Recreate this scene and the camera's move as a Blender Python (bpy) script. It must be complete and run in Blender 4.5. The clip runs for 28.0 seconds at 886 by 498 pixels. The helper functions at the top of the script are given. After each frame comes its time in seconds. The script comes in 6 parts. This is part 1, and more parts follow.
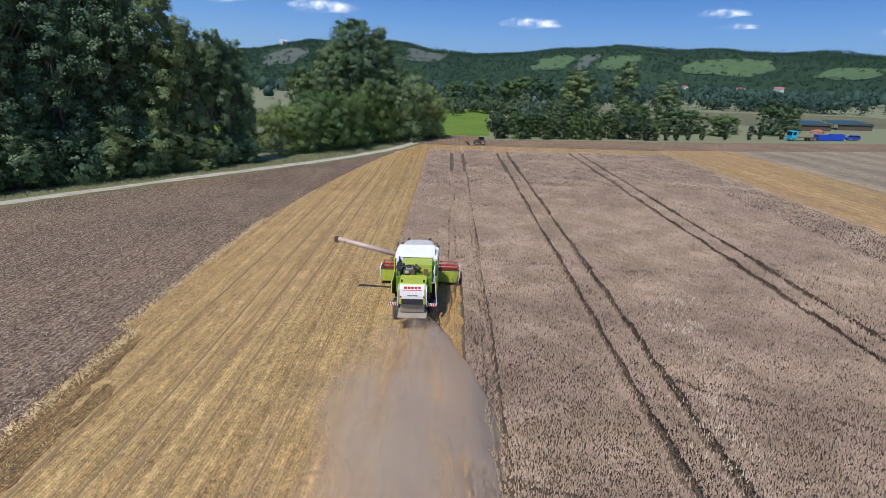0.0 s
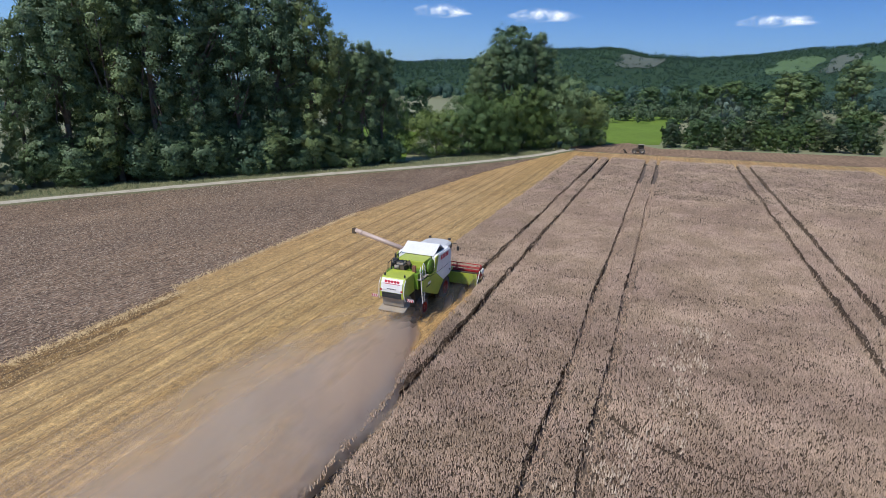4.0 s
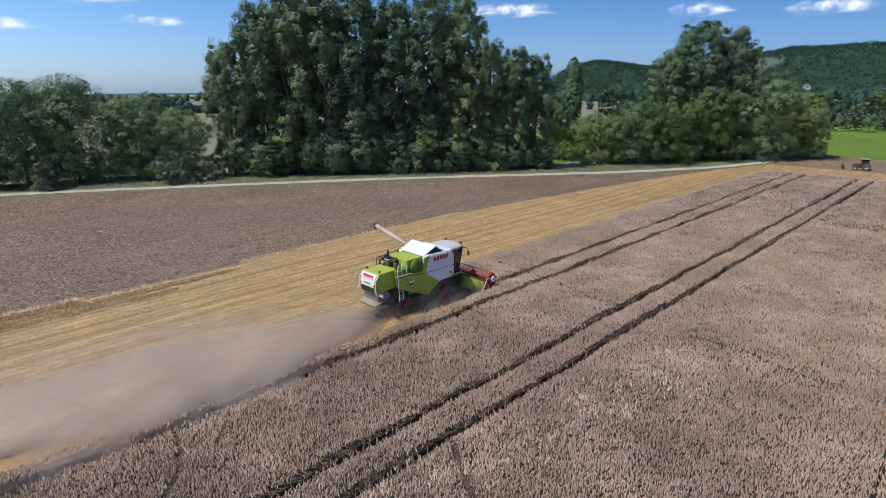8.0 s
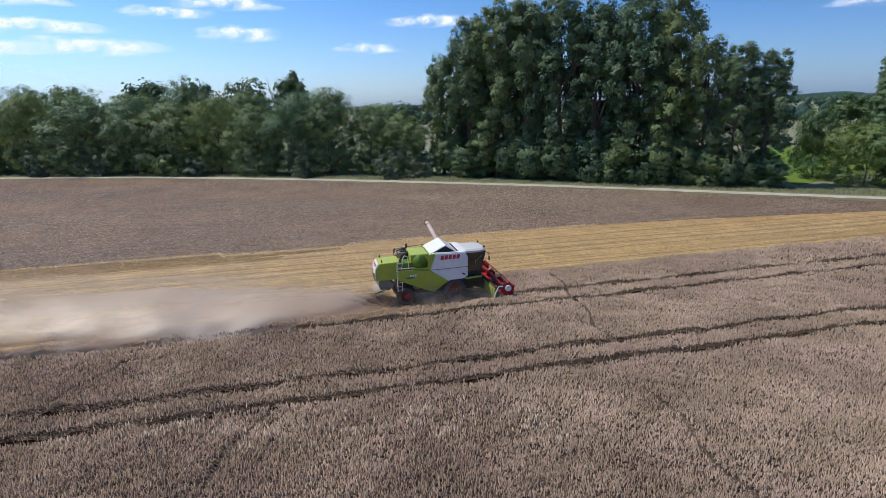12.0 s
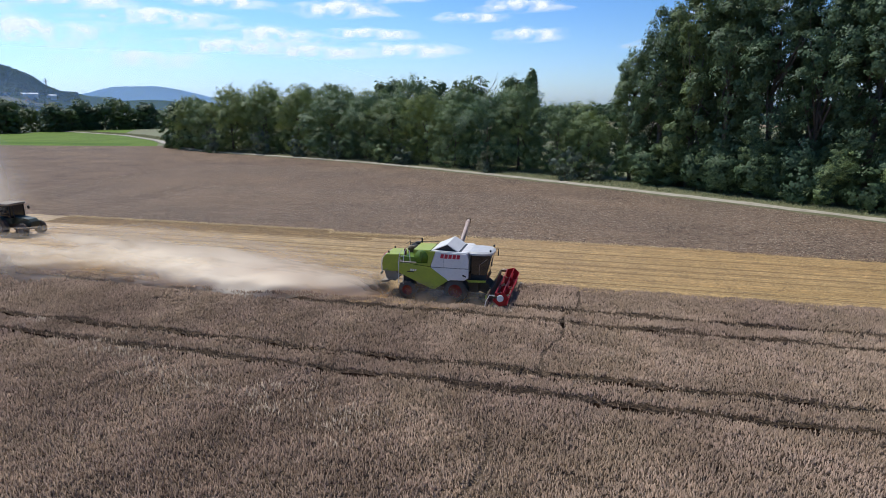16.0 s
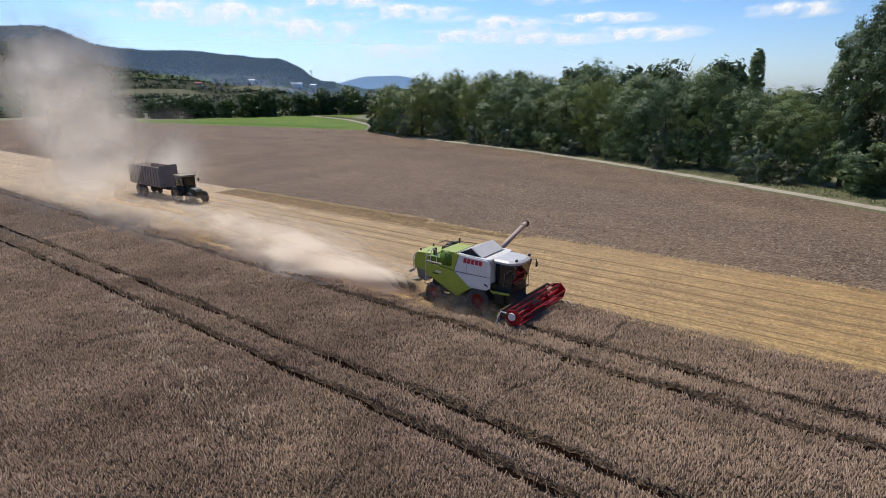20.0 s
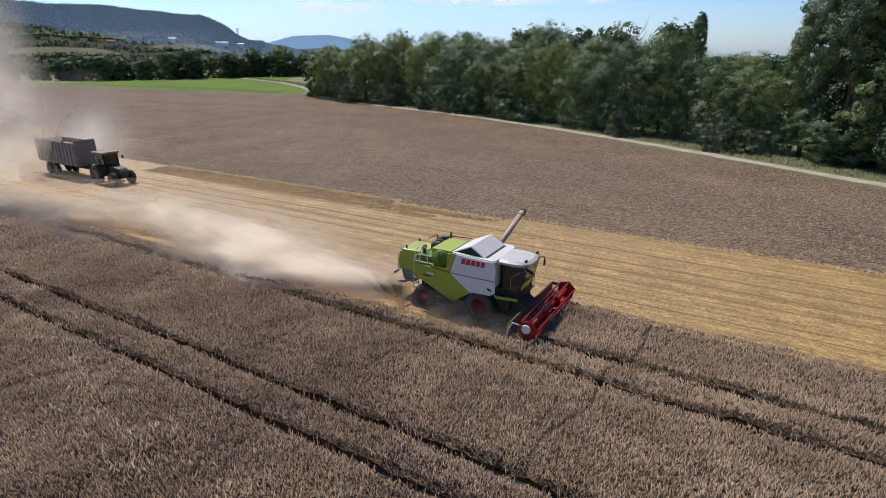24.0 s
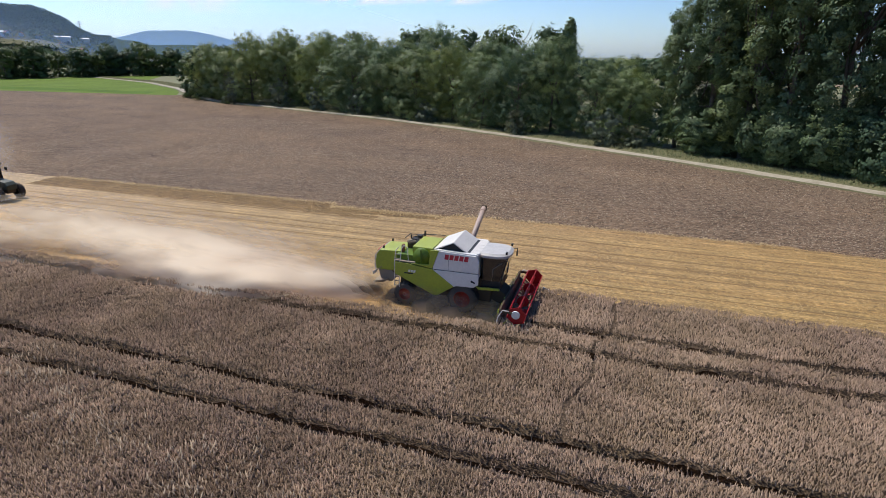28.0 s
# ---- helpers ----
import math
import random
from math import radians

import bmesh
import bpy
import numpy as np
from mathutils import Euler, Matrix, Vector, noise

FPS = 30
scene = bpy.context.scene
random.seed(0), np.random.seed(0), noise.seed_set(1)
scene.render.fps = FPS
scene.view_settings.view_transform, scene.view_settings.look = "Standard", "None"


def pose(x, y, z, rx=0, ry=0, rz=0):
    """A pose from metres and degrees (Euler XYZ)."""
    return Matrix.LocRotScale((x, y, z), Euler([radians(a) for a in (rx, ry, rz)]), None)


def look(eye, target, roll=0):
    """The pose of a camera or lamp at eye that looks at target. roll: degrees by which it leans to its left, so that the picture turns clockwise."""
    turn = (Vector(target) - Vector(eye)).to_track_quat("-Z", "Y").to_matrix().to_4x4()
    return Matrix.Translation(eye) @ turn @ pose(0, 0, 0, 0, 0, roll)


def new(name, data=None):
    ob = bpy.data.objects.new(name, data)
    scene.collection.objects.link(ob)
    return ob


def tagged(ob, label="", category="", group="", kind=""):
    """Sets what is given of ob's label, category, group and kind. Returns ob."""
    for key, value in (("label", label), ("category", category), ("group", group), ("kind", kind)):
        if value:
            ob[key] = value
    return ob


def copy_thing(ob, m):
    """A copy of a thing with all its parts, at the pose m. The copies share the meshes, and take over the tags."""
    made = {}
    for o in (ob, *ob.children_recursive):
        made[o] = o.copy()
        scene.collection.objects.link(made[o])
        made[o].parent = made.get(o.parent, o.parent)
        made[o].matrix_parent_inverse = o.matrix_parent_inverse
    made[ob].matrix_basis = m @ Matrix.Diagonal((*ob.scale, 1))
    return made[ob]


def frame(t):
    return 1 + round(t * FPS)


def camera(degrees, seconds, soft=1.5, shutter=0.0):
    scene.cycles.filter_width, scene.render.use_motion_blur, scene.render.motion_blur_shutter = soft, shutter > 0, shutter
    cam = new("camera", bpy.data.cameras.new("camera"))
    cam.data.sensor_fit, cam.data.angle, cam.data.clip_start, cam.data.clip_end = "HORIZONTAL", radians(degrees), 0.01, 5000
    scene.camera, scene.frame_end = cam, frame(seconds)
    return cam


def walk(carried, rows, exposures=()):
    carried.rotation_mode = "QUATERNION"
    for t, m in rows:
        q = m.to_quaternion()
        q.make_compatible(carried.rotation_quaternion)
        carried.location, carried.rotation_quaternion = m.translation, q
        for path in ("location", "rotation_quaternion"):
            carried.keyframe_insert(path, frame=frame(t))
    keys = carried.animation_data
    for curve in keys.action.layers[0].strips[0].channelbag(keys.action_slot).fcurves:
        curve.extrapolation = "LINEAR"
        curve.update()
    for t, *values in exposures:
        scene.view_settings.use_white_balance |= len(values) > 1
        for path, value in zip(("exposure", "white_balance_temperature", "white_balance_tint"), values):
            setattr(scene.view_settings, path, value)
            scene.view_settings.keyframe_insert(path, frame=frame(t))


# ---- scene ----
cam = camera(77.9, 28.0, soft=0.5)
# seconds, eye, target, roll; the origin is the ground under the harvester's front axle, x is its driving direction
PATH = [
    (0, (-39.92, -2.23, 16.60), (-11.30, -2.01, 7.61), 1.5),
    (0.5, (-39.96, -3.28, 16.58), (-11.35, -2.30, 7.61), 1.5),
    (1, (-39.98, -4.48, 16.56), (-11.39, -2.81, 7.62), 1.5),
    (1.5, (-39.99, -5.93, 16.55), (-11.46, -3.26, 7.64), 1.5),
    (2, (-39.91, -7.76, 16.54), (-11.53, -3.77, 7.66), 1.2),
    (2.5, (-39.56, -9.82, 16.49), (-11.42, -4.34, 7.65), 1.1),
    (4.5, (-35.92, -18.89, 16.13), (-10.32, -5.88, 7.45), 0.3),
    (5, (-34.63, -21.75, 16.10), (-10.42, -6.24, 7.55), 0.1),
    (5.5, (-33.16, -24.28, 16.12), (-10.49, -6.57, 7.64), -0.1),
    (6, (-31.77, -26.06, 16.17), (-10.31, -6.89, 7.70), -0.2),
    (6.5, (-30.78, -27.01, 16.18), (-10.14, -6.95, 7.73), -0.1),
    (7, (-29.89, -27.78, 16.15), (-9.45, -7.51, 7.68), -0.1),
    (7.5, (-28.88, -28.81, 16.01), (-8.49, -8.50, 7.54), -0.3),
    (8, (-27.56, -30.26, 15.86), (-7.65, -9.47, 7.42), -0.5),
    (8.5, (-25.80, -32.02, 15.72), (-7.11, -10.08, 7.38), -0.6),
    (9, (-23.65, -33.88, 15.62), (-6.79, -10.47, 7.40), -0.8),
    (9.5, (-21.35, -35.69, 15.55), (-6.34, -11.03, 7.40), -1.0),
    (10, (-18.92, -37.31, 15.44), (-5.99, -11.48, 7.37), -1.1),
    (10.5, (-16.50, -38.51, 15.43), (-5.77, -11.67, 7.42), -1.4),
    (11, (-14.20, -39.47, 15.35), (-5.11, -12.01, 7.41), -1.5),
    (11.5, (-11.95, -40.20, 15.24), (-4.20, -12.31, 7.36), -1.6),
    (13.5, (-3.40, -41.24, 14.56), (-1.58, -12.26, 7.04), 0.1),
    (14, (-0.97, -41.32, 14.60), (-1.12, -12.30, 6.99), 0.0),
    (14.5, (1.53, -41.18, 14.63), (-0.48, -12.24, 6.97), -0.2),
    (15, (4.07, -40.91, 14.66), (0.60, -12.12, 6.97), -0.3),
    (15.5, (6.65, -40.45, 14.63), (1.38, -11.93, 6.97), -0.4),
    (16, (9.18, -39.76, 14.58), (1.77, -11.70, 6.95), -0.4),
    (16.5, (11.64, -38.86, 14.58), (2.20, -11.42, 6.96), -0.4),
    (17, (13.95, -37.72, 14.59), (2.68, -10.98, 6.96), -0.5),
    (17.5, (16.02, -36.42, 14.58), (3.00, -10.49, 6.94), -0.5),
    (18, (18.00, -34.94, 14.52), (3.26, -9.99, 6.78), -0.5),
    (18.5, (19.75, -33.45, 14.47), (3.66, -9.35, 6.68), -0.4),
    (19, (20.39, -32.25, 14.49), (2.63, -9.38, 6.65), -0.3),
    (19.5, (19.98, -31.40, 14.47), (1.69, -8.98, 6.55), -0.4),
    (20, (19.17, -30.56, 14.42), (1.71, -7.57, 6.26), -0.5),
    (20.5, (18.23, -29.67, 14.39), (1.35, -6.32, 6.03), -0.5),
    (21, (17.29, -28.85, 14.40), (0.74, -5.35, 5.82), -0.5),
    (21.5, (16.42, -28.21, 14.48), (0.06, -4.67, 5.65), -0.4),
    (23.5, (13.61, -27.37, 14.76), (-1.34, -3.30, 4.89), -0.1),
    (24, (13.06, -27.53, 14.83), (-1.38, -3.22, 4.81), -0.1),
    (24.5, (12.55, -27.90, 14.93), (-1.20, -3.20, 4.89), 0.0),
    (25, (12.04, -28.32, 15.01), (-0.92, -3.21, 4.94), 0.1),
    (25.5, (11.50, -28.78, 15.08), (-0.72, -3.31, 4.99), 0.1),
    (26, (10.89, -29.32, 15.14), (-0.68, -3.55, 5.03), 0.2),
    (26.5, (10.31, -29.79, 15.17), (-0.72, -3.80, 5.04), 0.2),
    (27, (9.68, -30.30, 15.19), (-0.66, -4.02, 5.04), 0.2),
    (27.5, (9.04, -30.84, 15.24), (-0.46, -4.25, 5.11), 0.3),
    (28, (8.40, -31.36, 15.25), (-0.29, -4.46, 5.20), 0.5),
]
EXPOSURES = [(0, 0.02, 6030, 10), (8, 0.06, 6080, 10), (15, 0.0, 6100, 8), (19, -0.1, 6600, 10), (24, -0.04, 6680, 10), (28, 0.0, 6720, 10)]
walk(cam, [(t, look(eye, target, roll)) for t, eye, target, roll in PATH], EXPOSURES)

# ---------------------------------------------------------------- light
SUN_EL, SUN_AZ = 57.0, 156.0
world = bpy.data.worlds.new("sky")
scene.world = world
world.use_nodes = True
wn = world.node_tree
sky = wn.nodes.new("ShaderNodeTexSky")
sky.sky_type, sky.sun_disc = "NISHITA", False
sky.sun_elevation, sky.sun_rotation = radians(SUN_EL), radians(90 - SUN_AZ)
sky.altitude, sky.air_density, sky.dust_density, sky.ozone_density = 200.0, 1.1, 0.8, 1.2
# the haze low in the sky is paler, and brighter on the sun's side
where = wn.nodes.new("ShaderNodeTexCoord")
split = wn.nodes.new("ShaderNodeSeparateXYZ")
wn.links.new(where.outputs["Generated"], split.inputs[0])
low_sky = wn.nodes.new("ShaderNodeMapRange")
low_sky.interpolation_type = "SMOOTHSTEP"
low_sky.inputs["From Min"].default_value, low_sky.inputs["From Max"].default_value = -0.02, 0.19
wn.links.new(split.outputs[2], low_sky.inputs["Value"])
tone = wn.nodes.new("ShaderNodeMix")
tone.data_type = "RGBA"
tone.inputs["A"].default_value, tone.inputs["B"].default_value = (0.88, 1.14, 1.76, 1), (0.53, 0.86, 1.48, 1)
wn.links.new(low_sky.outputs[0], tone.inputs["Factor"])
side = wn.nodes.new("ShaderNodeVectorMath")
side.operation = "DOT_PRODUCT"
side.inputs[1].default_value = (math.cos(radians(SUN_AZ)), math.sin(radians(SUN_AZ)), 0)
wn.links.new(where.outputs["Generated"], side.inputs[0])
facing = wn.nodes.new("ShaderNodeMapRange")
facing.inputs["From Min"].default_value, facing.inputs["From Max"].default_value = -1.0, 1.0
wn.links.new(side.outputs["Value"], facing.inputs["Value"])
glow = wn.nodes.new("ShaderNodeMix")
glow.data_type = "RGBA"
glow.inputs["A"].default_value, glow.inputs["B"].default_value = (0.52, 0.61, 0.71, 1), (2.0, 1.84, 1.56, 1)
wn.links.new(facing.outputs[0], glow.inputs["Factor"])
cool, sunny = wn.nodes.new("ShaderNodeMix"), wn.nodes.new("ShaderNodeMix")
for q in (cool, sunny):
    q.data_type, q.blend_type = "RGBA", "MULTIPLY"
    q.inputs["Factor"].default_value = 1.0
wn.links.new(sky.outputs[0], cool.inputs["A"])
wn.links.new(tone.outputs["Result"], cool.inputs["B"])
wn.links.new(cool.outputs["Result"], sunny.inputs["A"])
wn.links.new(glow.outputs["Result"], sunny.inputs["B"])
wn.links.new(sunny.outputs["Result"], wn.nodes["Background"].inputs[0])
wn.nodes["Background"].inputs[1].default_value = 0.076
sun = new("sun", bpy.data.lights.new("sun", "SUN"))
sun.data.energy, sun.data.angle, sun.data.color = 4.2, radians(0.53), (1.0, 0.95, 0.88)
sd = Vector((math.cos(radians(SUN_AZ)) * math.cos(radians(SUN_EL)), math.sin(radians(SUN_AZ)) * math.cos(radians(SUN_EL)), math.sin(radians(SUN_EL))))
sun.matrix_world = look(sd * 300, (0, 0, 0))


# ---------------------------------------------------------------- materials
def mat(name, col, rough=0.6, metal=0.0, var=0.15, scale=2.0, bump=0.0, bscale=30.0, island=0.0, rand=0.0, tint=None, spec=0.5):
    """A procedural surface: two scales of mottling towards an optional second colour, bump, variation per island or object."""
    m = bpy.data.materials.new(name)
    m.use_nodes = True
    nt = m.node_tree
    N, L = nt.nodes, nt.links
    p = N["Principled BSDF"]
    p.inputs["Roughness"].default_value, p.inputs["Metallic"].default_value = rough, metal
    p.inputs["Specular IOR Level"].default_value = spec
    tc = N.new("ShaderNodeTexCoord")
    n1, n2 = N.new("ShaderNodeTexNoise"), N.new("ShaderNodeTexNoise")
    for n, s in ((n1, scale), (n2, scale * 9)):
        L.new(tc.outputs["Object"], n.inputs["Vector"])
        n.inputs["Scale"].default_value, n.inputs["Detail"].default_value = s, 5.0
    add = N.new("ShaderNodeMath")
    add.operation = "ADD"
    L.new(n1.outputs["Fac"], add.inputs[0])
    L.new(n2.outputs["Fac"], add.inputs[1])
    fac = add.outputs[0]
    for amount, source in ((island, "Random Per Island"), (rand, "Random")):
        if amount:
            g = N.new("ShaderNodeNewGeometry" if source != "Random" else "ShaderNodeObjectInfo")
            k = N.new("ShaderNodeMath")
            k.operation, k.inputs[1].default_value = "MULTIPLY_ADD", amount
            L.new(g.outputs[source], k.inputs[0])
            L.new(fac, k.inputs[2])
            fac = k.outputs[0]
    extra = (island + rand) * 0.5
    r = N.new("ShaderNodeMapRange")
    r.inputs["From Min"].default_value, r.inputs["From Max"].default_value = 0.62 + extra * 0.3, 1.38 + extra * 1.7
    L.new(fac, r.inputs["Value"])
    mix = N.new("ShaderNodeMix")
    mix.data_type = "RGBA"
    low = tint or tuple(c * (1 - var) for c in col)
    mix.inputs["A"].default_value = (*low, 1)
    mix.inputs["B"].default_value = (*[min(1, c * (1 + var)) for c in col], 1)
    L.new(r.outputs[0], mix.inputs["Factor"])
    L.new(mix.outputs["Result"], p.inputs["Base Color"])
    if bump:
        b, nb = N.new("ShaderNodeBump"), N.new("ShaderNodeTexNoise")
        nb.inputs["Scale"].default_value, nb.inputs["Detail"].default_value = bscale, 4.0
        L.new(tc.outputs["Object"], nb.inputs["Vector"])
        b.inputs["Strength"].default_value, b.inputs["Distance"].default_value = bump, 1.0 / bscale
        L.new(nb.outputs["Fac"], b.inputs["Height"])
        L.new(b.outputs["Normal"], p.inputs["Normal"])
    return m


def rows_mat(name, col, dark, spacing, amount, scale, rough=0.9, bump=0.6, wide=None, grain=5.0, spread=0.16, deep=0.42, spec=0.5):
    """Field surface with drill rows along x, mottled at two scales."""
    m = mat(name, col, rough, var=0.22, scale=scale, tint=dark, spec=spec)
    nt = m.node_tree
    N, L = nt.nodes, nt.links
    tc = N.new("ShaderNodeTexCoord")
    fields = []
    for sp, am in ((spacing, amount),) + ((wide,) if wide else ()):
        w = N.new("ShaderNodeTexWave")
        w.bands_direction = "Y"
        w.inputs["Scale"].default_value = 0.314 / sp
        w.inputs["Distortion"].default_value, w.inputs["Detail"].default_value, w.inputs["Detail Scale"].default_value = 1.6, 3.0, 1.2
        L.new(tc.outputs["Object"], w.inputs["Vector"])
        k = N.new("ShaderNodeMapRange")
        k.inputs["To Min"].default_value = 1 - am
        L.new(w.outputs["Fac"], k.inputs["Value"])
        fields.append((w, k))
    p = N["Principled BSDF"]
    src = p.inputs["Base Color"].links[0].from_socket
    for w, k in fields:
        mul = N.new("ShaderNodeMix")
        mul.data_type, mul.blend_type = "RGBA", "MULTIPLY"
        mul.inputs["Factor"].default_value = 1
        L.new(src, mul.inputs["A"])
        L.new(k.outputs[0], mul.inputs["B"])
        src = mul.outputs["Result"]
    fine, fr, fm = N.new("ShaderNodeTexNoise"), N.new("ShaderNodeMapRange"), N.new("ShaderNodeMix")
    fine.inputs["Scale"].default_value, fine.inputs["Detail"].default_value = grain, 5.0
    coarse, cr, cm, far_stretch = N.new("ShaderNodeTexNoise"), N.new("ShaderNodeMapRange"), N.new("ShaderNodeMix"), N.new("ShaderNodeMapping")
    coarse.inputs["Scale"].default_value, coarse.inputs["Detail"].default_value = grain * 0.28, 4.0
    far_stretch.inputs["Scale"].default_value = (0.42, 1, 1)
    L.new(tc.outputs["Object"], far_stretch.inputs["Vector"])
    L.new(far_stretch.outputs[0], coarse.inputs["Vector"])
    cr.inputs["From Min"].default_value, cr.inputs["From Max"].default_value = 0.36, 0.64
    cr.inputs["To Min"].default_value, cr.inputs["To Max"].default_value = 0.85, 1.15
    L.new(coarse.outputs["Fac"], cr.inputs["Value"])
    cm.data_type, cm.blend_type = "RGBA", "MULTIPLY"
    cm.inputs["Factor"].default_value = 1
    L.new(src, cm.inputs["A"])
    L.new(cr.outputs[0], cm.inputs["B"])
    src = cm.outputs["Result"]
    stretch = N.new("ShaderNodeMapping")
    stretch.inputs["Scale"].default_value = (0.6, 1, 1)
    L.new(tc.outputs["Object"], stretch.inputs["Vector"])
    L.new(stretch.outputs[0], fine.inputs["Vector"])
    fine.inputs["Roughness"].default_value = 0.75
    fr.inputs["From Min"].default_value, fr.inputs["From Max"].default_value = 0.5 - spread, 0.5 + spread
    fr.inputs["To Min"].default_value, fr.inputs["To Max"].default_value = deep, 1.5 - 0.4 * (deep - 0.42)
    L.new(fine.outputs["Fac"], fr.inputs["Value"])
    fm.data_type, fm.blend_type = "RGBA", "MULTIPLY"
    fm.inputs["Factor"].default_value = 1
    L.new(src, fm.inputs["A"])
    L.new(fr.outputs[0], fm.inputs["B"])
    src = fm.outputs["Result"]
    L.new(src, p.inputs["Base Color"])
    b, nb = N.new("ShaderNodeBump"), N.new("ShaderNodeTexNoise")
    nb.inputs["Scale"].default_value, nb.inputs["Detail"].default_value = 7.0, 6.0
    L.new(tc.outputs["Object"], nb.inputs["Vector"])
    b.inputs["Strength"].default_value, b.inputs["Distance"].default_value = bump, 0.12
    L.new(nb.outputs["Fac"], b.inputs["Height"])
    L.new(b.outputs["Normal"], p.inputs["Normal"])
    return m


def leaf_mat(name, col, tint, island=0.9, scale=0.25, spec=0.3):
    m = mat(name, col, 0.55, var=0.3, scale=scale, island=island, rand=0.5, tint=tint, spec=spec)
    N, L = m.node_tree.nodes, m.node_tree.links
    p = N["Principled BSDF"]
    info, hue, mul = N.new("ShaderNodeObjectInfo"), N.new("ShaderNodeMix"), N.new("ShaderNodeMix")
    hue.data_type = mul.data_type = "RGBA"
    hue.inputs["A"].default_value, hue.inputs["B"].default_value = (0.80, 0.92, 1.02, 1), (1.24, 1.12, 0.86, 1)
    L.new(info.outputs["Random"], hue.inputs["Factor"])
    mul.blend_type = "MULTIPLY"
    mul.inputs["Factor"].default_value = 1
    L.new(p.inputs["Base Color"].links[0].from_socket, mul.inputs["A"])
    L.new(hue.outputs["Result"], mul.inputs["B"])
    L.new(mul.outputs["Result"], p.inputs["Base Color"])
    tr, mx = N.new("ShaderNodeBsdfTranslucent"), N.new("ShaderNodeMixShader")
    L.new(p.inputs["Base Color"].links[0].from_socket, tr.inputs["Color"])
    mx.inputs[0].default_value = 0.22
    L.new(p.outputs[0], mx.inputs[1])
    L.new(tr.outputs[0], mx.inputs[2])
    L.new(mx.outputs[0], N["Material Output"].inputs["Surface"])
    return m


M_SOIL = rows_mat("tilled_soil", (0.235, 0.16, 0.101), (0.148, 0.10, 0.062), 0.42, 0.32, 0.12, bump=1.0, grain=4.6, spread=0.10, deep=0.36, spec=0.2)
M_HARROW = rows_mat("harrowed_soil", (0.25, 0.165, 0.10), (0.175, 0.115, 0.07), 1.2, 0.15, 0.1, spec=0.1)
M_CLOD = mat("soil_clods", (0.22, 0.142, 0.088), 0.95, var=0.3, scale=0.5, island=1.2, tint=(0.12, 0.076, 0.048))
M_STUB = rows_mat("stubble_ground", (0.475, 0.303, 0.12), (0.335, 0.207, 0.075), 0.17, 0.22, 0.30, rough=0.62, wide=(0.75, 0.16), spread=0.18, deep=0.44)
M_WEEDY = rows_mat("weedy_stubble", (0.285, 0.165, 0.054), (0.17, 0.098, 0.033), 0.17, 0.38, 0.5, wide=(0.9, 0.25))
M_STRAW = mat("straw_tufts", (0.58, 0.43, 0.22), 0.8, var=0.2, scale=0.4, island=1.0, tint=(0.33, 0.23, 0.11))
M_PALE = mat("pale_straw_tips", (0.43, 0.34, 0.245), 0.85, var=0.2, scale=0.4, island=0.8, tint=(0.33, 0.25, 0.17))
M_BLEACH = mat("bleached_straw", (0.46, 0.37, 0.26), 0.85, var=0.2, scale=0.4, island=0.9, tint=(0.25, 0.19, 0.125))
M_MARK = mat("pressed_straw", (0.17, 0.108, 0.048), 0.95, var=0.35, scale=1.6, tint=(0.29, 0.19, 0.085))
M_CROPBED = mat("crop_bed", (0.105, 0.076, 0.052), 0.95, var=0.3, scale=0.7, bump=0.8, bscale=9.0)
M_EARS = mat("ripe_ears", (0.375, 0.272, 0.194), 0.85, var=0.2, scale=0.2, island=0.9, tint=(0.185, 0.135, 0.094), spec=0.1)
def patchy(m, size, low, high, along=1.0, edge=0.14):
    """Broad uneven tints over a field; along below 1 draws them out along x."""
    N, L = m.node_tree.nodes, m.node_tree.links
    p = N["Principled BSDF"]
    tc, st, nz, r, mx, mu = N.new("ShaderNodeTexCoord"), N.new("ShaderNodeMapping"), N.new("ShaderNodeTexNoise"), N.new("ShaderNodeMapRange"), N.new("ShaderNodeMix"), N.new("ShaderNodeMix")
    st.inputs["Scale"].default_value = (along, 1, 1)
    L.new(tc.outputs["Object"], st.inputs["Vector"])
    L.new(st.outputs[0], nz.inputs["Vector"])
    nz.inputs["Scale"].default_value, nz.inputs["Detail"].default_value = 1.0 / size, 3.0
    r.interpolation_type = "SMOOTHSTEP"
    r.inputs["From Min"].default_value, r.inputs["From Max"].default_value = 0.5 - edge, 0.5 + edge
    L.new(nz.outputs["Fac"], r.inputs["Value"])
    mx.data_type = mu.data_type = "RGBA"
    mx.inputs["A"].default_value, mx.inputs["B"].default_value = (*low, 1), (*high, 1)
    L.new(r.outputs[0], mx.inputs["Factor"])
    mu.blend_type = "MULTIPLY"
    mu.inputs["Factor"].default_value = 1
    L.new(p.inputs["Base Color"].links[0].from_socket, mu.inputs["A"])
    L.new(mx.outputs["Result"], mu.inputs["B"])
    L.new(mu.outputs["Result"], p.inputs["Base Color"])


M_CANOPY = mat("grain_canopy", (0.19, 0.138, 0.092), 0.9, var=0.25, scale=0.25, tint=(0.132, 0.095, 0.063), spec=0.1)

# darker copy of the canopy: shade between the ears is in the colour
M_SHADED_STRAW = mat("shaded_lower_straw", (0.155, 0.112, 0.075), 0.9, var=0.25, scale=0.25, tint=(0.105, 0.076, 0.05), spec=0.1)


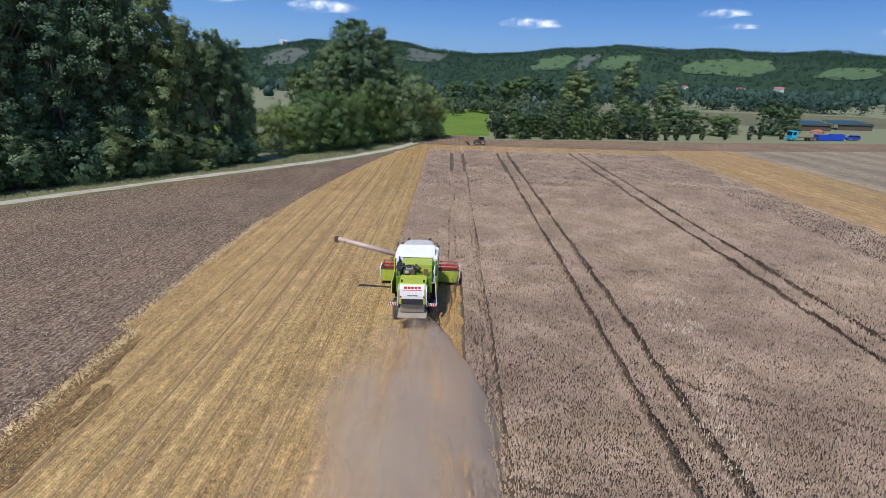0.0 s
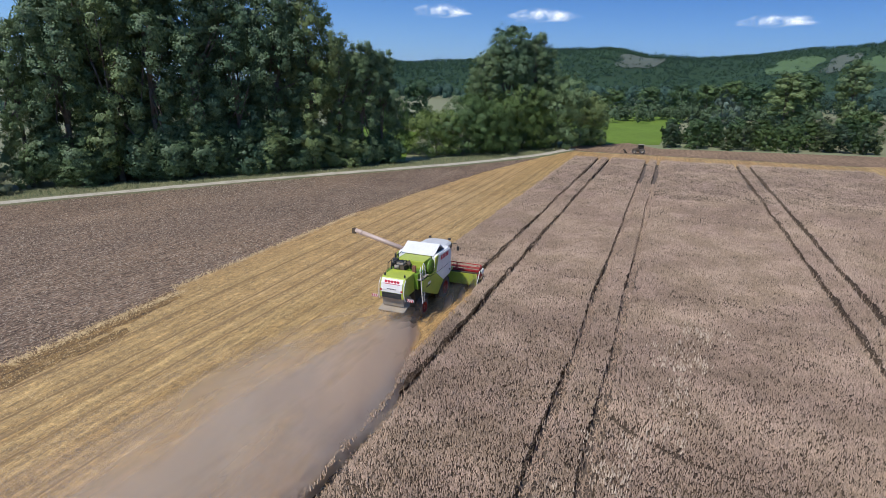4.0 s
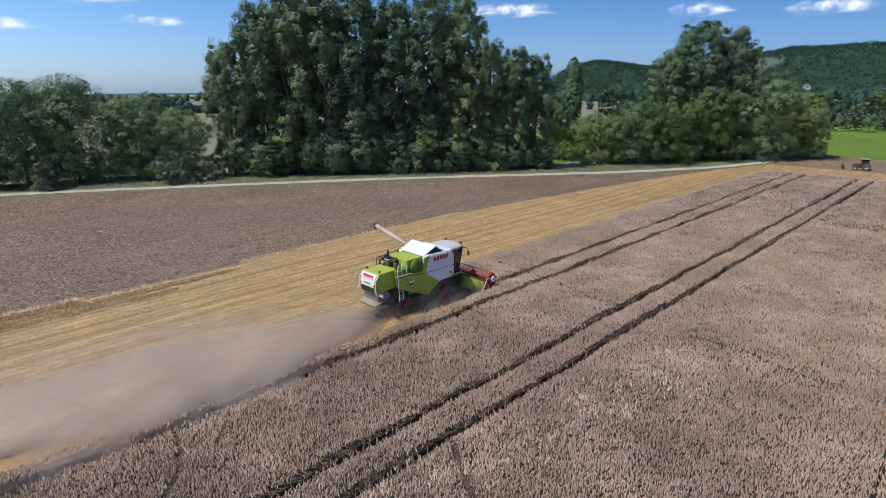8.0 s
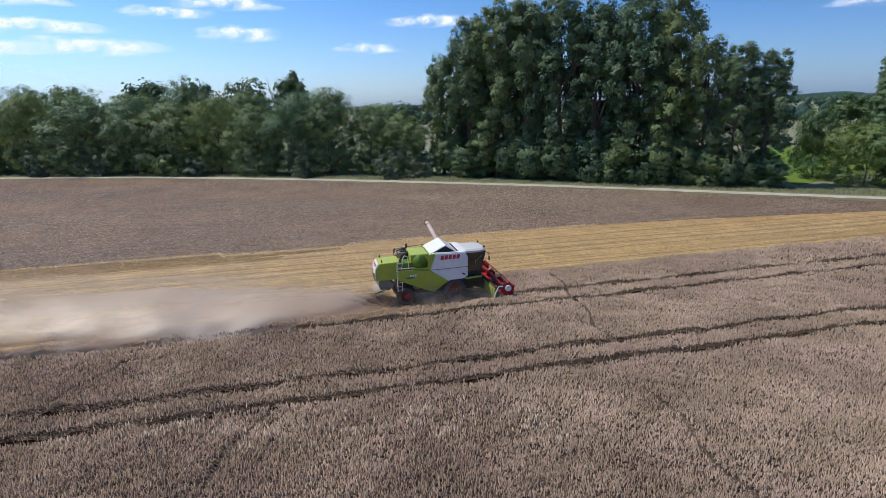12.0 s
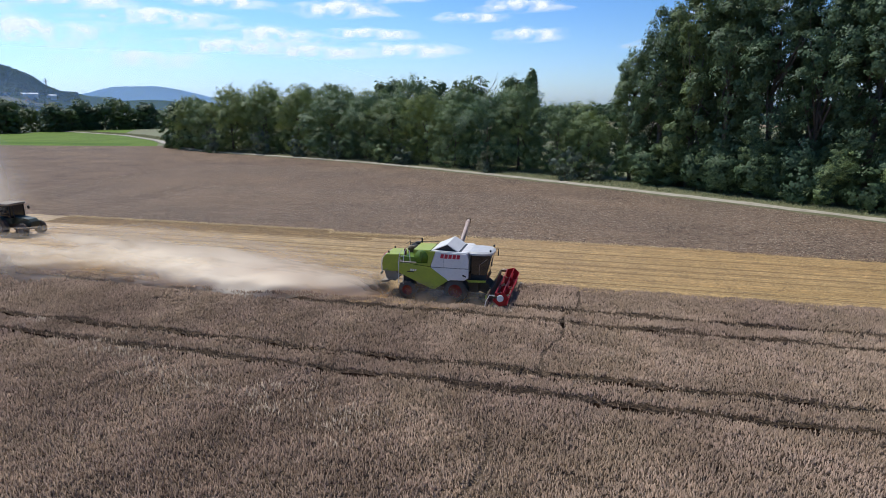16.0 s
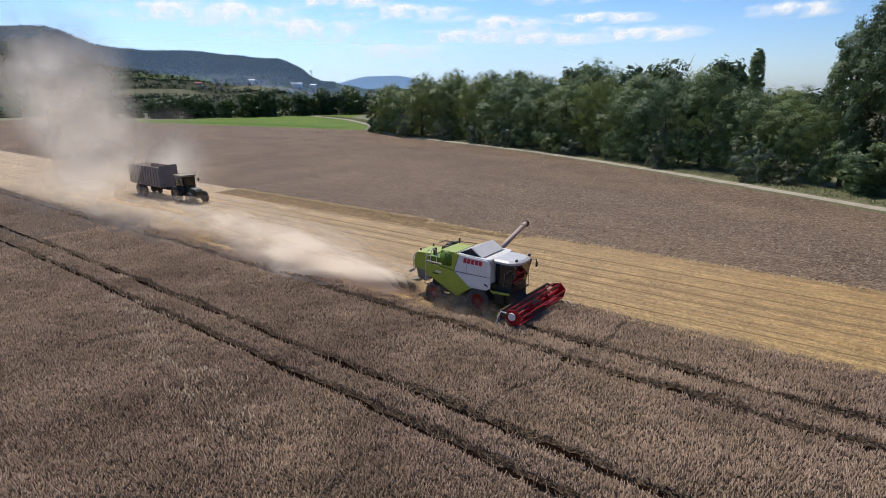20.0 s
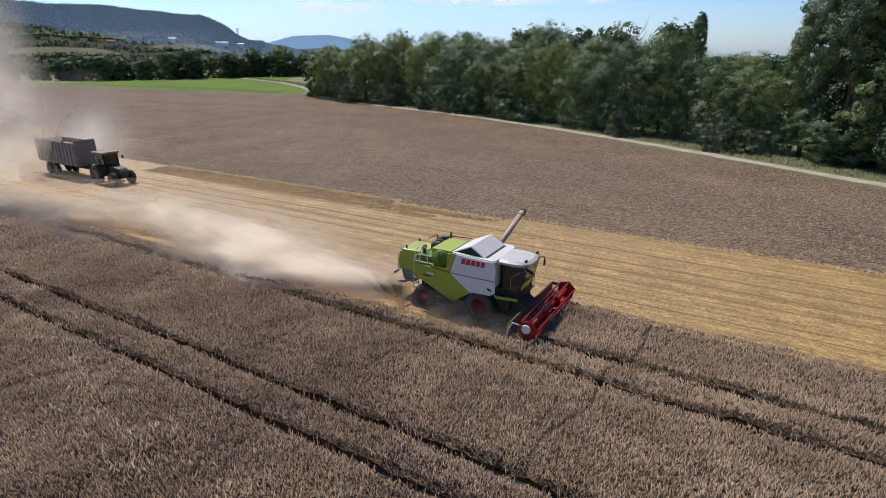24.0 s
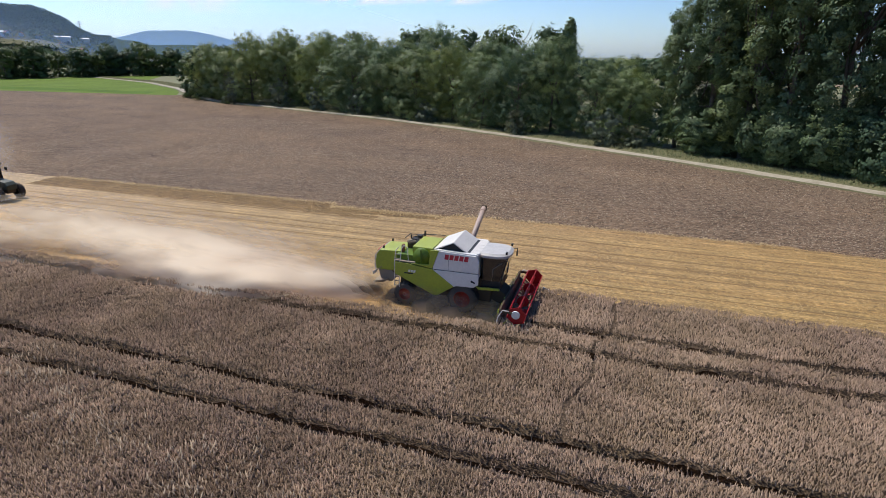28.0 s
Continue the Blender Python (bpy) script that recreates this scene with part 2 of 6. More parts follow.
def close_set(m, per_metre, relief=0.07):
    """Closely set ear tips: rounded cells with the shade of their gaps painted in, and a tone of their own."""
    N, L = m.node_tree.nodes, m.node_tree.links
    p = N["Principled BSDF"]
    tc, vo, r1, r2, mu = N.new("ShaderNodeTexCoord"), N.new("ShaderNodeTexVoronoi"), N.new("ShaderNodeMapRange"), N.new("ShaderNodeMapRange"), N.new("ShaderNodeMath")
    L.new(tc.outputs["Object"], vo.inputs["Vector"])
    vo.inputs["Scale"].default_value = per_metre
    # colour falls off towards the cell borders like shade between ears
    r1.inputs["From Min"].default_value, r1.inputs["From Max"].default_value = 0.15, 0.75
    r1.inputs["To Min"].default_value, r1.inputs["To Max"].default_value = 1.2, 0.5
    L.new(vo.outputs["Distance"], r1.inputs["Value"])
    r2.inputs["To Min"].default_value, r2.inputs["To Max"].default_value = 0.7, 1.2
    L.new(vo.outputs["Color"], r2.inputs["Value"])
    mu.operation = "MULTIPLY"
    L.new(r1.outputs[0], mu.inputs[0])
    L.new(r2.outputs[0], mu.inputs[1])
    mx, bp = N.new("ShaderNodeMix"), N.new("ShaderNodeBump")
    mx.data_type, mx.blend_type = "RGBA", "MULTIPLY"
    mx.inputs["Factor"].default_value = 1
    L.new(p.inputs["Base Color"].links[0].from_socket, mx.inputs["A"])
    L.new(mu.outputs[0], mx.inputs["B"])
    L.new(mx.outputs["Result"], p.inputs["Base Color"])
    bp.inputs["Strength"].default_value, bp.inputs["Distance"].default_value = 1.0, relief
    L.new(r1.outputs[0], bp.inputs["Height"])
    L.new(bp.outputs["Normal"], p.inputs["Normal"])


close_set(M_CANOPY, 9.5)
close_set(M_SHADED_STRAW, 9.5)
for q in (M_EARS, M_CANOPY, M_SHADED_STRAW):
    patchy(q, 9.0, (0.91, 0.89, 0.91), (1.09, 1.09, 1.07))
    patchy(q, 2.6, (0.90, 0.90, 0.88), (1.08, 1.08, 1.10))
for q in (M_STUB, M_WEEDY):
    patchy(q, 1.3, (0.88, 0.84, 0.76), (1.06, 1.07, 1.06), along=0.006)
    patchy(q, 0.35, (0.86, 0.84, 0.80), (1.10, 1.10, 1.10), along=0.012)
    patchy(q, 14.0, (0.95, 0.97, 0.92), (1.05, 1.02, 1.0), along=0.2)
patchy(M_SOIL, 1.1, (0.93, 0.92, 0.92), (1.07, 1.07, 1.07), along=0.12)
patchy(M_SOIL, 0.3, (0.78, 0.78, 0.80), (1.20, 1.20, 1.18), along=0.5)
patchy(M_SOIL, 16.0, (0.92, 0.92, 0.95), (1.10, 1.07, 1.03), along=0.4)
M_FARFIELD = rows_mat("far_field", (0.155, 0.145, 0.08), (0.12, 0.118, 0.06), 6.0, 0.15, 0.02, spec=0.1)
M_FARSOIL = rows_mat("far_tilled_slope", (0.078, 0.076, 0.044), (0.05, 0.06, 0.03), 8.0, 0.15, 0.01, spec=0.05)
M_FARGREEN = mat("far_pasture", (0.10, 0.135, 0.05), 0.95, var=0.25, scale=0.02, tint=(0.08, 0.10, 0.042), spec=0.05)
M_GROUND = mat("far_farmland", (0.13, 0.145, 0.06), 0.95, var=0.35, scale=0.012, tint=(0.19, 0.165, 0.09))
M_MEADOW = mat("meadow_grass", (0.125, 0.184, 0.026), 0.9, var=0.22, scale=0.06, bump=0.5, bscale=3.0, tint=(0.096, 0.14, 0.02), spec=0.12)
M_CROPGREEN = mat("green_crop", (0.085, 0.15, 0.016), 0.9, var=0.2, scale=0.1, bump=0.5, bscale=3.0, spec=0.12)
M_VERGE = mat("verge_grass", (0.15, 0.14, 0.062), 0.9, var=0.3, scale=0.3, bump=0.8, bscale=4.0, tint=(0.10, 0.105, 0.04))
M_BLADES = mat("grass_blades", (0.15, 0.14, 0.062), 0.8, var=0.3, scale=0.3, island=1.0, tint=(0.06, 0.082, 0.026))
M_TRACK = mat("gravel_track", (0.44, 0.385, 0.30), 0.95, var=0.2, scale=0.5, bump=0.5, bscale=12.0, tint=(0.30, 0.26, 0.19), spec=0.1)
M_DRYFIELD = rows_mat("dry_field", (0.31, 0.235, 0.14), (0.23, 0.172, 0.10), 2.2, 0.12, 0.05, wide=(9.0, 0.25))
M_BARK = mat("bark", (0.13, 0.105, 0.08), 0.9, var=0.35, scale=1.5, bump=0.8, bscale=9.0)
M_POPLAR = leaf_mat("poplar_leaves", (0.155, 0.21, 0.092), (0.062, 0.088, 0.039))
M_WILLOW = leaf_mat("willow_leaves", (0.21, 0.268, 0.108), (0.085, 0.116, 0.046))
M_HEDGE = leaf_mat("hedge_leaves", (0.095, 0.142, 0.052), (0.048, 0.074, 0.028))
M_YOUNG = leaf_mat("plantation_leaves", (0.07, 0.112, 0.036), (0.034, 0.056, 0.02))
M_BUSH = leaf_mat("bush_leaves", (0.13, 0.185, 0.05), (0.06, 0.09, 0.028))
M_SILVER = leaf_mat("silver_leaves", (0.19, 0.21, 0.14), (0.09, 0.11, 0.06))
M_CONIFER = leaf_mat("conifer_needles", (0.06, 0.085, 0.035), (0.022, 0.035, 0.016))
M_FARWOOD = leaf_mat("far_woodland", (0.072, 0.108, 0.066), (0.042, 0.066, 0.046), island=0.5, scale=0.01, spec=0.1)
M_HILLWOOD = leaf_mat("hill_forest", (0.042, 0.075, 0.036), (0.027, 0.05, 0.026), island=0.3, scale=0.006, spec=0.05)
M_HILL = mat("hill_ground", (0.03, 0.05, 0.022), 0.95, var=0.25, scale=0.008, tint=(0.022, 0.04, 0.018), spec=0.05)
M_VINE = rows_mat("vineyard", (0.085, 0.135, 0.032), (0.06, 0.10, 0.028), 5.0, 0.3, 0.02)
M_SCREE = mat("bare_slope", (0.085, 0.09, 0.058), 0.95, var=0.2, scale=0.03, tint=(0.06, 0.075, 0.047))
M_GREEN = mat("green_paint", (0.40, 0.44, 0.042), 0.36, var=0.10, scale=0.9, tint=(0.31, 0.35, 0.05))
M_DKGREEN = mat("dark_green_plastic", (0.11, 0.19, 0.012), 0.5, var=0.2, scale=2.0)
M_GREY = mat("light_grey_paint", (0.79, 0.755, 0.69), 0.42, var=0.06, scale=0.8, tint=(0.72, 0.685, 0.62))
M_CABROOF = mat("dusty_cab_roof", (0.56, 0.53, 0.48), 0.36, var=0.12, scale=1.5, tint=(0.46, 0.43, 0.38), spec=0.6)
M_WHITE = mat("white_paint", (0.71, 0.67, 0.605), 0.5, var=0.06, scale=1.2, tint=(0.62, 0.58, 0.52))
M_RED = mat("red_paint", (0.40, 0.012, 0.017), 0.45, var=0.15, scale=1.5, tint=(0.27, 0.014, 0.014), spec=0.3)
M_RIM = mat("dusty_red_rim", (0.26, 0.022, 0.02), 0.75, var=0.3, scale=2.5, tint=(0.15, 0.045, 0.032), spec=0.2)
M_BLACK = mat("black_plastic", (0.022, 0.022, 0.022), 0.6, var=0.3, scale=3.0)
M_STEEL = mat("dusty_steel", (0.22, 0.185, 0.135), 0.9, 0.0, var=0.25, scale=3.0, tint=(0.33, 0.27, 0.2))
M_TABLE = mat("dusty_header_table", (0.21, 0.165, 0.115), 0.85, var=0.3, scale=1.5, tint=(0.13, 0.10, 0.068), spec=0.2)
M_DARK = mat("dark_chassis", (0.062, 0.047, 0.032), 0.95, var=0.4, scale=2.0, tint=(0.11, 0.08, 0.052), spec=0.15)
M_TYRE = mat("dusty_tyre", (0.055, 0.048, 0.042), 0.9, var=0.3, scale=2.5, tint=(0.10, 0.08, 0.06))
M_RUST = mat("rusty_screen", (0.17, 0.075, 0.04), 0.9, var=0.3, scale=4.0)
M_LEG = mat("faded_logo_red", (0.55, 0.03, 0.05), 0.45, var=0.08)
M_PIPE = mat("auger_tube_paint", (0.47, 0.345, 0.265), 0.5, var=0.15, scale=1.0)
M_TRAILER = mat("trailer_paint", (0.28, 0.245, 0.22), 0.7, var=0.3, scale=1.0)
M_TRACTOR = mat("tractor_paint", (0.05, 0.06, 0.035), 0.5, var=0.3, scale=1.0)
M_CYAN = mat("cyan_paint", (0.03, 0.36, 0.50), 0.4, var=0.1)
M_BLUE = mat("blue_paint", (0.012, 0.05, 0.33), 0.4, var=0.15)
M_ROOFBLUE = mat("blue_sheet_roof", (0.022, 0.065, 0.085), 0.6, var=0.15, scale=0.5)
M_WALL = mat("pale_render", (0.62, 0.58, 0.50), 0.85, var=0.12, scale=0.3)
M_TILE = mat("red_roof_tiles", (0.36, 0.13, 0.08), 0.8, var=0.25, scale=0.5)
M_TIN = mat("white_sheet_metal", (0.75, 0.76, 0.76), 0.5, var=0.08, scale=0.2)

M_GLASS = bpy.data.materials.new("tinted_cab_glass")
M_GLASS.use_nodes = True
_p = M_GLASS.node_tree.nodes["Principled BSDF"]
_p.inputs["Base Color"].default_value = (0.012, 0.014, 0.015, 1)
_p.inputs["Roughness"].default_value = 0.06
_p.inputs["Specular IOR Level"].default_value = 0.7
_p.inputs["Alpha"].default_value = 0.99


def fade_mat(name, col, strength, size, low, high, emit=0.0, through_col=None, drawn=1.0, gloss=0.0):
    """Thin dust or vapour: lit matter with soft gaps, self-glowing with emit; the mesh's UV holds along and across, and
    fades out at its rims.
    """
    m = bpy.data.materials.new(name)
    m.use_nodes = True
    N, L = m.node_tree.nodes, m.node_tree.links
    N.remove(N["Principled BSDF"])
    tc, nz, uv = N.new("ShaderNodeTexCoord"), N.new("ShaderNodeTexNoise"), N.new("ShaderNodeSeparateXYZ")
    st = N.new("ShaderNodeMapping")
    st.inputs["Scale"].default_value = (drawn, 1, 1)
    L.new(tc.outputs["Object"], st.inputs["Vector"])
    L.new(st.outputs[0], nz.inputs["Vector"])
    nz.inputs["Scale"].default_value, nz.inputs["Detail"].default_value, nz.inputs["Roughness"].default_value = size, 4.0, 0.45 if not emit else 0.55
    L.new(tc.outputs["UV"], uv.inputs[0])
    r = N.new("ShaderNodeMapRange")
    r.interpolation_type = "SMOOTHSTEP"
    r.inputs["From Min"].default_value, r.inputs["From Max"].default_value = low, high
    L.new(nz.outputs["Fac"], r.inputs["Value"])
    a = N.new("ShaderNodeMath")
    a.operation = "MULTIPLY"
    L.new(r.outputs[0], a.inputs[0])
    L.new(uv.outputs[1], a.inputs[1])
    b = N.new("ShaderNodeMath")
    b.operation, b.inputs[1].default_value, b.use_clamp = "MULTIPLY", strength, True
    L.new(a.outputs[0], b.inputs[0])
    d, tl, t = N.new("ShaderNodeBsdfDiffuse"), N.new("ShaderNodeBsdfTranslucent"), N.new("ShaderNodeBsdfTransparent")
    d.inputs["Color"].default_value, tl.inputs["Color"].default_value = (*col, 1), (*(through_col or col), 1)
    mx = N.new("ShaderNodeMixShader")
    if emit:
        N.remove(tl)
        tl, half = N.new("ShaderNodeEmission"), N.new("ShaderNodeMixShader")
        tl.inputs["Color"].default_value, tl.inputs["Strength"].default_value = (*col, 1), emit
        half.inputs[0].default_value = 0.9
        L.new(d.outputs[0], half.inputs[1])
        L.new(tl.outputs[0], half.inputs[2])
    else:
        # normals pinned to the sun: dust scatters to all sides, most of it onwards
        d.inputs["Normal"].default_value, tl.inputs["Normal"].default_value = sd, -sd
        both, half, sheen = N.new("ShaderNodeAddShader"), N.new("ShaderNodeAddShader"), N.new("ShaderNodeBsdfGlossy")
        L.new(d.outputs[0], both.inputs[0])
        L.new(tl.outputs[0], both.inputs[1])
        # upward gloss added to imitate the dust's brightening when seen towards the sun
        sheen.inputs["Color"].default_value, sheen.inputs["Roughness"].default_value = (*[gloss * q for q in (1.0, 0.94, 0.85)], 1), 0.58
        sheen.inputs["Normal"].default_value = (0, 0, 1)
        L.new(both.outputs[0], half.inputs[0])
        L.new(sheen.outputs[0], half.inputs[1])
    L.new(b.outputs[0], mx.inputs[0])
    L.new(t.outputs[0], mx.inputs[1])
    L.new(half.outputs[0], mx.inputs[2])
    L.new(mx.outputs[0], N["Material Output"].inputs["Surface"])
    return m


M_DUST = fade_mat("harvest_dust", (0.122, 0.106, 0.086), 1.0, 0.40, 0.30, 0.60, through_col=(0.43, 0.375, 0.305), drawn=0.22, gloss=0.115)
M_PLUME = fade_mat("drifting_dust", (0.15, 0.135, 0.117), 1.0, 0.13, 0.12, 0.78, through_col=(0.46, 0.42, 0.365), gloss=0.115)
M_CHAFF = fade_mat("falling_chaff", (0.115, 0.086, 0.06), 1.0, 0.8, 0.1, 0.7)
M_WHIRL = fade_mat("wheel_dust", (0.17, 0.14, 0.11), 1.0, 0.8, 0.1, 0.7)
# bluish tint on far rings imitates aerial haze
M_HAZE = fade_mat("painted_valley_haze", (0.38, 0.56, 0.86), 1.0, 0.004, -1.0, -0.5)
# emission gives the clouds their sunlit white
M_CLOUD = fade_mat("cloud_vapour", (0.95, 0.97, 1.0), 1.7, 0.0075, 0.34, 0.78, emit=1.12)


# ---------------------------------------------------------------- mesh helpers
def mesh_of(name, bm, material, smooth=False):
    me = bpy.data.meshes.new(name)
    if smooth:
        for f in bm.faces:
            f.smooth = True
    bm.to_mesh(me)
    bm.free()
    me.materials.append(material)
    return me


def part(name, bm, material, parent=None, label="", smooth=False):
    ob = new(name, mesh_of(name, bm, material, smooth))
    ob.parent = parent
    return tagged(ob, label=label)


def thing(name, label, category, at=(0, 0, 0), rz=0.0, group="", kind=""):
    ob = new(name)
    ob.matrix_world = pose(*at, 0, 0, rz)
    return tagged(ob, label, category, group, kind)


def box(x0, x1, y0, y1, z0, z1, bevel=0.0, bm=None):
    bm = bm or bmesh.new()
    vs = [bm.verts.new((x, y, z)) for x in (x0, x1) for y in (y0, y1) for z in (z0, z1)]
    fs = [bm.faces.new([vs[i] for i in q]) for q in ((0, 1, 3, 2), (4, 6, 7, 5), (0, 4, 5, 1), (2, 3, 7, 6), (0, 2, 6, 4), (1, 5, 7, 3))]
    if bevel:
        es = {e for f in fs for e in f.edges}
        bmesh.ops.bevel(bm, geom=list(es), offset=bevel, segments=2, affect="EDGES", profile=0.6)
    return bm


def prism(pts, y0, y1, bevel=0.0, bm=None):
    """A plate with the outline pts of (x, z), from y0 to y1."""
    bm = bm or bmesh.new()
    a = [bm.verts.new((x, y0, z)) for x, z in pts]
    b = [bm.verts.new((x, y1, z)) for x, z in pts]
    n = len(pts)
    fs = [bm.faces.new(a), bm.faces.new(b[::-1])] + [bm.faces.new((a[i], b[i], b[(i + 1) % n], a[(i + 1) % n])) for i in range(n)]
    bmesh.ops.recalc_face_normals(bm, faces=fs)
    if bevel:
        bmesh.ops.bevel(bm, geom=list({e for f in fs for e in f.edges}), offset=bevel, segments=2, affect="EDGES", profile=0.6)
    return bm


def rod(p0, p1, r0, r1=None, seg=10, bm=None):
    bm = bm or bmesh.new()
    r1 = r0 if r1 is None else r1
    p0, p1 = Vector(p0), Vector(p1)
    q = (p1 - p0).to_track_quat("Z", "Y").to_matrix()
    rings = []
    for p, r in ((p0, r0), (p1, r1)):
        rings.append([bm.verts.new(p + q @ Vector((r * math.cos(i * math.tau / seg), r * math.sin(i * math.tau / seg), 0))) for i in range(seg)])
    for i in range(seg):
        j = (i + 1) % seg
        bm.faces.new((rings[0][i], rings[0][j], rings[1][j], rings[1][i]))
    bm.faces.new(rings[0][::-1])
    bm.faces.new(rings[1])
    return bm


def rods(pts, r, seg=6, bm=None):
    bm = bm or bmesh.new()
    for a, b in zip(pts, pts[1:]):
        rod(a, b, r, r, seg, bm)
    return bm


def lathe(profile, centre, axis="Y", seg=28, bm=None, caps=True):
    """Turns (radius, offset) pairs round an axis through centre."""
    bm = bm or bmesh.new()
    rings = []
    for r, o in profile:
        ring = []
        for i in range(seg):
            c, s = r * math.cos(i * math.tau / seg), r * math.sin(i * math.tau / seg)
            v = (c, o, s) if axis == "Y" else (c, s, o) if axis == "Z" else (o, c, s)
            ring.append(bm.verts.new(Vector(centre) + Vector(v)))
        rings.append(ring)
    for a, b in zip(rings, rings[1:]):
        for i in range(seg):
            j = (i + 1) % seg
            bm.faces.new((a[i], a[j], b[j], b[i]))
    for ring in (rings[0], rings[-1]) if caps else ():
        bm.faces.new(ring)
    bmesh.ops.recalc_face_normals(bm, faces=bm.faces[:])
    return bm


def mesh_np(name, verts, faces, material):
    """A mesh from arrays: verts n x 3, faces m x k."""
    me = bpy.data.meshes.new(name)
    m, k = faces.shape
    me.vertices.add(len(verts))
    me.vertices.foreach_set("co", np.ascontiguousarray(verts, np.float32).ravel())
    me.loops.add(m * k)
    me.loops.foreach_set("vertex_index", np.ascontiguousarray(faces, np.int32).ravel())
    me.polygons.add(m)
    me.polygons.foreach_set("loop_start", np.arange(0, m * k, k, dtype=np.int32))
    me.update(calc_edges=True)
    me.materials.append(material)
    return me


def spikes(xy, z0, height, radius, lean, rng, sides=3):
    """Leaning spikes, one island each: ears, straw, blades."""
    n = len(xy)
    a = rng.random(n) * math.tau
    base = np.c_[xy, np.broadcast_to(z0, n)]
    h = height * (0.7 + 0.6 * rng.random(n))
    tip = base + np.c_[rng.normal(0, lean, n), rng.normal(0, lean, n), h]
    r = radius * (0.6 + 0.8 * rng.random(n))
    vs = [base + np.c_[r * np.cos(a + k * math.tau / sides), r * np.sin(a + k * math.tau / sides), np.zeros(n)] for k in range(sides)]
    verts = np.stack(vs + [tip], 1).reshape(-1, 3)
    i = np.arange(n) * (sides + 1)
    faces = np.concatenate([np.stack([i + k, i + (k + 1) % sides, i + sides], 1) for k in range(sides)])
    return verts, faces


def ears(xy, z, length, width, rng):
    """Nodding ears: slim three-sided cones at all tilts, one island each."""
    n = len(xy)
    a, tilt = rng.random(n) * math.tau, rng.uniform(0.0, 0.45, n)
    ax = np.c_[np.cos(a) * np.sin(tilt), np.sin(a) * np.sin(tilt), np.cos(tilt)]
    u = np.cross(ax, rng.normal(0, 1, (n, 3)))
    u /= np.linalg.norm(u, axis=1)[:, None]
    w = np.cross(ax, u)
    c = np.c_[xy, z]
    s = (0.7 + 0.6 * rng.random(n))[:, None]
    ring = [c + (-ax * length * 0.5 + (u * math.cos(q) + w * math.sin(q)) * width) * s for q in (0, math.tau / 3, 2 * math.tau / 3)]
    verts = np.stack(ring + [c + ax * length * 0.5 * s], 1).reshape(-1, 3)
    i = np.arange(n) * 4
    return verts, np.concatenate([np.stack([i + p, i + (p + 1) % 3, i + 3], 1) for p in range(3)])


def sheet(name, outline, z, material, label, kind="structure", category=""):
    """A flat piece of land with the outline of (x, y), as a thin slab."""
    bm = bmesh.new()
    top = [bm.verts.new((x, y, z)) for x, y in outline]
    f = bm.faces.new(top)
    if f.normal.z < 0 or f.calc_area() == 0:
        f.normal_flip()
    bm.normal_update()
    if f.normal.z < 0:
        f.normal_flip()
    low = [bm.verts.new((x, y, -0.3)) for x, y in outline]
    n = len(top)
    for i in range(n):
        j = (i + 1) % n
        bm.faces.new((top[i], low[i], low[j], top[j]))
    bmesh.ops.triangulate(bm, faces=[f], ngon_method="EAR_CLIP")
    ob = new(name, mesh_of(name, bm, material))
    return tagged(ob, label, category, kind=kind)


def ragged(outline, step, amp, seed):
    """The outline with uneven, frayed sides."""
    g = np.random.default_rng(seed)
    out = []
    for p, q in zip(outline, outline[1:] + outline[:1]):
        n = max(1, int(math.dist(p, q) / step))
        for k in range(n):
            out.append((p[0] + (q[0] - p[0]) * k / n + (g.normal(0, amp) if k else 0), p[1] + (q[1] - p[1]) * k / n + (g.normal(0, amp) if k else 0)))
    return out


def ribbon(pts, half):
    """Left and right borders of a way along pts."""
    p = np.array(pts, float)
    d = np.gradient(p, axis=0)
    d /= np.linalg.norm(d, axis=1)[:, None]
    nrm = np.c_[-d[:, 1], d[:, 0]]
    return p + nrm * half, p - nrm * half


def smooth_line(pts, step=3.0):
    p = np.array(pts, float)
    s = np.r_[0, np.cumsum(np.linalg.norm(np.diff(p, axis=0), axis=1))]
    q = np.arange(0, s[-1], step)
    out = np.c_[np.interp(q, s, p[:, 0]), np.interp(q, s, p[:, 1])]
    for _ in range(6):
        out[1:-1] = (out[:-2] + 2 * out[1:-1] + out[2:]) / 4
    return out


def strip(name, pts, half, z, material, label, category, wobble=0.0, seed=0):
    rng = np.random.default_rng(seed)
    a, b = ribbon(pts, half)
    a = a + rng.normal(0, wobble, a.shape)
    b = b + rng.normal(0, wobble, b.shape)
    n = len(a)
    verts = np.concatenate([np.c_[a, np.full(n, z)], np.c_[(a + b) / 2, np.full(n, z + 0.05)], np.c_[b, np.full(n, z)]])
    i = np.arange(n - 1)
    faces = np.concatenate([np.stack([i + n, i + n + 1, i + 1, i], 1), np.stack([i + 2 * n, i + 2 * n + 1, i + n + 1, i + n], 1)])
    return tagged(new(name, mesh_np(name, verts, faces, material)), label, category, kind="structure")


# ---------------------------------------------------------------- land
WAY = smooth_line([(-330, 250), (-230, 205), (-178, 170), (-163, 156), (-140, 137), (-117, 121), (-82, 109), (-47, 96), (-14, 79), (10, 64.5), (31, 51), (49, 38), (70, 22), (91, 10.5), (108, 6)])
bm = bmesh.new()
bmesh.ops.create_circle(bm, cap_ends=True, segments=64, radius=4700)
ground = tagged(new("ground", mesh_of("ground", bm, M_GROUND)), "flat farmland of grass and dry fields reaching the horizon", "ground", kind="structure")
ground.location.z = -0.05

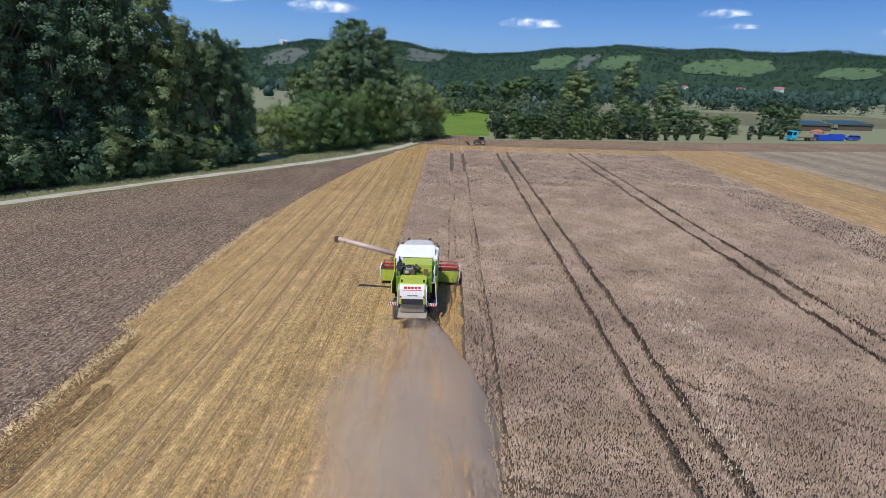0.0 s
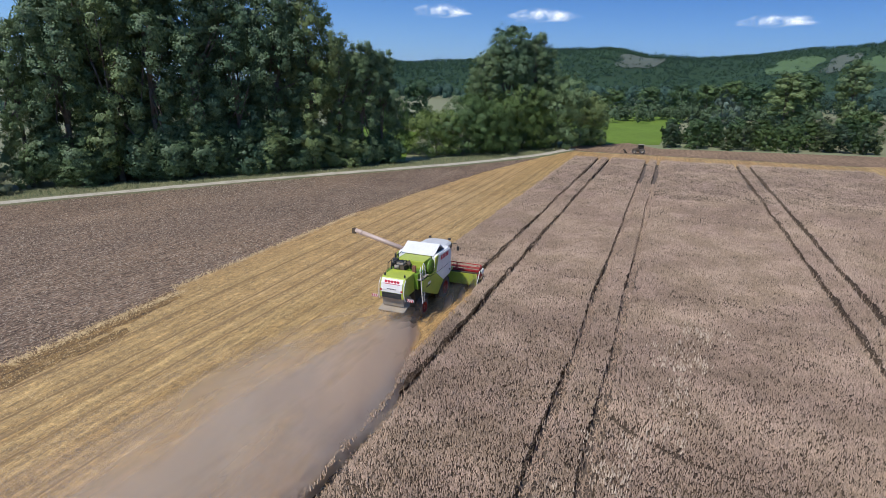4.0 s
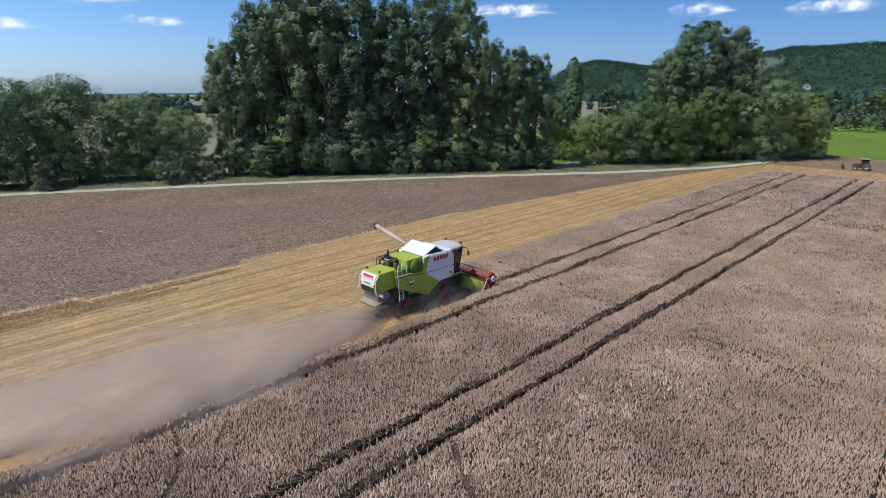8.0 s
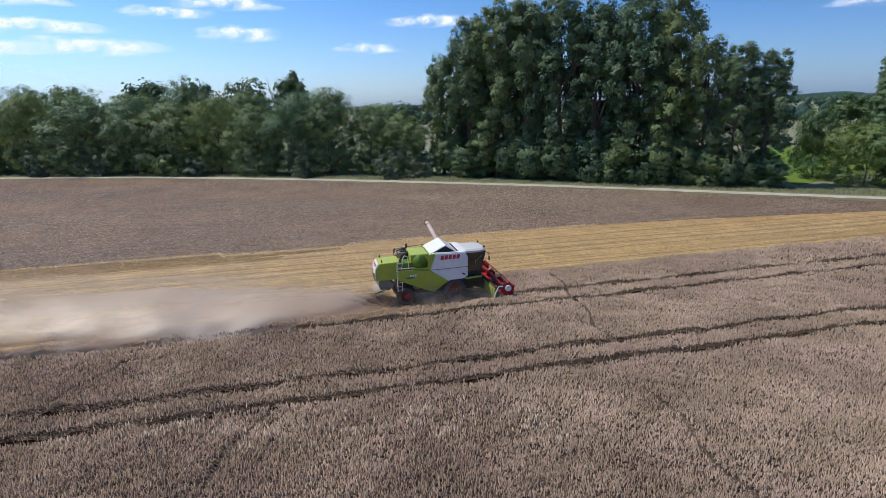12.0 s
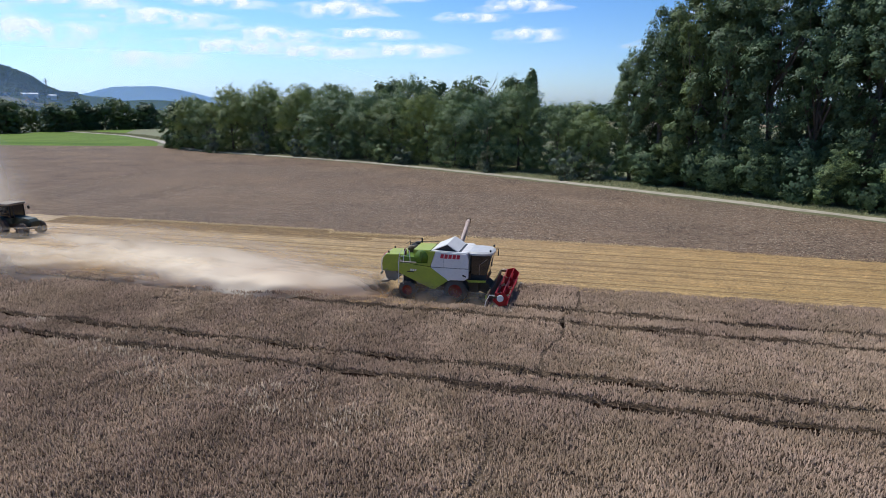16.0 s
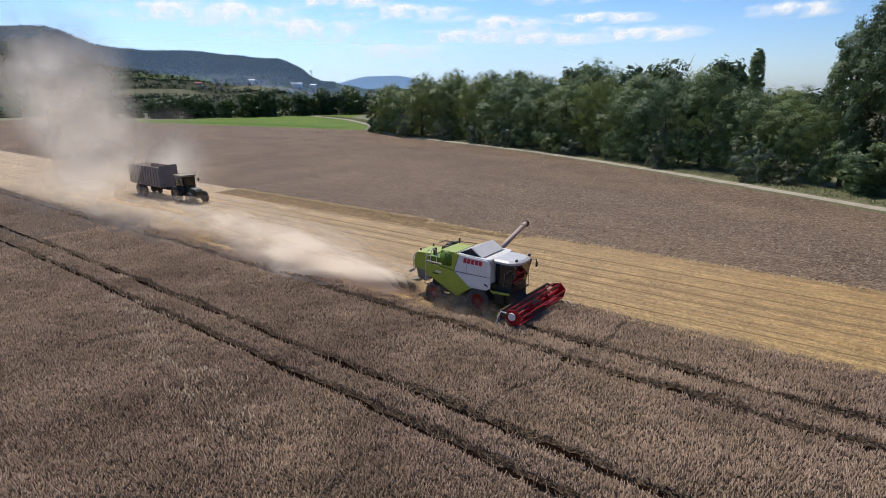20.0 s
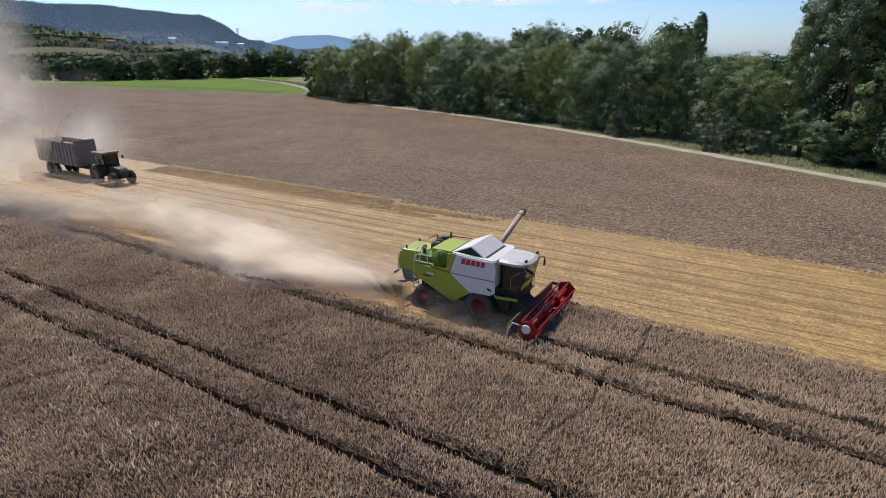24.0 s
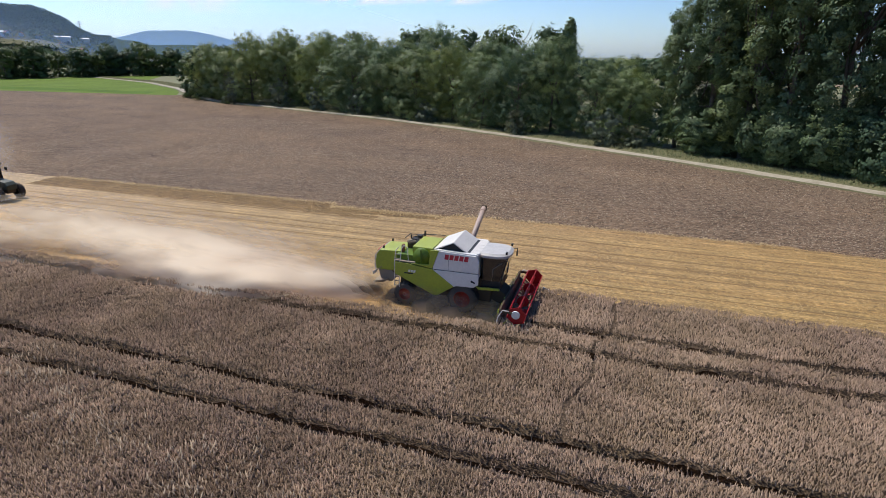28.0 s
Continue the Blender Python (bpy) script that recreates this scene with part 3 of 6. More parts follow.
wl, wr = ribbon(WAY, 1.5)
keep = [i for i in range(len(WAY)) if -150 < WAY[i][0] < 88]
brown = [tuple(wr[i]) for i in keep] + [(88, 9), (60, 14), (40, 16), (20, 17), (-440, 17), (-440, 112), (-360, 122), (-296, 127), (-240, 131), (-190, 135), (-152, 139)]
sheet("field_brown", brown, 0.0, M_SOIL, "tilled greyish brown field with clods and straw remains", category="field")
sheet("field_stubble", ragged([(-300, -3.4), (3.6, -3.4), (3.6, 3.0), (88, 2.2), (101, 2), (103, 8), (84, 10.5), (66, 14.2), (44, 17.4), (22, 19.6), (6, 19.6), (-6.8, 19.2), (-7.6, 18.0), (-19.5, 18.0), (-20.4, 19.2), (-120, 19.2), (-300, 19.2)], 0.8, 0.12, 4), 0.03, M_STUB, "golden yellow grain stubble with drill rows and wheel marks", category="field")
sheet("field_stubble_weedy", ragged([(-19.6, 16.4), (-7.9, 17.2), (-7.4, 19.0), (-13, 18.7), (-19.6, 18.4)], 0.8, 0.12, 5), 0.038, M_WEEDY, "strip of olive weedy stubble at the field's edge", category="field")
sheet("field_stubble_edge", ragged([(-60, 15.3), (-14, 15.6), (-13.6, 16.3), (-19.6, 16.8), (-20.4, 19.3), (-60, 19.4)], 0.8, 0.12, 6), 0.034, M_WEEDY, "darker orange-brown laid straw along the edge of the stubble", category="field")
sheet("headland", [(86, -53), (100, -53), (101.5, 2.4), (86, 2.4)], 0.035, M_STUB, "pale mown headland strip at the field's end", category="field")
sheet("field_harrowed", [(101, -50), (104, -75), (118, -150), (136, -150), (124, -75), (117, -14), (128, -6), (112, 8), (103, 7)], 0.05, M_HARROW, "harrowed brown strip of soil behind the field", category="field")
sheet("field_right_stubble", [(-200, -75), (-200, -52.8), (100, -52.8), (110, -75)], 0.03, M_STUB, "band of yellow stubble beside the standing grain", category="field")
sheet("field_right_dry", [(-200, -260), (-200, -75), (110, -75), (118, -100), (150, -260)], 0.02, M_DRYFIELD, "dry beige field with faint wheel tracks", category="field")
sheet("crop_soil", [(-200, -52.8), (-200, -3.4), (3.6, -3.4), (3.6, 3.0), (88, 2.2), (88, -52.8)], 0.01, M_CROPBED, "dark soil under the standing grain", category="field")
sheet("meadow_right", [(113, 6), (119, 2), (128, -14), (170, -16), (330, -28), (330, 60), (190, 40), (140, 20)], 0.0, M_MEADOW, "bright green meadow between hedges", category="meadow")
sheet("meadow_gap", [(70, 36), (84, 42), (130, 60), (150, 84), (120, 100), (80, 60)], 0.0, M_MEADOW, "green meadow behind the roadside trees", category="meadow")
sheet("meadow_left", [(-140, 128), (-150, 137), (-163, 153), (-176, 166), (-240, 212), (-300, 290), (-318, 230), (-345, 150), (-345, 110), (-200, 110)], -0.012, M_MEADOW, "bright green meadow at the end of the brown field", category="meadow")
sheet("field_green_strip", [(-168, 142), (-172, 150), (-240, 152), (-310, 143), (-310, 136), (-240, 140)], 0.012, M_CROPGREEN, "strip of darker green crop in the meadow", category="field")
sheet("field_left_soil", [(-430, 112), (-450, 150), (-600, 230), (-860, 260), (-760, 90)], 0.012, M_HARROW, "greyish brown field left of the hedge", category="field")
strip("farm_lane", smooth_line([(-400, 140), (-430, 158), (-470, 180), (-520, 196)], 6.0), 3.0, 0.06, M_TRACK, "pale lane between the fields", "track", 0.3, 8)
sheet("field_strip_far", [(200, -60), (310, -70), (300, -250), (205, -240)], 0.0, M_FARFIELD, "pale green grass field below the hills", category="field")
sheet("field_left_far", [(-420, 170), (-400, 200), (-560, 330), (-780, 300), (-600, 232)], 0.0, M_FARFIELD, "distant beige harvested field", category="field")
sheet("field_beyond", [(-40, 420), (120, 330), (260, 520), (40, 640)], 0.0, M_DRYFIELD, "distant pale field beyond the trees", category="field")


strip("verge", WAY + np.array([1.4, 2.6]), 5.2, 0.03, M_VERGE, "grassy verge along the farm track", "grass verge", 0.25, 1)
strip("farm_track", WAY, 1.2, 0.09, M_TRACK, "pale gravel farm track", "track", 0.14, 2)

# ---------------------------------------------------------------- hills
HILL_AZ = [-70, -50, -36, -30, -25.6, -21, -16, -10.9, -7, -2.2, 2.3, 4.5, 6.2, 10, 14, 16.3, 18.9, 21, 26, 30.8, 32.5, 34.4, 37, 39, 41.2, 44, 50, 60, 75, 95, 115, 126, 129.6, 131.8, 135, 137.4, 139.5, 140.6, 141.6, 143.6, 150.9, 155.4, 159.4, 162, 164, 170, 185]
HILL_EL = [2.2, 2.4, 2.53, 2.7, 2.83, 3.05, 3.11, 2.79, 2.36, 2.26, 2.67, 3.13, 3.18, 3.1, 2.96, 2.57, 2.13, 1.75, 1.9, 2.39, 2.1, 0.95, 0.1, -0.1, 0.2, 0.0, -0.2, -0.25, -0.2, -0.25, -0.2, 0.6, 1.45, 1.75, 1.66, 1.05, 1.2, 1.6, 2.29, 3.15, 3.55, 3.73, 4.06, 4.89, 5.28, 5.2, 4.0]
HILL_RIDGE = [1500, 1500, 1500, 1500, 1500, 1500, 1500, 1500, 1500, 1500, 1400, 1350, 1350, 1350, 1300, 1300, 1300, 1300, 1300, 1250, 1250, 1300, 2000, 2600, 2600, 2600, 3000, 3400, 3600, 3600, 3400, 3400, 3300, 3300, 3300, 2600, 1600, 1450, 1350, 1250, 1150, 1100, 1050, 1000, 1000, 1000, 1000]


def ridge(az):
    el = np.interp(az, HILL_AZ, HILL_EL)
    r = np.interp(az, HILL_AZ, HILL_RIDGE)
    return r, 15 + r * np.tan(np.radians(el))


def hill_z(az, k):
    """The height of the hillside at a share k of the way from its foot to its ridge."""
    r, h = ridge(az)
    return np.maximum(h, -2) * (k * k * (3 - 2 * k)) + (noise.noise((az * 0.25, k * 4, 3)) * 9 * k if h > 20 else 0)


az = np.arange(-70, 185.01, 0.6)
ks = np.r_[np.linspace(0, 1, 13), 1.08, 1.25]
rows_h = []
for k in ks:
    r, h = ridge(az)
    kk = min(k, 1.0)
    z = np.array([hill_z(a, kk) for a in az]) - (max(0, k - 1) * 140)
    rr = r * (0.50 + 0.50 * k)
    rows_h.append(np.c_[rr * np.cos(np.radians(az)), rr * np.sin(np.radians(az)), z - 0.6])
V = np.concatenate(rows_h)
na, nk = len(az), len(ks)
ii = (np.arange(nk - 1)[:, None] * na + np.arange(na - 1)[None]).ravel()
hills = tagged(new("hills", mesh_np("hills", V, np.stack([ii, ii + na, ii + na + 1, ii + 1], 1), M_HILL)), "wooded range of low hills behind the valley", "hills", kind="structure")
hills.data.polygons.foreach_set("use_smooth", np.ones(len(hills.data.polygons), bool))


def on_hill(a, k):
    r, h = ridge(a)
    rr = r * (0.5 + 0.5 * k)
    return np.array([rr * math.cos(math.radians(a)), rr * math.sin(math.radians(a)), float(hill_z(a, k))])


def hill_patch(name, a0, a1, k0, k1, material, label, skew=0.0, round_off=0.7):
    n, m = 14, 8
    vs = []
    for j in range(m):
        for i in range(n):
            k = k0 + (k1 - k0) * j / (m - 1)
            a = (a0 + a1) / 2 + (a1 - a0) * (i / (n - 1) - 0.5) * math.sqrt(1 - round_off * (2 * j / (m - 1) - 1) ** 2) + skew * (j / (m - 1) - 0.5)
            a += 0.5 * noise.noise((i * 0.4, j * 0.5, a0))
            v = on_hill(a, k + 0.02 * noise.noise((i * 0.4, j * 0.5, a0 + 9)))
            vs.append(v + np.array([0, 0, 0.8]))
    idx = (np.arange(m - 1)[:, None] * n + np.arange(n - 1)[None]).ravel()
    return tagged(new(name, mesh_np(name, np.array(vs), np.stack([idx, idx + n, idx + n + 1, idx + 1], 1), material)), label, "hillside field", kind="structure")


for num, (a0, a1, k0, k1, m, lb) in enumerate(((-8.2, -12.2, 0.42, 0.66, M_VINE, "green vineyard rows on the hillside"), (-12.6, -14.4, 0.42, 0.70, M_SCREE, "brownish fallow terrace on the hillside"), (-14.8, -18.5, 0.40, 0.66, M_VINE, "green vineyard rows on the hillside"), (-22.5, -30.0, 0.38, 0.62, M_VINE, "terraced green vineyard on the hillside"), (0.5, 4.5, 0.5, 0.78, M_SCREE, "dry grassy slope with bare patches"), (-33.5, -38.0, 0.38, 0.55, M_VINE, "green vineyard rows on the hillside"), (18.5, 14.5, 0.45, 0.75, M_SCREE, "dry grassy slope below the ridge wood"), (139.5, 172, 0.02, 0.53, M_FARSOIL, "greyish brown fields on the lower slope"), (150, 160, 0.42, 0.47, M_FARGREEN, "light green field at the foot of the hill"), (141, 149, 0.30, 0.36, M_FARFIELD, "pale field at the foot of the hill"), (151, 164, 0.24, 0.31, M_FARFIELD, "pale field at the foot of the hill"), (143, 149, 0.05, 0.09, M_FARGREEN, "light green field at the foot of the hill"))):
    hill_patch("hillside_field", a0, a1, k0, k1, m, lb, -1.4 if num < 7 else 0.0, 0.5 if num < 7 else 0.3).location.z = 1.2 if num > 7 else 0


# ---------------------------------------------------------------- leaves
def leaf_cloud(centres, radii, per, size, rng, flat=0.8, out=None):
    """Leaves scattered in clumps: centres n x 3, radii n; each clump holds per leaves, which face out of the crown."""
    n = len(centres)
    c = np.repeat(centres, per, 0)
    r = np.repeat(radii, per)
    d = rng.normal(0, 1, (n * per, 3))
    d /= np.linalg.norm(d, axis=1)[:, None] + 1e-9
    rad = r * rng.random(n * per) ** 0.45
    pos = c + d * rad[:, None] * np.array([1, 1, flat])
    nrm = d * 0.5 + np.array([0, 0, 0.35]) + rng.normal(0, 0.3, d.shape)
    if out is not None:
        nrm += 1.7 * np.repeat(out, per, 0)
    nrm /= np.linalg.norm(nrm, axis=1)[:, None] + 1e-9
    t = np.cross(nrm, rng.normal(0, 1, d.shape))
    t /= np.linalg.norm(t, axis=1)[:, None] + 1e-9
    b = np.cross(nrm, t)
    s = (size * (0.6 + 0.8 * rng.random(n * per)))[:, None]
    t, b = t * s, b * s
    v = np.stack([pos - t * 0.75 - b * 0.4, pos + t * 0.75 - b * 0.4, pos + b * 0.9], 1).reshape(-1, 3)
    i = np.arange(n * per) * 3
    return v, np.stack([i, i + 1, i + 2], 1)


def blob_points(blobs, count, rng, shell=0.80):
    """Clump centres near the skins of ellipsoids (x, y, z, rx, ry, rz), by their size, and the ways out of them."""
    w = np.array([b[3] * b[4] + b[4] * b[5] + b[3] * b[5] for b in blobs], float)
    pick = rng.choice(len(blobs), count, p=w / w.sum())
    B = np.array(blobs, float)[pick]
    d = rng.normal(0, 1, (count, 3))
    d /= np.linalg.norm(d, axis=1)[:, None]
    r = (shell + (1 - shell) * rng.random(count) ** 0.6)[:, None]
    out = d / B[:, 3:]
    return B[:, :3] + d * r * B[:, 3:], out / np.linalg.norm(out, axis=1)[:, None]


def tree(name, blobs, clumps, per, leaf, clump_r, material, label, category, trunk_r, trunk_h, seed, limbs=6, lean=0.0):
    """A tree at the origin: tapered trunk, limbs that rise into the crown, a crown of leaves in clumps."""
    rng = np.random.default_rng(seed)
    ob = thing(name, label, category)
    bm = bmesh.new()
    p, r = Vector((0, 0, -0.2)), trunk_r
    for k in range(5):
        q = Vector((lean * (k + 1) / 5 + rng.normal(0, 0.12), rng.normal(0, 0.12), trunk_h * (k + 1) / 5))
        rod(p, q, r, r * 0.78, 9, bm)
        p, r = q, r * 0.78
    part("trunk", bm, M_BARK, ob, smooth=True)
    for k in range(limbs):
        b = blobs[int(rng.integers(len(blobs)))]
        start = Vector((lean * 0.4, 0, trunk_h * (0.3 + 0.6 * rng.random())))
        end = Vector((b[0] + rng.normal(0, 0.3) * b[3], b[1] + rng.normal(0, 0.3) * b[4], b[2] + 0.3 * b[5]))
        mid = (start + end) / 2 + Vector((0, 0, -0.06 * (end - start).length))
        bm = rod(start, mid, trunk_r * 0.38, trunk_r * 0.26, 7)
        rod(mid, end, trunk_r * 0.26, trunk_r * 0.08, 7, bm)
        part("limb", bm, M_BARK, ob, smooth=True)
    c, out = blob_points(blobs, clumps, rng)
    c[:, 2] = np.maximum(c[:, 2], 0.3)
    v, f = leaf_cloud(c, clump_r * (0.6 + 0.8 * rng.random(clumps)), per, leaf, rng, out=out)
    v[:, 2] = np.maximum(v[:, 2], 0.02)
    cr = new("crown", mesh_np("crown", v, f, material))
    cr.parent = ob
    return ob


def place(src, x, y, s=1.0, rz=0.0, sz=None, label="", group=""):
    c = copy_thing(src, pose(x, y, 0, 0, 0, rz))
    c.scale = (s, s, sz or s)
    if label:
        c["label"] = label
    if group:
        c["group"] = group
    return c


def poplar_blobs(H, W, seed):
    """A tall egg-shaped crown of upright tufts along rising limbs, thinner half way up."""
    rng = np.random.default_rng(seed)
    out = [(0, 0, H * 0.74, W * 0.26, W * 0.26, H * 0.22)]
    for k in range(44):
        q = 0.10 + 0.87 * (k + rng.random()) / 44
        half = 0.5 * W * min(1.0, 0.55 + 0.9 * q) * math.sqrt(max(0.02, 1 - max(0.0, (q - 0.58) / 0.44) ** 2))
        r = W * (0.09 + 0.07 * rng.random()) * (0.75 if q > 0.85 else 1)
        if 0.28 < q < 0.5:
            r *= 0.8
        a, d = k * 2.4 + rng.normal(0, 0.4), max(0.0, half - r * 0.8) * (0.55 + 0.45 * rng.random())
        out.append((d * math.cos(a), d * math.sin(a), H * q - r * 0.4, r, r, r * (1.4 + 0.7 * rng.random())))
    for k in range(6):
        a = k * math.tau / 6 + rng.random()
        out.append((W * 0.30 * math.cos(a), W * 0.30 * math.sin(a), H * (0.06 + 0.12 * rng.random()), W * 0.17, W * 0.17, H * 0.09))
    return out


def round_blobs(H, W, seed, n=11):
    """A billowing crown that reaches down to the ground: a dome of smaller domes."""
    rng = np.random.default_rng(seed)
    out = [(0, 0, H * 0.54, W * 0.34, W * 0.34, H * 0.36), (0, 0, H * 0.25, W * 0.36, W * 0.36, H * 0.25)]
    for k in range(n):
        a, e = k * 2.4 + rng.random() * 0.5, 0.25 + 1.15 * rng.random()
        r = W * (0.15 + 0.10 * rng.random())
        d = (W * 0.50 - r * 0.7) * math.cos(e)
        out.append((d * math.cos(a), d * math.sin(a), H * 0.34 + (H * 0.66 - r * 0.8) * math.sin(e), r, r, r * (0.85 + 0.3 * rng.random())))
    for k in range(6):
        a = k * math.tau / 6 + rng.random() * 0.6
        r = W * (0.14 + 0.06 * rng.random())
        out.append(((W * 0.46 - r) * math.cos(a), (W * 0.5 - r) * math.sin(a), H * (0.10 + 0.16 * rng.random()), r, r, H * 0.17))
    return out


POPLARS = [tree("poplar", poplar_blobs(33, 13, 11 + k), 1350, 36, 0.205, 0.85, M_POPLAR, "tall grey-green poplar with rising limbs and gaps in its crown", "tree", 0.55, 25, 31 + k, 14) for k in range(3)]
ROUNDS = [tree("willow_tree", round_blobs(17, 15, 41 + k), 820, 34, 0.17, 0.82, M_WILLOW, "rounded grey-green willow at the edge of the wood", "tree", 0.35, 10, 51 + k, 6) for k in range(4)]
BACKS = [tree("poplar", poplar_blobs(33, 13, 17), 420, 30, 0.42, 1.2, M_POPLAR, "tall grey-green poplar at the back of the group", "tree", 0.55, 24, 37, 6)]
FARS = [tree("hedge_tree", round_blobs(17, 15, 141 + k), 200, 28, 0.45, 1.2, M_HEDGE, "distant rounded tree in the hedgerows", "tree", 0.35, 10, 151 + k, 3) for k in range(2)]
BUSHES = [tree("bush", round_blobs(11, 17, 61 + k), 760, 36, 0.165, 0.75, M_BUSH, "broad yellowish green bush beside the track", "bush", 0.22, 5, 71 + k, 4) for k in range(2)]
SHRUBS = [tree("shrub", round_blobs(5.5, 6, 81 + k, 6), 80, 34, 0.2, 0.5, M_SILVER, "low silvery shrub at the foot of the trees", "shrub", 0.1, 2.5, 91 + k, 3) for k in range(2)]
SLIM = tree("lombardy_poplar", [(0, 0, 13, 2.5, 2.5, 12.2), (0.4, 0.3, 18, 2.1, 2.1, 6.8), (-0.5, 0.2, 9, 2.5, 2.5, 8), (0.2, -0.4, 14, 2.6, 2.6, 8)], 520, 36, 0.26, 0.6, M_POPLAR, "slim dark columnar poplar standing above the wood", "tree", 0.4, 20, 99, 3)
ORCH = [tree("orchard_tree", round_blobs(7.6, 6.6, 111 + k, 7), 110, 26, 0.24, 0.6, M_CONIFER if k == 2 else M_YOUNG, "dark green young tree in the plantation", "tree", 0.16, 4, 121 + k, 4) for k in range(3)]
THUJA = tree("conifer", [(0, 0, 2.1, 0.75, 0.75, 2.1), (0, 0, 3.2, 0.4, 0.4, 1.3)], 36, 26, 0.18, 0.33, M_CONIFER, "small brownish green columnar conifer", "conifer", 0.09, 2.5, 131, 2)

rng = np.random.default_rng(7)
# tall poplars of the group by the track: x, y, height, crown width
for k, (x, y, h, w) in enumerate(((15.5, 71.5, 25.3, 9), (20, 67.5, 31, 12), (25, 64, 34, 13), (29.5, 60, 34.5, 13), (35, 56.5, 34.5, 13), (40, 52, 33, 12), (45.5, 47.5, 34, 13), (50, 43.5, 32.5, 11), (54.5, 40.5, 25, 9), (58, 37.5, 24, 8.5), (62.5, 35.5, 22, 8.5), (32, 69, 33, 13), (44, 58, 31, 13), (52, 50, 28, 12), (24, 74, 29, 12))):
    place(POPLARS[k % 3] if k < 11 else BACKS[0], x + 1.6, y + 2.8, w / 13 * 1.05, k * 67, h / 33, group="poplars by the track")
for k, (x, y, h, w) in enumerate(((18, 63, 7, 9), (33, 52.5, 12, 10), (41, 46, 11, 10), (53, 36.5, 8, 9), (27, 57, 10, 10), (47, 41.5, 9, 9), (61, 31.5, 6, 8), (37, 49, 6, 7))):
    place(ROUNDS[k % 4], x + 3.0, y + 5.5, w / 15, k * 53, h * 0.85 / 17, "dark understorey tree in the shade of the poplars", group="understorey")
# the wood along the track towards the meadow
for k, (x, y, h, w) in enumerate(((-131, 125, 18, 12), (-122, 122, 17, 14), (-110, 119, 19.5, 16), (-96, 118, 20.5, 16), (-82, 114, 19, 15), (-68, 108, 19.2, 18), (-55, 102, 17, 15), (-45, 97.5, 16.5, 16), (-34, 93, 17.5, 12), (-25, 87, 16.3, 13), (-16.5, 83.5, 16, 13), (-9, 82, 19, 14), (0, 77.5, 14.8, 12), (6.5, 73, 13.5, 11),
                                  (-103, 130, 21, 16), (-88, 128, 22, 16), (-73, 124, 21, 17), (-58, 118, 20, 17), (-43, 112, 21, 16), (-28, 104, 19, 15), (-12, 98, 18, 15), (4, 90, 16, 14), (-140, 136, 17, 15), (-118, 136, 19, 16), (-60, 138, 23, 18), (-30, 130, 23, 16), (-18, 146, 23.5, 15), (-48, 150, 23, 16), (10, 104, 15, 15), (-84, 146, 22, 16), (-141, 131, 15, 13), (-149, 141, 14, 13))):
    place(ROUNDS[k % 4] if k < 22 else FARS[k % 2], x + 2.6, y + 5.4, w / 15 * (1.2, 1.12, 1.22, 1.15, 1.1)[k % 5], k * 79, h / 17 * (1.04, 0.94, 1.07, 0.99)[k % 4] if k < 22 else h / 17, "rounded grey-green willow at the edge of the wood", group="trees of the roadside wood")
for k, (x, y, h, w) in enumerate(((3.3, 69.5, 6.2, 7), (-112, 114.5, 9, 7), (-92, 110.5, 8, 7), (-61, 100, 6, 6), (-38, 90, 5, 6), (-14, 77.5, 5.5, 5), (9, 68, 4, 5), (-76, 105, 6, 6))):
    place(SHRUBS[k % 2], x + 1.6, y + 3.4, w / 6, k * 31, h / 5.5)
place(SLIM, -16, 204, 1.15, 20, 1.17)
place(SLIM, 138, 78, 1.1, 70, 1.02)


def dead_tree(x, y, h, seed):
    """A bare grey tree: a leaning trunk with forked branches."""
    q = np.random.default_rng(seed)
    ob = thing("dead_tree", "bare grey dead tree standing in the wood", "tree", (x, y, 0))
    part("trunk", rod((0, 0, 0), (0.4, 0.2, h * 0.7), 0.3, 0.12, 8), M_BARK, ob)
    for k in range(9):
        a, z = k * 2.4, h * (0.45 + 0.05 * k)
        p1 = Vector((math.cos(a), math.sin(a), 1.1)) * h * 0.10 + Vector((0.3, 0.1, z))
        p2 = p1 + Vector((math.cos(a + 0.5), math.sin(a + 0.5), 1.6 + q.random())) * h * 0.08
        bm = rod((0.25, 0.12, z - 0.3), p1, 0.09, 0.06, 6)
        rod(p1, p2, 0.06, 0.025, 6, bm)
        rod(p1, p1 + Vector((math.cos(a - 0.9), math.sin(a - 0.9), 1.2)) * h * 0.07, 0.05, 0.02, 6, bm)
        part("branch", bm, M_BARK, ob)


dead_tree(-19, 112, 20.5, 1)
dead_tree(-119, 138, 21.5, 2)
# trees on the other side of the gap
for k, (x, y, h, w, src) in enumerate(((86, 27, 12.6, 20, BUSHES[0]), (80, 33, 10.5, 15, BUSHES[1]), (92, 23, 13, 17, BUSHES[1]), (80, 43, 11.8, 11, BUSHES[0]), (101, 18, 15, 18, BUSHES[0]), (116, 6, 14.5, 15, ROUNDS[1]), (120, 3.5, 11, 10, ROUNDS[2]), (109, 11, 19.2, 17, ROUNDS[0]))):
    base = 11 if src in BUSHES else 17
    place(src, x, y, w / (17 if base == 11 else 15), k * 47, h / base, group="bushes by the meadow")
for k, (x, y, h, w) in enumerate(((101, 22, 30.5, 15), (107, 17, 28, 14), (97, 27, 24, 11))):
    place(POPLARS[k], x, y, w / 13, k * 100, h / 33, "tall pale green poplar behind the bushes", group="poplars by the meadow")
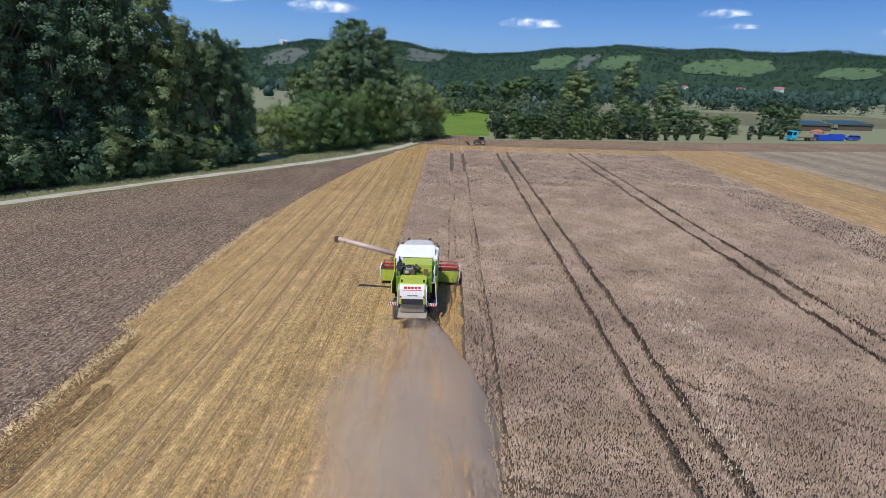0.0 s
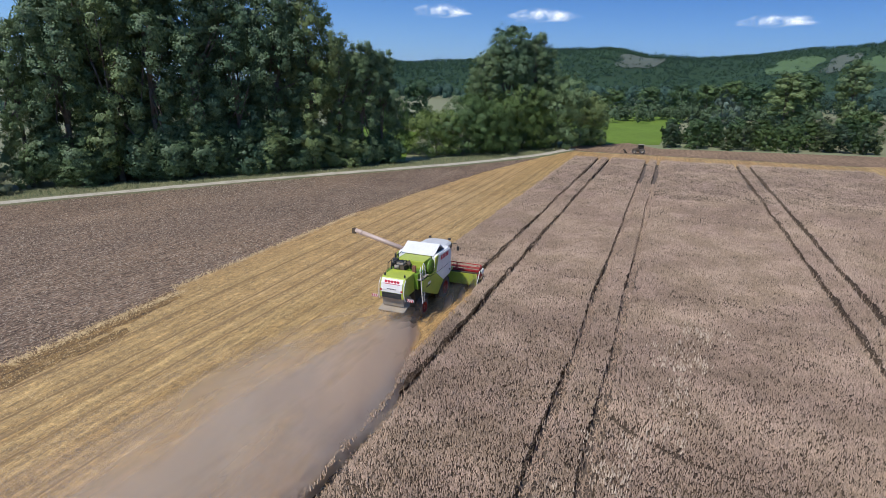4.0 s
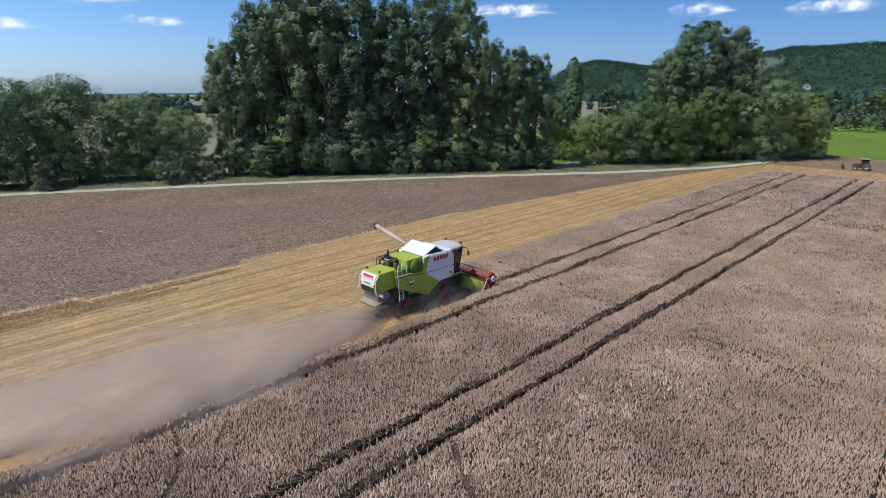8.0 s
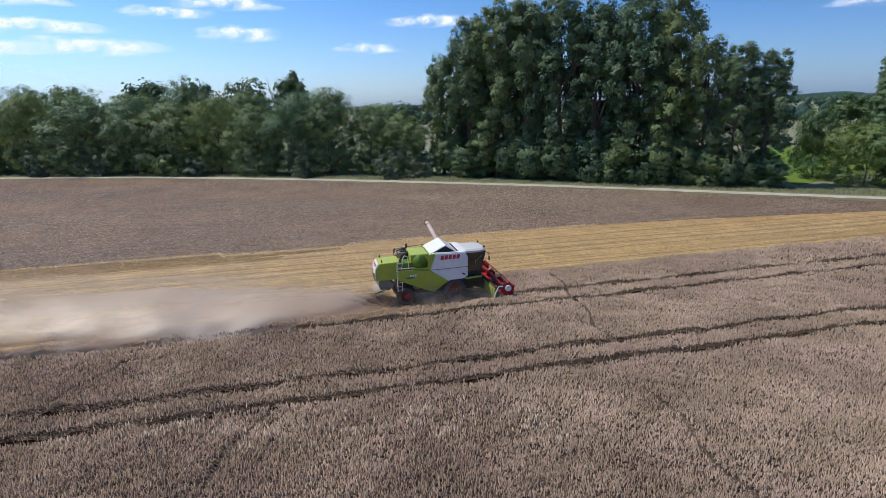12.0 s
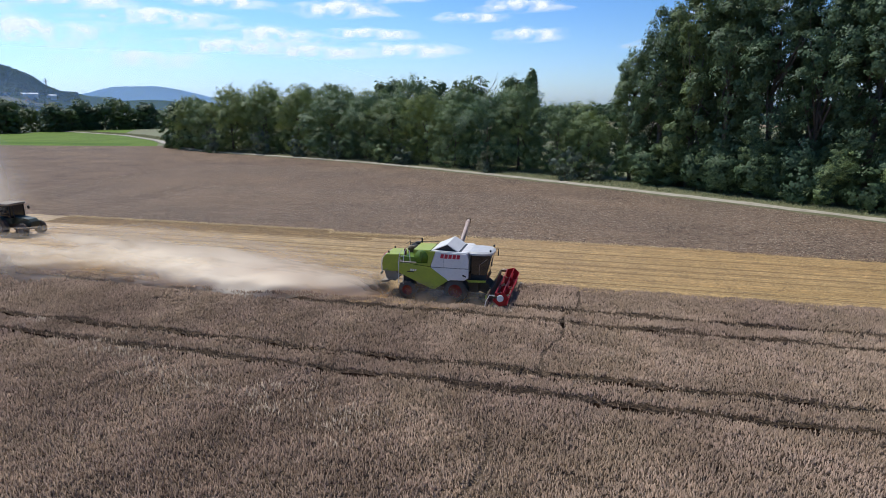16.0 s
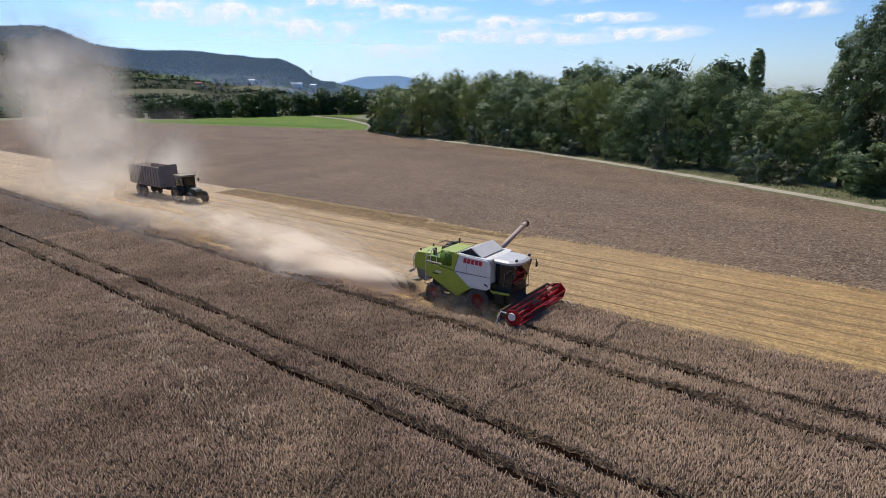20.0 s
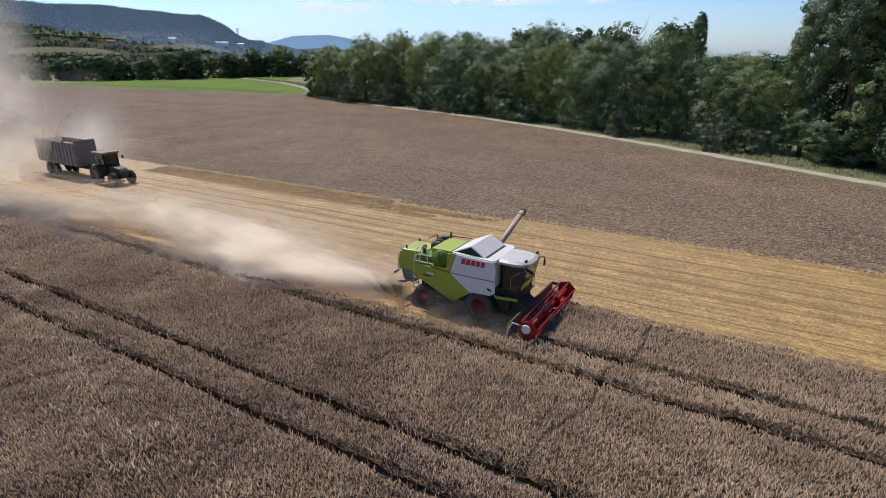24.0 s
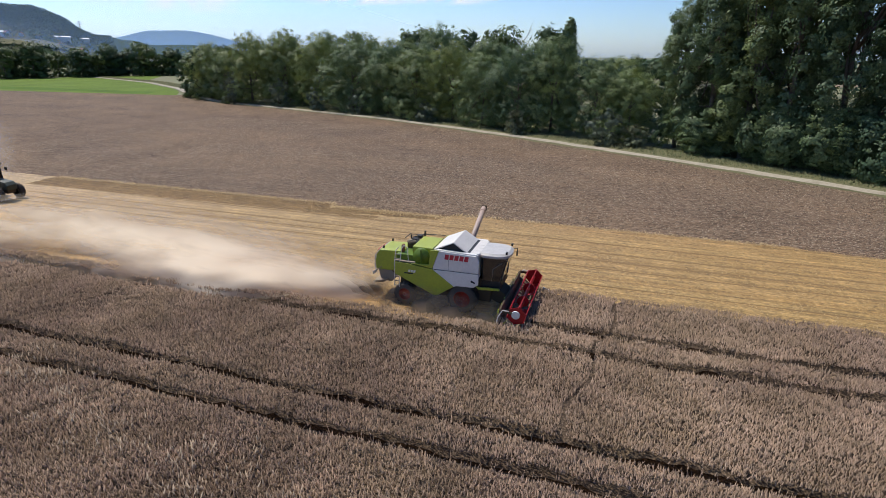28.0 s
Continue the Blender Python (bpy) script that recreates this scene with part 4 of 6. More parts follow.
for k, (x, y, h, w) in enumerate(((150, 70, 17, 14), (170, 52, 19, 16), (185, 36, 15, 14), (205, 60, 17, 16), (240, 28, 13, 15), (255, 12, 14, 15), (270, -4, 15, 16), (285, -20, 16, 16), (240, -30, 16, 16), (232, 45, 15, 15), (300, -45, 18, 18), (260, -50, 17, 17), (285, -75, 19, 18), (150, 98, 15, 15), (128, 108, 14, 15), (100, 110, 13, 14), (72, 100, 12, 14), (230, -62, 20, 20), (340, -85, 22, 14))):
    place(FARS[k % 2], x, y, w / 15, k * 61, h / 17, "distant rounded tree in the hedgerows", group="trees of the hedgerows")

# the hedge of tall trees beyond the left meadow
HG = np.random.default_rng(77)
hedge = smooth_line([(-190, 330), (-235, 322), (-285, 296), (-312, 258), (-328, 212), (-345, 172), (-372, 155), (-405, 152)], 6.5)
for k, (x, y) in enumerate(hedge):
    h = (11 + 9 * HG.random()) * (0.55 if x < -370 else 0.8 if HG.random() < 0.3 else 1.0)
    place(FARS[k % 2], x + HG.normal(0, 3) - (6 if k % 2 else 0), y + HG.normal(0, 2), h / 17 * (0.95 + 0.3 * HG.random()), HG.random() * 360, h / 17, "dark rounded tree of the hedge beyond the meadow", group="trees of the meadow hedge")
for x, y, h in ((-300, 277, 19), (-306, 268, 17), (-318, 262, 20), (-330, 300, 22), (-290, 288, 18)):
    place(FARS[1], x, y, h / 17, x, h / 17, "dark rounded tree of the hedge beyond the meadow", group="trees of the meadow hedge")
for x, y, h in ((-455, 182, 9), (-478, 178, 10), (-505, 176, 8), (-440, 196, 6)):
    place(FARS[0], x, y, h / 17, x, h / 17, "small single tree beside the lane")

for k, (x, y, h, w) in enumerate(((180, -69, 24, 11), (188, -52, 20, 14), (176, -84, 17, 12))):
    place(BACKS[0], x, y, w / 13, k * 120, h / 33, "tall leafy tree behind the plantation", group="trees behind the plantation")
place(SHRUBS[0], 165, -32, 2.0, 10, 14 / 5.5, "pale silvery tree behind the plantation")

# plantation behind the field: rows of young trees, then single conifers along the strip
ORDER = np.random.default_rng(17)
for r in range(5):
    for c in range(9):
        x, y = 121 + r * 6.5 + c * 0.9 + ORDER.normal(0, 0.8), -17 - c * 5.6 + ORDER.normal(0, 0.8)
        s = 0.72 + 0.28 * ORDER.random()
        place(ORCH[int(ORDER.integers(3))], x, y, s, ORDER.random() * 360, group="plantation trees")
for y in (-60.5, -63.5, -67, -70.5, -74.5, -79.5, -88, -97, -101, -109.5):
    place(THUJA, 126 + (-60 - y) * 0.32, y, 1.0 + 0.25 * ORDER.random(), ORDER.random() * 360, 1.0 + 0.35 * ORDER.random(), group="conifers along the strip")
for x, y, h, w in ((150, -78, 9, 12), (156, -86, 8, 11), (148, -92, 7, 9), (156, -113, 12, 11), (165, -70, 9, 12), (170, -128, 9, 9), (158, -100, 6, 8)):
    place(FARS[int(ORDER.integers(2))], x, y, w / 15, ORDER.random() * 360, h / 17, "single leafy tree behind the strip of conifers")
for ob in POPLARS + BACKS + FARS + ROUNDS + BUSHES + SHRUBS + [SLIM] + ORCH + [THUJA]:
    for o in (*ob.children_recursive, ob):
        bpy.data.objects.remove(o)


# far woods: belts of tree crowns, and the forest on the hills
def domes(centres, radii, heights, g, sides=6):
    """Lumpy crowns seen from afar, one island each: a skirt, a shoulder and a top."""
    n = len(centres)
    a0 = g.random(n) * math.tau
    rings = []
    for rr, zz in ((0.8, -0.45), (1.0, 0.15), (0.62, 0.75)):
        for k in range(sides):
            a = a0 + k * math.tau / sides
            r = radii * rr * (0.75 + 0.5 * g.random(n))
            rings.append(centres + np.c_[r * np.cos(a), r * np.sin(a), heights * zz * (0.85 + 0.3 * g.random(n))])
    rings.append(centres + np.c_[g.normal(0, 0.15, n) * radii, g.normal(0, 0.15, n) * radii, heights])
    m = len(rings)
    v = np.stack(rings, 1).reshape(-1, 3)
    i = np.arange(n) * m
    f = []
    for lev in range(2):
        for k in range(sides):
            p, q, r, s = lev * sides + k, lev * sides + (k + 1) % sides, (lev + 1) * sides + (k + 1) % sides, (lev + 1) * sides + k
            f += [np.stack([i + p, i + q, i + r], 1), np.stack([i + p, i + r, i + s], 1)]
    for k in range(sides):
        f.append(np.stack([i + 2 * sides + k, i + 2 * sides + (k + 1) % sides, i + m - 1], 1))
    return v, np.concatenate(f)


def belt(name, pts, width, count, h, label, seed, size=1.3, material=None, per=16):
    g = np.random.default_rng(seed)
    p = np.array(pts, float)
    s = np.r_[0, np.cumsum(np.linalg.norm(np.diff(p, axis=0), axis=1))]
    q = g.random(count) * s[-1]
    xy = np.c_[np.interp(q, s, p[:, 0]), np.interp(q, s, p[:, 1])] + g.normal(0, width / 2, (count, 2))
    hh = h * (0.55 + 0.6 * g.random(count))
    c = np.concatenate([np.c_[xy + g.normal(0, 0.16, (count, 2)) * hh[:, None], hh * z] for z in (0.30, 0.45, 0.55, 0.62)])
    r = np.concatenate([hh * w for w in (0.38, 0.34, 0.30, 0.24)])
    v, f = domes(c[: 2 * count], r[: 2 * count] * (0.35 if per > 30 else 0.75), r[: 2 * count] * (0.5 if per > 30 else 0.9), g, 5)
    lv, lf = leaf_cloud(np.concatenate([c[: 2 * count], c[3 * count:]]), np.concatenate([r[: 2 * count], r[3 * count:]]) * 1.2, per, size * 0.5, g)
    v, f = np.concatenate([v, lv]), np.concatenate([f, lf + len(v)])
    v[:, 2] = np.maximum(v[:, 2], 0)
    return tagged(new(name, mesh_np(name, v, f, material or M_FARWOOD)), label, "woodland", kind="stuff")


belt("far_woodland", [(-150, 330), (-230, 330), (-300, 300), (-325, 250), (-345, 205), (-352, 170), (-375, 155)], 7, 90, 8, "dark undergrowth of the hedge beyond the meadow", 1, 1.2, per=40)
belt("far_woodland", [(-430, 420), (-520, 260), (-560, 120)], 16, 90, 11, "hedge between distant fields", 12, 1.6)
belt("far_woodland", [(-420, 380), (-560, 300), (-640, 180)], 40, 120, 11, "scattered trees between distant fields", 3, 1.8)
belt("far_woodland", [(-200, 450), (0, 420), (150, 330), (300, 200)], 60, 260, 13, "wooded plain beyond the river trees", 4, 1.7)
belt("far_woodland", [(-300, 900), (100, 900), (500, 700), (700, 450)], 120, 300, 15, "hazy woods on the plain", 5, 3.0)
belt("far_woodland", [(330, 70), (350, -40), (360, -140), (330, -260)], 30, 240, 14, "dark trees at the foot of the hills", 6, 1.5, per=34)
belt("far_woodland", [(230, 20), (240, -30), (205, -62)], 18, 60, 10, "leafy trees behind the plantation", 7, 1.2, per=46)
belt("far_woodland", [(480, 260), (560, 60), (560, -160), (480, -380)], 60, 300, 17, "dark woods along the foot of the hills", 8, 2.4)

g = np.random.default_rng(21)
A = np.r_[g.uniform(-60, 36, 9000), g.uniform(138, 176, 9000)]
K = np.r_[g.random(9000) ** 0.55, g.uniform(0.53, 1, 9000)]
gap = np.zeros(len(A), bool)
for a0, a1, k0, k1 in ((-12.2, -8.2, 0.42, 0.66), (-14.4, -12.6, 0.42, 0.7), (-18.5, -14.8, 0.4, 0.66), (-30, -22.5, 0.38, 0.62), (0.5, 4.5, 0.5, 0.78), (-38, -33.5, 0.38, 0.55), (14.5, 18.5, 0.45, 0.75)):
    gap |= (A > a0 + 0.3 + 0.5 * np.sin(K * 40)) & (A < a1 - 0.3 + 0.5 * np.sin(K * 31)) & (K > k0 + 0.03 + 0.02 * np.sin(A * 5)) & (K < k1 - 0.03 + 0.03 * np.sin(A * 4))
gap &= g.random(len(A)) > 0.06
C = np.array([on_hill(a, k) + np.array([0, 0, 4.0]) for a, k in zip(A[~gap], K[~gap])])
ridge_line = np.array([on_hill(a, 0.99) + np.array([0, 0, 3.0]) for a in np.r_[np.arange(-60, 36, 0.16), np.arange(138, 176, 0.16)]])
C = np.concatenate([C - np.array([0, 0, 2.0]), ridge_line + g.normal(0, 1.6, ridge_line.shape)])
v, f = leaf_cloud(C, 3.6 + 2.6 * g.random(len(C)), 20, 1.25, g, 0.85)
tagged(new("hill_forest", mesh_np("hill_forest", v, f, M_HILLWOOD)), "dense dark green forest covering the hills", "forest", kind="stuff")
HEDGES = np.concatenate([np.c_[g.uniform(a0, a1, n), k + g.normal(0, 0.006, n)] for a0, a1, k, n in ((139, 172, 0.05, 160), (140, 158, 0.18, 90), (148, 170, 0.23, 120), (141, 152, 0.29, 70), (150, 172, 0.33, 120), (141, 160, 0.44, 120), (139, 172, 0.39, 130), (139, 172, 0.50, 220), (139, 172, 0.53, 220))])
C = np.array([on_hill(a, k) + np.array([0, 0, 3.2]) for a, k in HEDGES])
v, f = leaf_cloud(C, 2.5 + 2.5 * g.random(len(C)), 18, 1.2, g, 1.0)
tagged(new("slope_hedges", mesh_np("slope_hedges", v, f, M_FARWOOD)), "dark hedges and trees between the fields of the slope", "hedge", kind="stuff")

# ---------------------------------------------------------------- combine harvester
def bars(parent, spans, y, z0, z1, material, label, depth=0.012, axis="side", x0=0.0, skew=0.0):
    """Plain bars in place of lettering, on a side (along x) or a rear wall (along y)."""
    for a, b in spans:
        if axis == "side":
            bm = prism([(a, z0), (b, z0), (b + skew, z1), (a + skew, z1)], y - depth, y)
        else:
            bm = box(x0 - depth, x0, a, b, z0, z1)
        part("letter_bar", bm, material, parent, label)


def wheel(name, parent, x, y, r, w, rim_mat, lugs):
    """Tyre with lugs, dished rim and hub, outer face towards y's sign."""
    s = 1 if y > 0 else -1
    hub_r = r * 0.56
    ty = part(name, lathe([(hub_r, -w / 2), (r * 0.86, -w / 2), (r * 0.97, -w * 0.34), (r * 0.985, 0), (r * 0.97, w * 0.34), (r * 0.86, w / 2), (hub_r, w / 2)], (x, y, r), "Y", 32, caps=False), M_TYRE, parent, "dusty black tyre", True)
    bm = bmesh.new()
    for i in range(lugs):
        for side in (-1, 1):
            a = (i + (0.5 if side > 0 else 0)) * math.tau / lugs
            m = Matrix.Translation((x, y, r)) @ Matrix.Rotation(-a, 4, "Y") @ Matrix.Translation((0, side * w * 0.22, r * 0.985)) @ Matrix.Rotation(side * 0.7, 4, "Z")
            start = len(bm.verts)
            box(-0.035, 0.035, -w * 0.26, w * 0.26, -0.04, 0.035, 0, bm)
            bm.verts.ensure_lookup_table()
            for v in bm.verts[start:]:
                v.co = m @ v.co
    part("tread", bm, M_TYRE, ty)
    part("rim", lathe([(hub_r * 1.02, s * w * 0.47), (hub_r * 0.95, s * w * 0.52), (hub_r * 0.84, s * w * 0.3), (hub_r * 0.45, s * w * 0.26), (hub_r * 0.38, s * w * 0.42), (hub_r * 0.1, s * w * 0.45)], (x, y, r), "Y", 28), rim_mat, ty, "red steel rim", True)
    bm = bmesh.new()
    for i in range(8):
        a = i * math.tau / 8
        c = Vector((x + hub_r * 0.26 * math.cos(a), y + s * w * 0.44, r + hub_r * 0.26 * math.sin(a)))
        rod(c, c + Vector((0, s * 0.03, 0)), 0.025, 0.025, 6, bm)
    part("hub_bolts", bm, M_STEEL, ty)


def combine():
    c = thing("combine_harvester", "lime green and grey combine harvester with red reel, cutting grain", "combine harvester")
    S = (-1, 1)
    # chassis, axles, wheels
    ch = part("chassis", box(-4.3, 1.7, -0.95, 0.95, 0.75, 2.25, 0.06), M_DARK, c, "dark dusty chassis and threshing housing")
    part("front_axle", rod((0, -1.3, 0.92), (0, 1.3, 0.92), 0.16, 0.16, 12), M_DARK, c)
    part("rear_axle", rod((-3.8, -1.3, 0.74), (-3.8, 1.3, 0.74), 0.11, 0.11, 10), M_DARK, c)
    for y in S:
        wheel("front_wheel", c, 0, y * 1.22, 0.94, 0.66, M_RIM, 17)
        wheel("rear_wheel", c, -3.82, y * 1.26, 0.72, 0.46, M_RIM, 16)
    for k, x in enumerate((-2.9, -2.2, -1.3)):
        part("pulley", lathe([(0.30 - 0.05 * k, -0.04), (0.27 - 0.05 * k, 0), (0.30 - 0.05 * k, 0.04)], (x, -1.02, 1.35 + 0.12 * k), "Y", 18), M_STEEL, ch)
        part("belt_guard", box(x - 0.35, x + 0.3, -1.08, -1.0, 0.95, 1.15, 0.02), M_DARK, ch)
    part("fuel_tank", box(-3.2, -1.9, 0.98, 1.45, 1.3, 2.0, 0.08), M_BLACK, c)
    # side panels, both flanks
    for s in S:
        y0, y1 = s * 1.52, s * 1.60
        lo, hi = min(y0, y1), max(y0, y1)
        part("lower_side_panel", prism([(-4.42, 2.12), (-4.36, 2.86), (-4.05, 2.92), (-1.92, 2.72), (-0.52, 1.74), (-1.58, 1.0), (-1.78, 0.98)], lo, hi, 0.02), M_GREEN, c, "lime green lower side panel")
        part("grey_side_panel", prism([(-1.89, 2.71), (1.04, 2.74), (1.04, 2.05), (0.72, 1.84), (-0.35, 1.80), (-0.5, 1.73)], lo, hi, 0.02), M_GREY, c, "light grey lower side panel")
        part("tank_side_panel", prism([(-1.89, 2.75), (-1.45, 3.96), (0.86, 3.88), (1.05, 3.55), (1.04, 2.78)], lo, hi, 0.03), M_GREY, c, "light grey grain tank side")
        part("green_tank_panel", prism([(-3.35, 2.92), (-1.93, 2.76), (-1.49, 3.96), (-1.80, 3.98), (-2.05, 3.9), (-2.12, 3.0)], lo, hi, 0.02), M_GREEN, c, "lime green upper side panel")
        part("shoulder_panel", prism([(-1.9, 3.86), (-1.0, 3.90), (0.86, 3.86), (0.86, 3.96), (-1.6, 4.02)], s * 1.30 if s > 0 else -1.53, 1.53 if s > 0 else -1.30, 0.015), M_GREY, c)
        # fender over the front wheel
        pts = [(-0.98 * math.cos(a) * 1.02, 0.86 + 1.02 * math.sin(a)) for a in np.linspace(0.7, 2.9, 10)]
        pts += [(x * 0.94, 0.86 + (z - 0.86) * 0.94) for x, z in pts[::-1]]
        part("fender", prism(pts, min(s * 0.92, s * 1.5), max(s * 0.92, s * 1.5)), M_BLACK, c)
    # core walls between the flanks
    part("grain_tank", box(-1.9, 0.95, -1.5, 1.5, 2.3, 3.90, 0.05), M_GREY, c)
    part("rear_housing", box(-4.4, -1.92, -1.25, 1.25, 2.2, 3.35, 0.05), M_DKGREEN, c)
    part("engine_hood", box(-3.35, -1.72, -1.22, 0.95, 3.35, 3.94, 0.07), M_GREEN, c, "lime green engine hood")
    part("hood_seam", box(-2.0, -1.96, -1.23, 0.96, 3.36, 3.955), M_BLACK, c)
    part("tank_rear_walkway", box(-3.3, -1.75, 0.98, 1.35, 3.55, 3.62), M_BLACK, c)
    part("air_intake", lathe([(0.54, -0.16), (0.54, -0.03), (0.49, 0.02), (0.1, 0.02)][::1], (-2.66, -1.36, 3.42), "Y", 30), M_DKGREEN, c, "round dark green rotary air intake", True)
    part("intake_arm", box(-2.70, -2.62, -1.55, -1.50, 2.98, 3.86), M_DKGREEN, c)
    # engine bay, open, behind the hood
    en = part("engine", box(-4.15, -3.4, -0.05, 0.75, 3.35, 3.72, 0.05), M_DARK, c, "exposed grey engine block")
    part("engine_cylinder_head", box(-4.05, -3.45, 0.1, 0.6, 3.72, 3.86, 0.03), M_STEEL, en)
    part("air_filter", rod((-4.0, 0.9, 3.72), (-3.4, 0.9, 3.72), 0.17, 0.17, 14), M_BLACK, en, smooth=True)
    part("exhaust_muffler", rod((-3.85, -0.35, 3.78), (-3.45, -0.05, 3.78), 0.13, 0.13, 14), M_DARK, en, smooth=True)
    for k in range(5):
        part("hose", rods([(-4.15 + 0.15 * k, 0.95 - 0.3 * k, 3.4), (-4.1 + 0.15 * k, 0.9 - 0.28 * k, 3.8 + 0.05 * (k % 3)), (-3.75 + 0.1 * k, 0.75 - 0.2 * k, 3.95), (-3.4, 0.6 - 0.2 * k, 3.6)], 0.035), M_BLACK, en)
    part("alternator", rod((-4.2, 0.35, 3.62), (-4.2, 0.65, 3.62), 0.13, 0.13, 12), M_STEEL, en, smooth=True)
    part("valve_cover", box(-3.95, -3.5, 0.2, 0.5, 3.86, 3.94, 0.02), M_BLACK, en)
    part("oil_tank", box(-3.75, -3.42, 0.7, 1.05, 3.4, 4.02, 0.04), M_BLACK, en)
    part("bracket", rods([(-4.25, 0.9, 3.4), (-4.25, 0.9, 4.05), (-4.25, -0.1, 4.05)], 0.03), M_BLACK, en)
    part("exhaust_pipe", rod((-3.3, 1.0, 3.4), (-3.3, 1.05, 4.28), 0.07, 0.07, 10), M_BLACK, c)
    part("engine_rail", rods([(-4.3, 1.15, 3.35), (-4.3, 1.15, 3.85), (-3.2, 1.15, 4.0), (-1.9, 1.2, 4.06)], 0.025), M_BLACK, c)
    part("cooler_box", box(-4.2, -4.04, -0.95, -0.68, 3.3, 3.85, 0.03), M_RUST, c, "rust-coloured radiator sieve")
    # straw hood at the tail
    hood = part("straw_hood", prism([(-6.02, 1.98), (-6.05, 2.5), (-5.95, 3.05), (-5.7, 3.36), (-4.1, 3.42), (-4.1, 2.05), (-5.2, 1.98)], -0.92, 0.92, 0.08), M_GREEN, c, "lime green straw hood", False)
    part("rear_plate", prism([(-6.075, 2.42), (-6.075, 2.62), (-5.99, 3.06), (-5.8, 3.32), (-5.77, 3.31), (-5.95, 3.05), (-6.04, 2.6), (-6.04, 2.42)], -0.80, 0.80), M_WHITE, hood, "white rear plate with red lettering bars")
    bars(hood, [(-0.56 + 0.23 * k, -0.56 + 0.23 * k + 0.18) for k in range(5)], 0, 3.06, 3.24, M_LEG, "red lettering bar", axis="rear", x0=-5.93, depth=0.05)
    bars(hood, [(-0.62, 0.62)], 0, 2.99, 3.03, M_LEG, "red underline", axis="rear", x0=-5.985, depth=0.03)
    bars(hood, [(-0.33 + 0.115 * k, -0.33 + 0.115 * k + 0.075) for k in range(6)], 0, 2.62, 2.70, M_BLACK, "black lettering bar", axis="rear", x0=-6.07)
    # solid black in place of the outlet's dark inside
    part("rear_opening", box(-6.09, -5.99, -0.72, 0.72, 2.02, 2.38), M_BLACK, hood, "black block standing for the dark inside of the straw outlet")
    for s in S:
        part("tail_lamp", box(-6.1, -6.04, s * 0.78 - 0.07, s * 0.78 + 0.07, 2.5, 2.62, 0.015), M_RED, hood)
        part("beacon", lathe([(0.06, 0), (0.06, 0.12), (0.04, 0.17), (0.01, 0.18)], (-5.5, s * 0.75, 3.42), "Z", 10), M_BLACK, hood)
        part("warning_board", box(-5.93, -5.9, s * 1.36 - 0.24, s * 1.36 + 0.24, 1.86, 2.06), M_WHITE, c, "red and white striped warning board")
        for k in range(3):
            part("stripe", prism([(0, 0), (0.08, 0), (0.14, 0.2), (0.06, 0.2)], -0.004, 0.004), M_RED, c).matrix_local = pose(-5.936, s * 1.36 - 0.22 + 0.16 * k, 1.86, 0, 0, 90)
        part("board_arm", rods([(-5.6, s * 0.9, 2.2), (-5.92, s * 1.15, 1.96)], 0.025), M_STEEL, c)
        part("hood_edge", rods([(-5.75, s * 0.95, 3.3), (-6.03, s * 0.95, 2.95), (-6.08, s * 0.95, 2.3), (-5.95, s * 1.0, 1.85)], 0.03), M_WHITE, hood)
    # chopper and spreader
    chp = part("straw_chopper", prism([(-5.9, 1.95), (-5.05, 2.05), (-4.6, 1.6), (-5.0, 1.15), (-5.75, 1.3)], -0.82, 0.82, 0.04), M_STEEL, c, "dusty grey straw chopper")
    part("spreader_plate", prism([(-5.2, 1.28), (-6.2, 1.06), (-6.22, 1.11), (-5.2, 1.36)], -0.98, 0.98), M_STEEL, chp, "grey spreader plate")
    for k in range(9):
        part("spreader_vane", prism([(-6.2, 0.94), (-5.5, 1.08), (-5.5, 1.2), (-6.2, 1.08)], -0.02, 0.02), M_STEEL, chp).matrix_local = pose(0, -0.84 + 0.21 * k, 0)
    # grain tank extension, a tent of four lids
    part("tank_extension_rear", prism([(-1.88, 3.96), (-0.64, 4.52), (-0.60, 4.48), (-1.82, 3.92)], -1.34, 1.34), M_WHITE, c, "white tank lid, raised")
    part("tank_extension_front", prism([(-0.62, 4.52), (0.24, 3.98), (0.18, 3.93), (-0.66, 4.47)], -1.34, 1.34), M_WHITE, c, "white tank lid, raised")
    # black blocks paint the shade of the open tank and the lid gap
    part("tank_mouth", prism([(-1.75, 3.93), (-0.63, 4.43), (0.12, 3.94)], -1.24, 1.24), M_BLACK, c, "black block standing for the shade inside the open tank")
    part("tank_slot", box(0.16, 0.40, -1.3, 1.3, 3.94, 3.962), M_BLACK, c)
    part("tank_rim", box(0.22, 1.0, -1.34, 1.34, 3.88, 3.95, 0.02), M_WHITE, c)
    for k in range(5):
        part("rim_cover", box(0.62, 0.98, -1.3 + 0.53 * k, -1.3 + 0.53 * k + 0.5, 3.95, 3.975, 0.01), M_WHITE, c)
    # cab
    cab = part("cab", box(1.08, 2.3, -0.98, 0.98, 1.75, 2.25, 0.05), M_BLACK, c, "cab with dark tinted panes")
    part("cab_interior", box(1.12, 1.5, -0.9, 0.9, 2.25, 3.6, 0.02), M_BLACK, cab)
    part("driver_seat", prism([(1.5, 2.25), (2.0, 2.25), (2.0, 2.5), (1.65, 2.55), (1.55, 3.1), (1.45, 3.1)], -0.25, 0.25, 0.03), M_BLACK, cab)
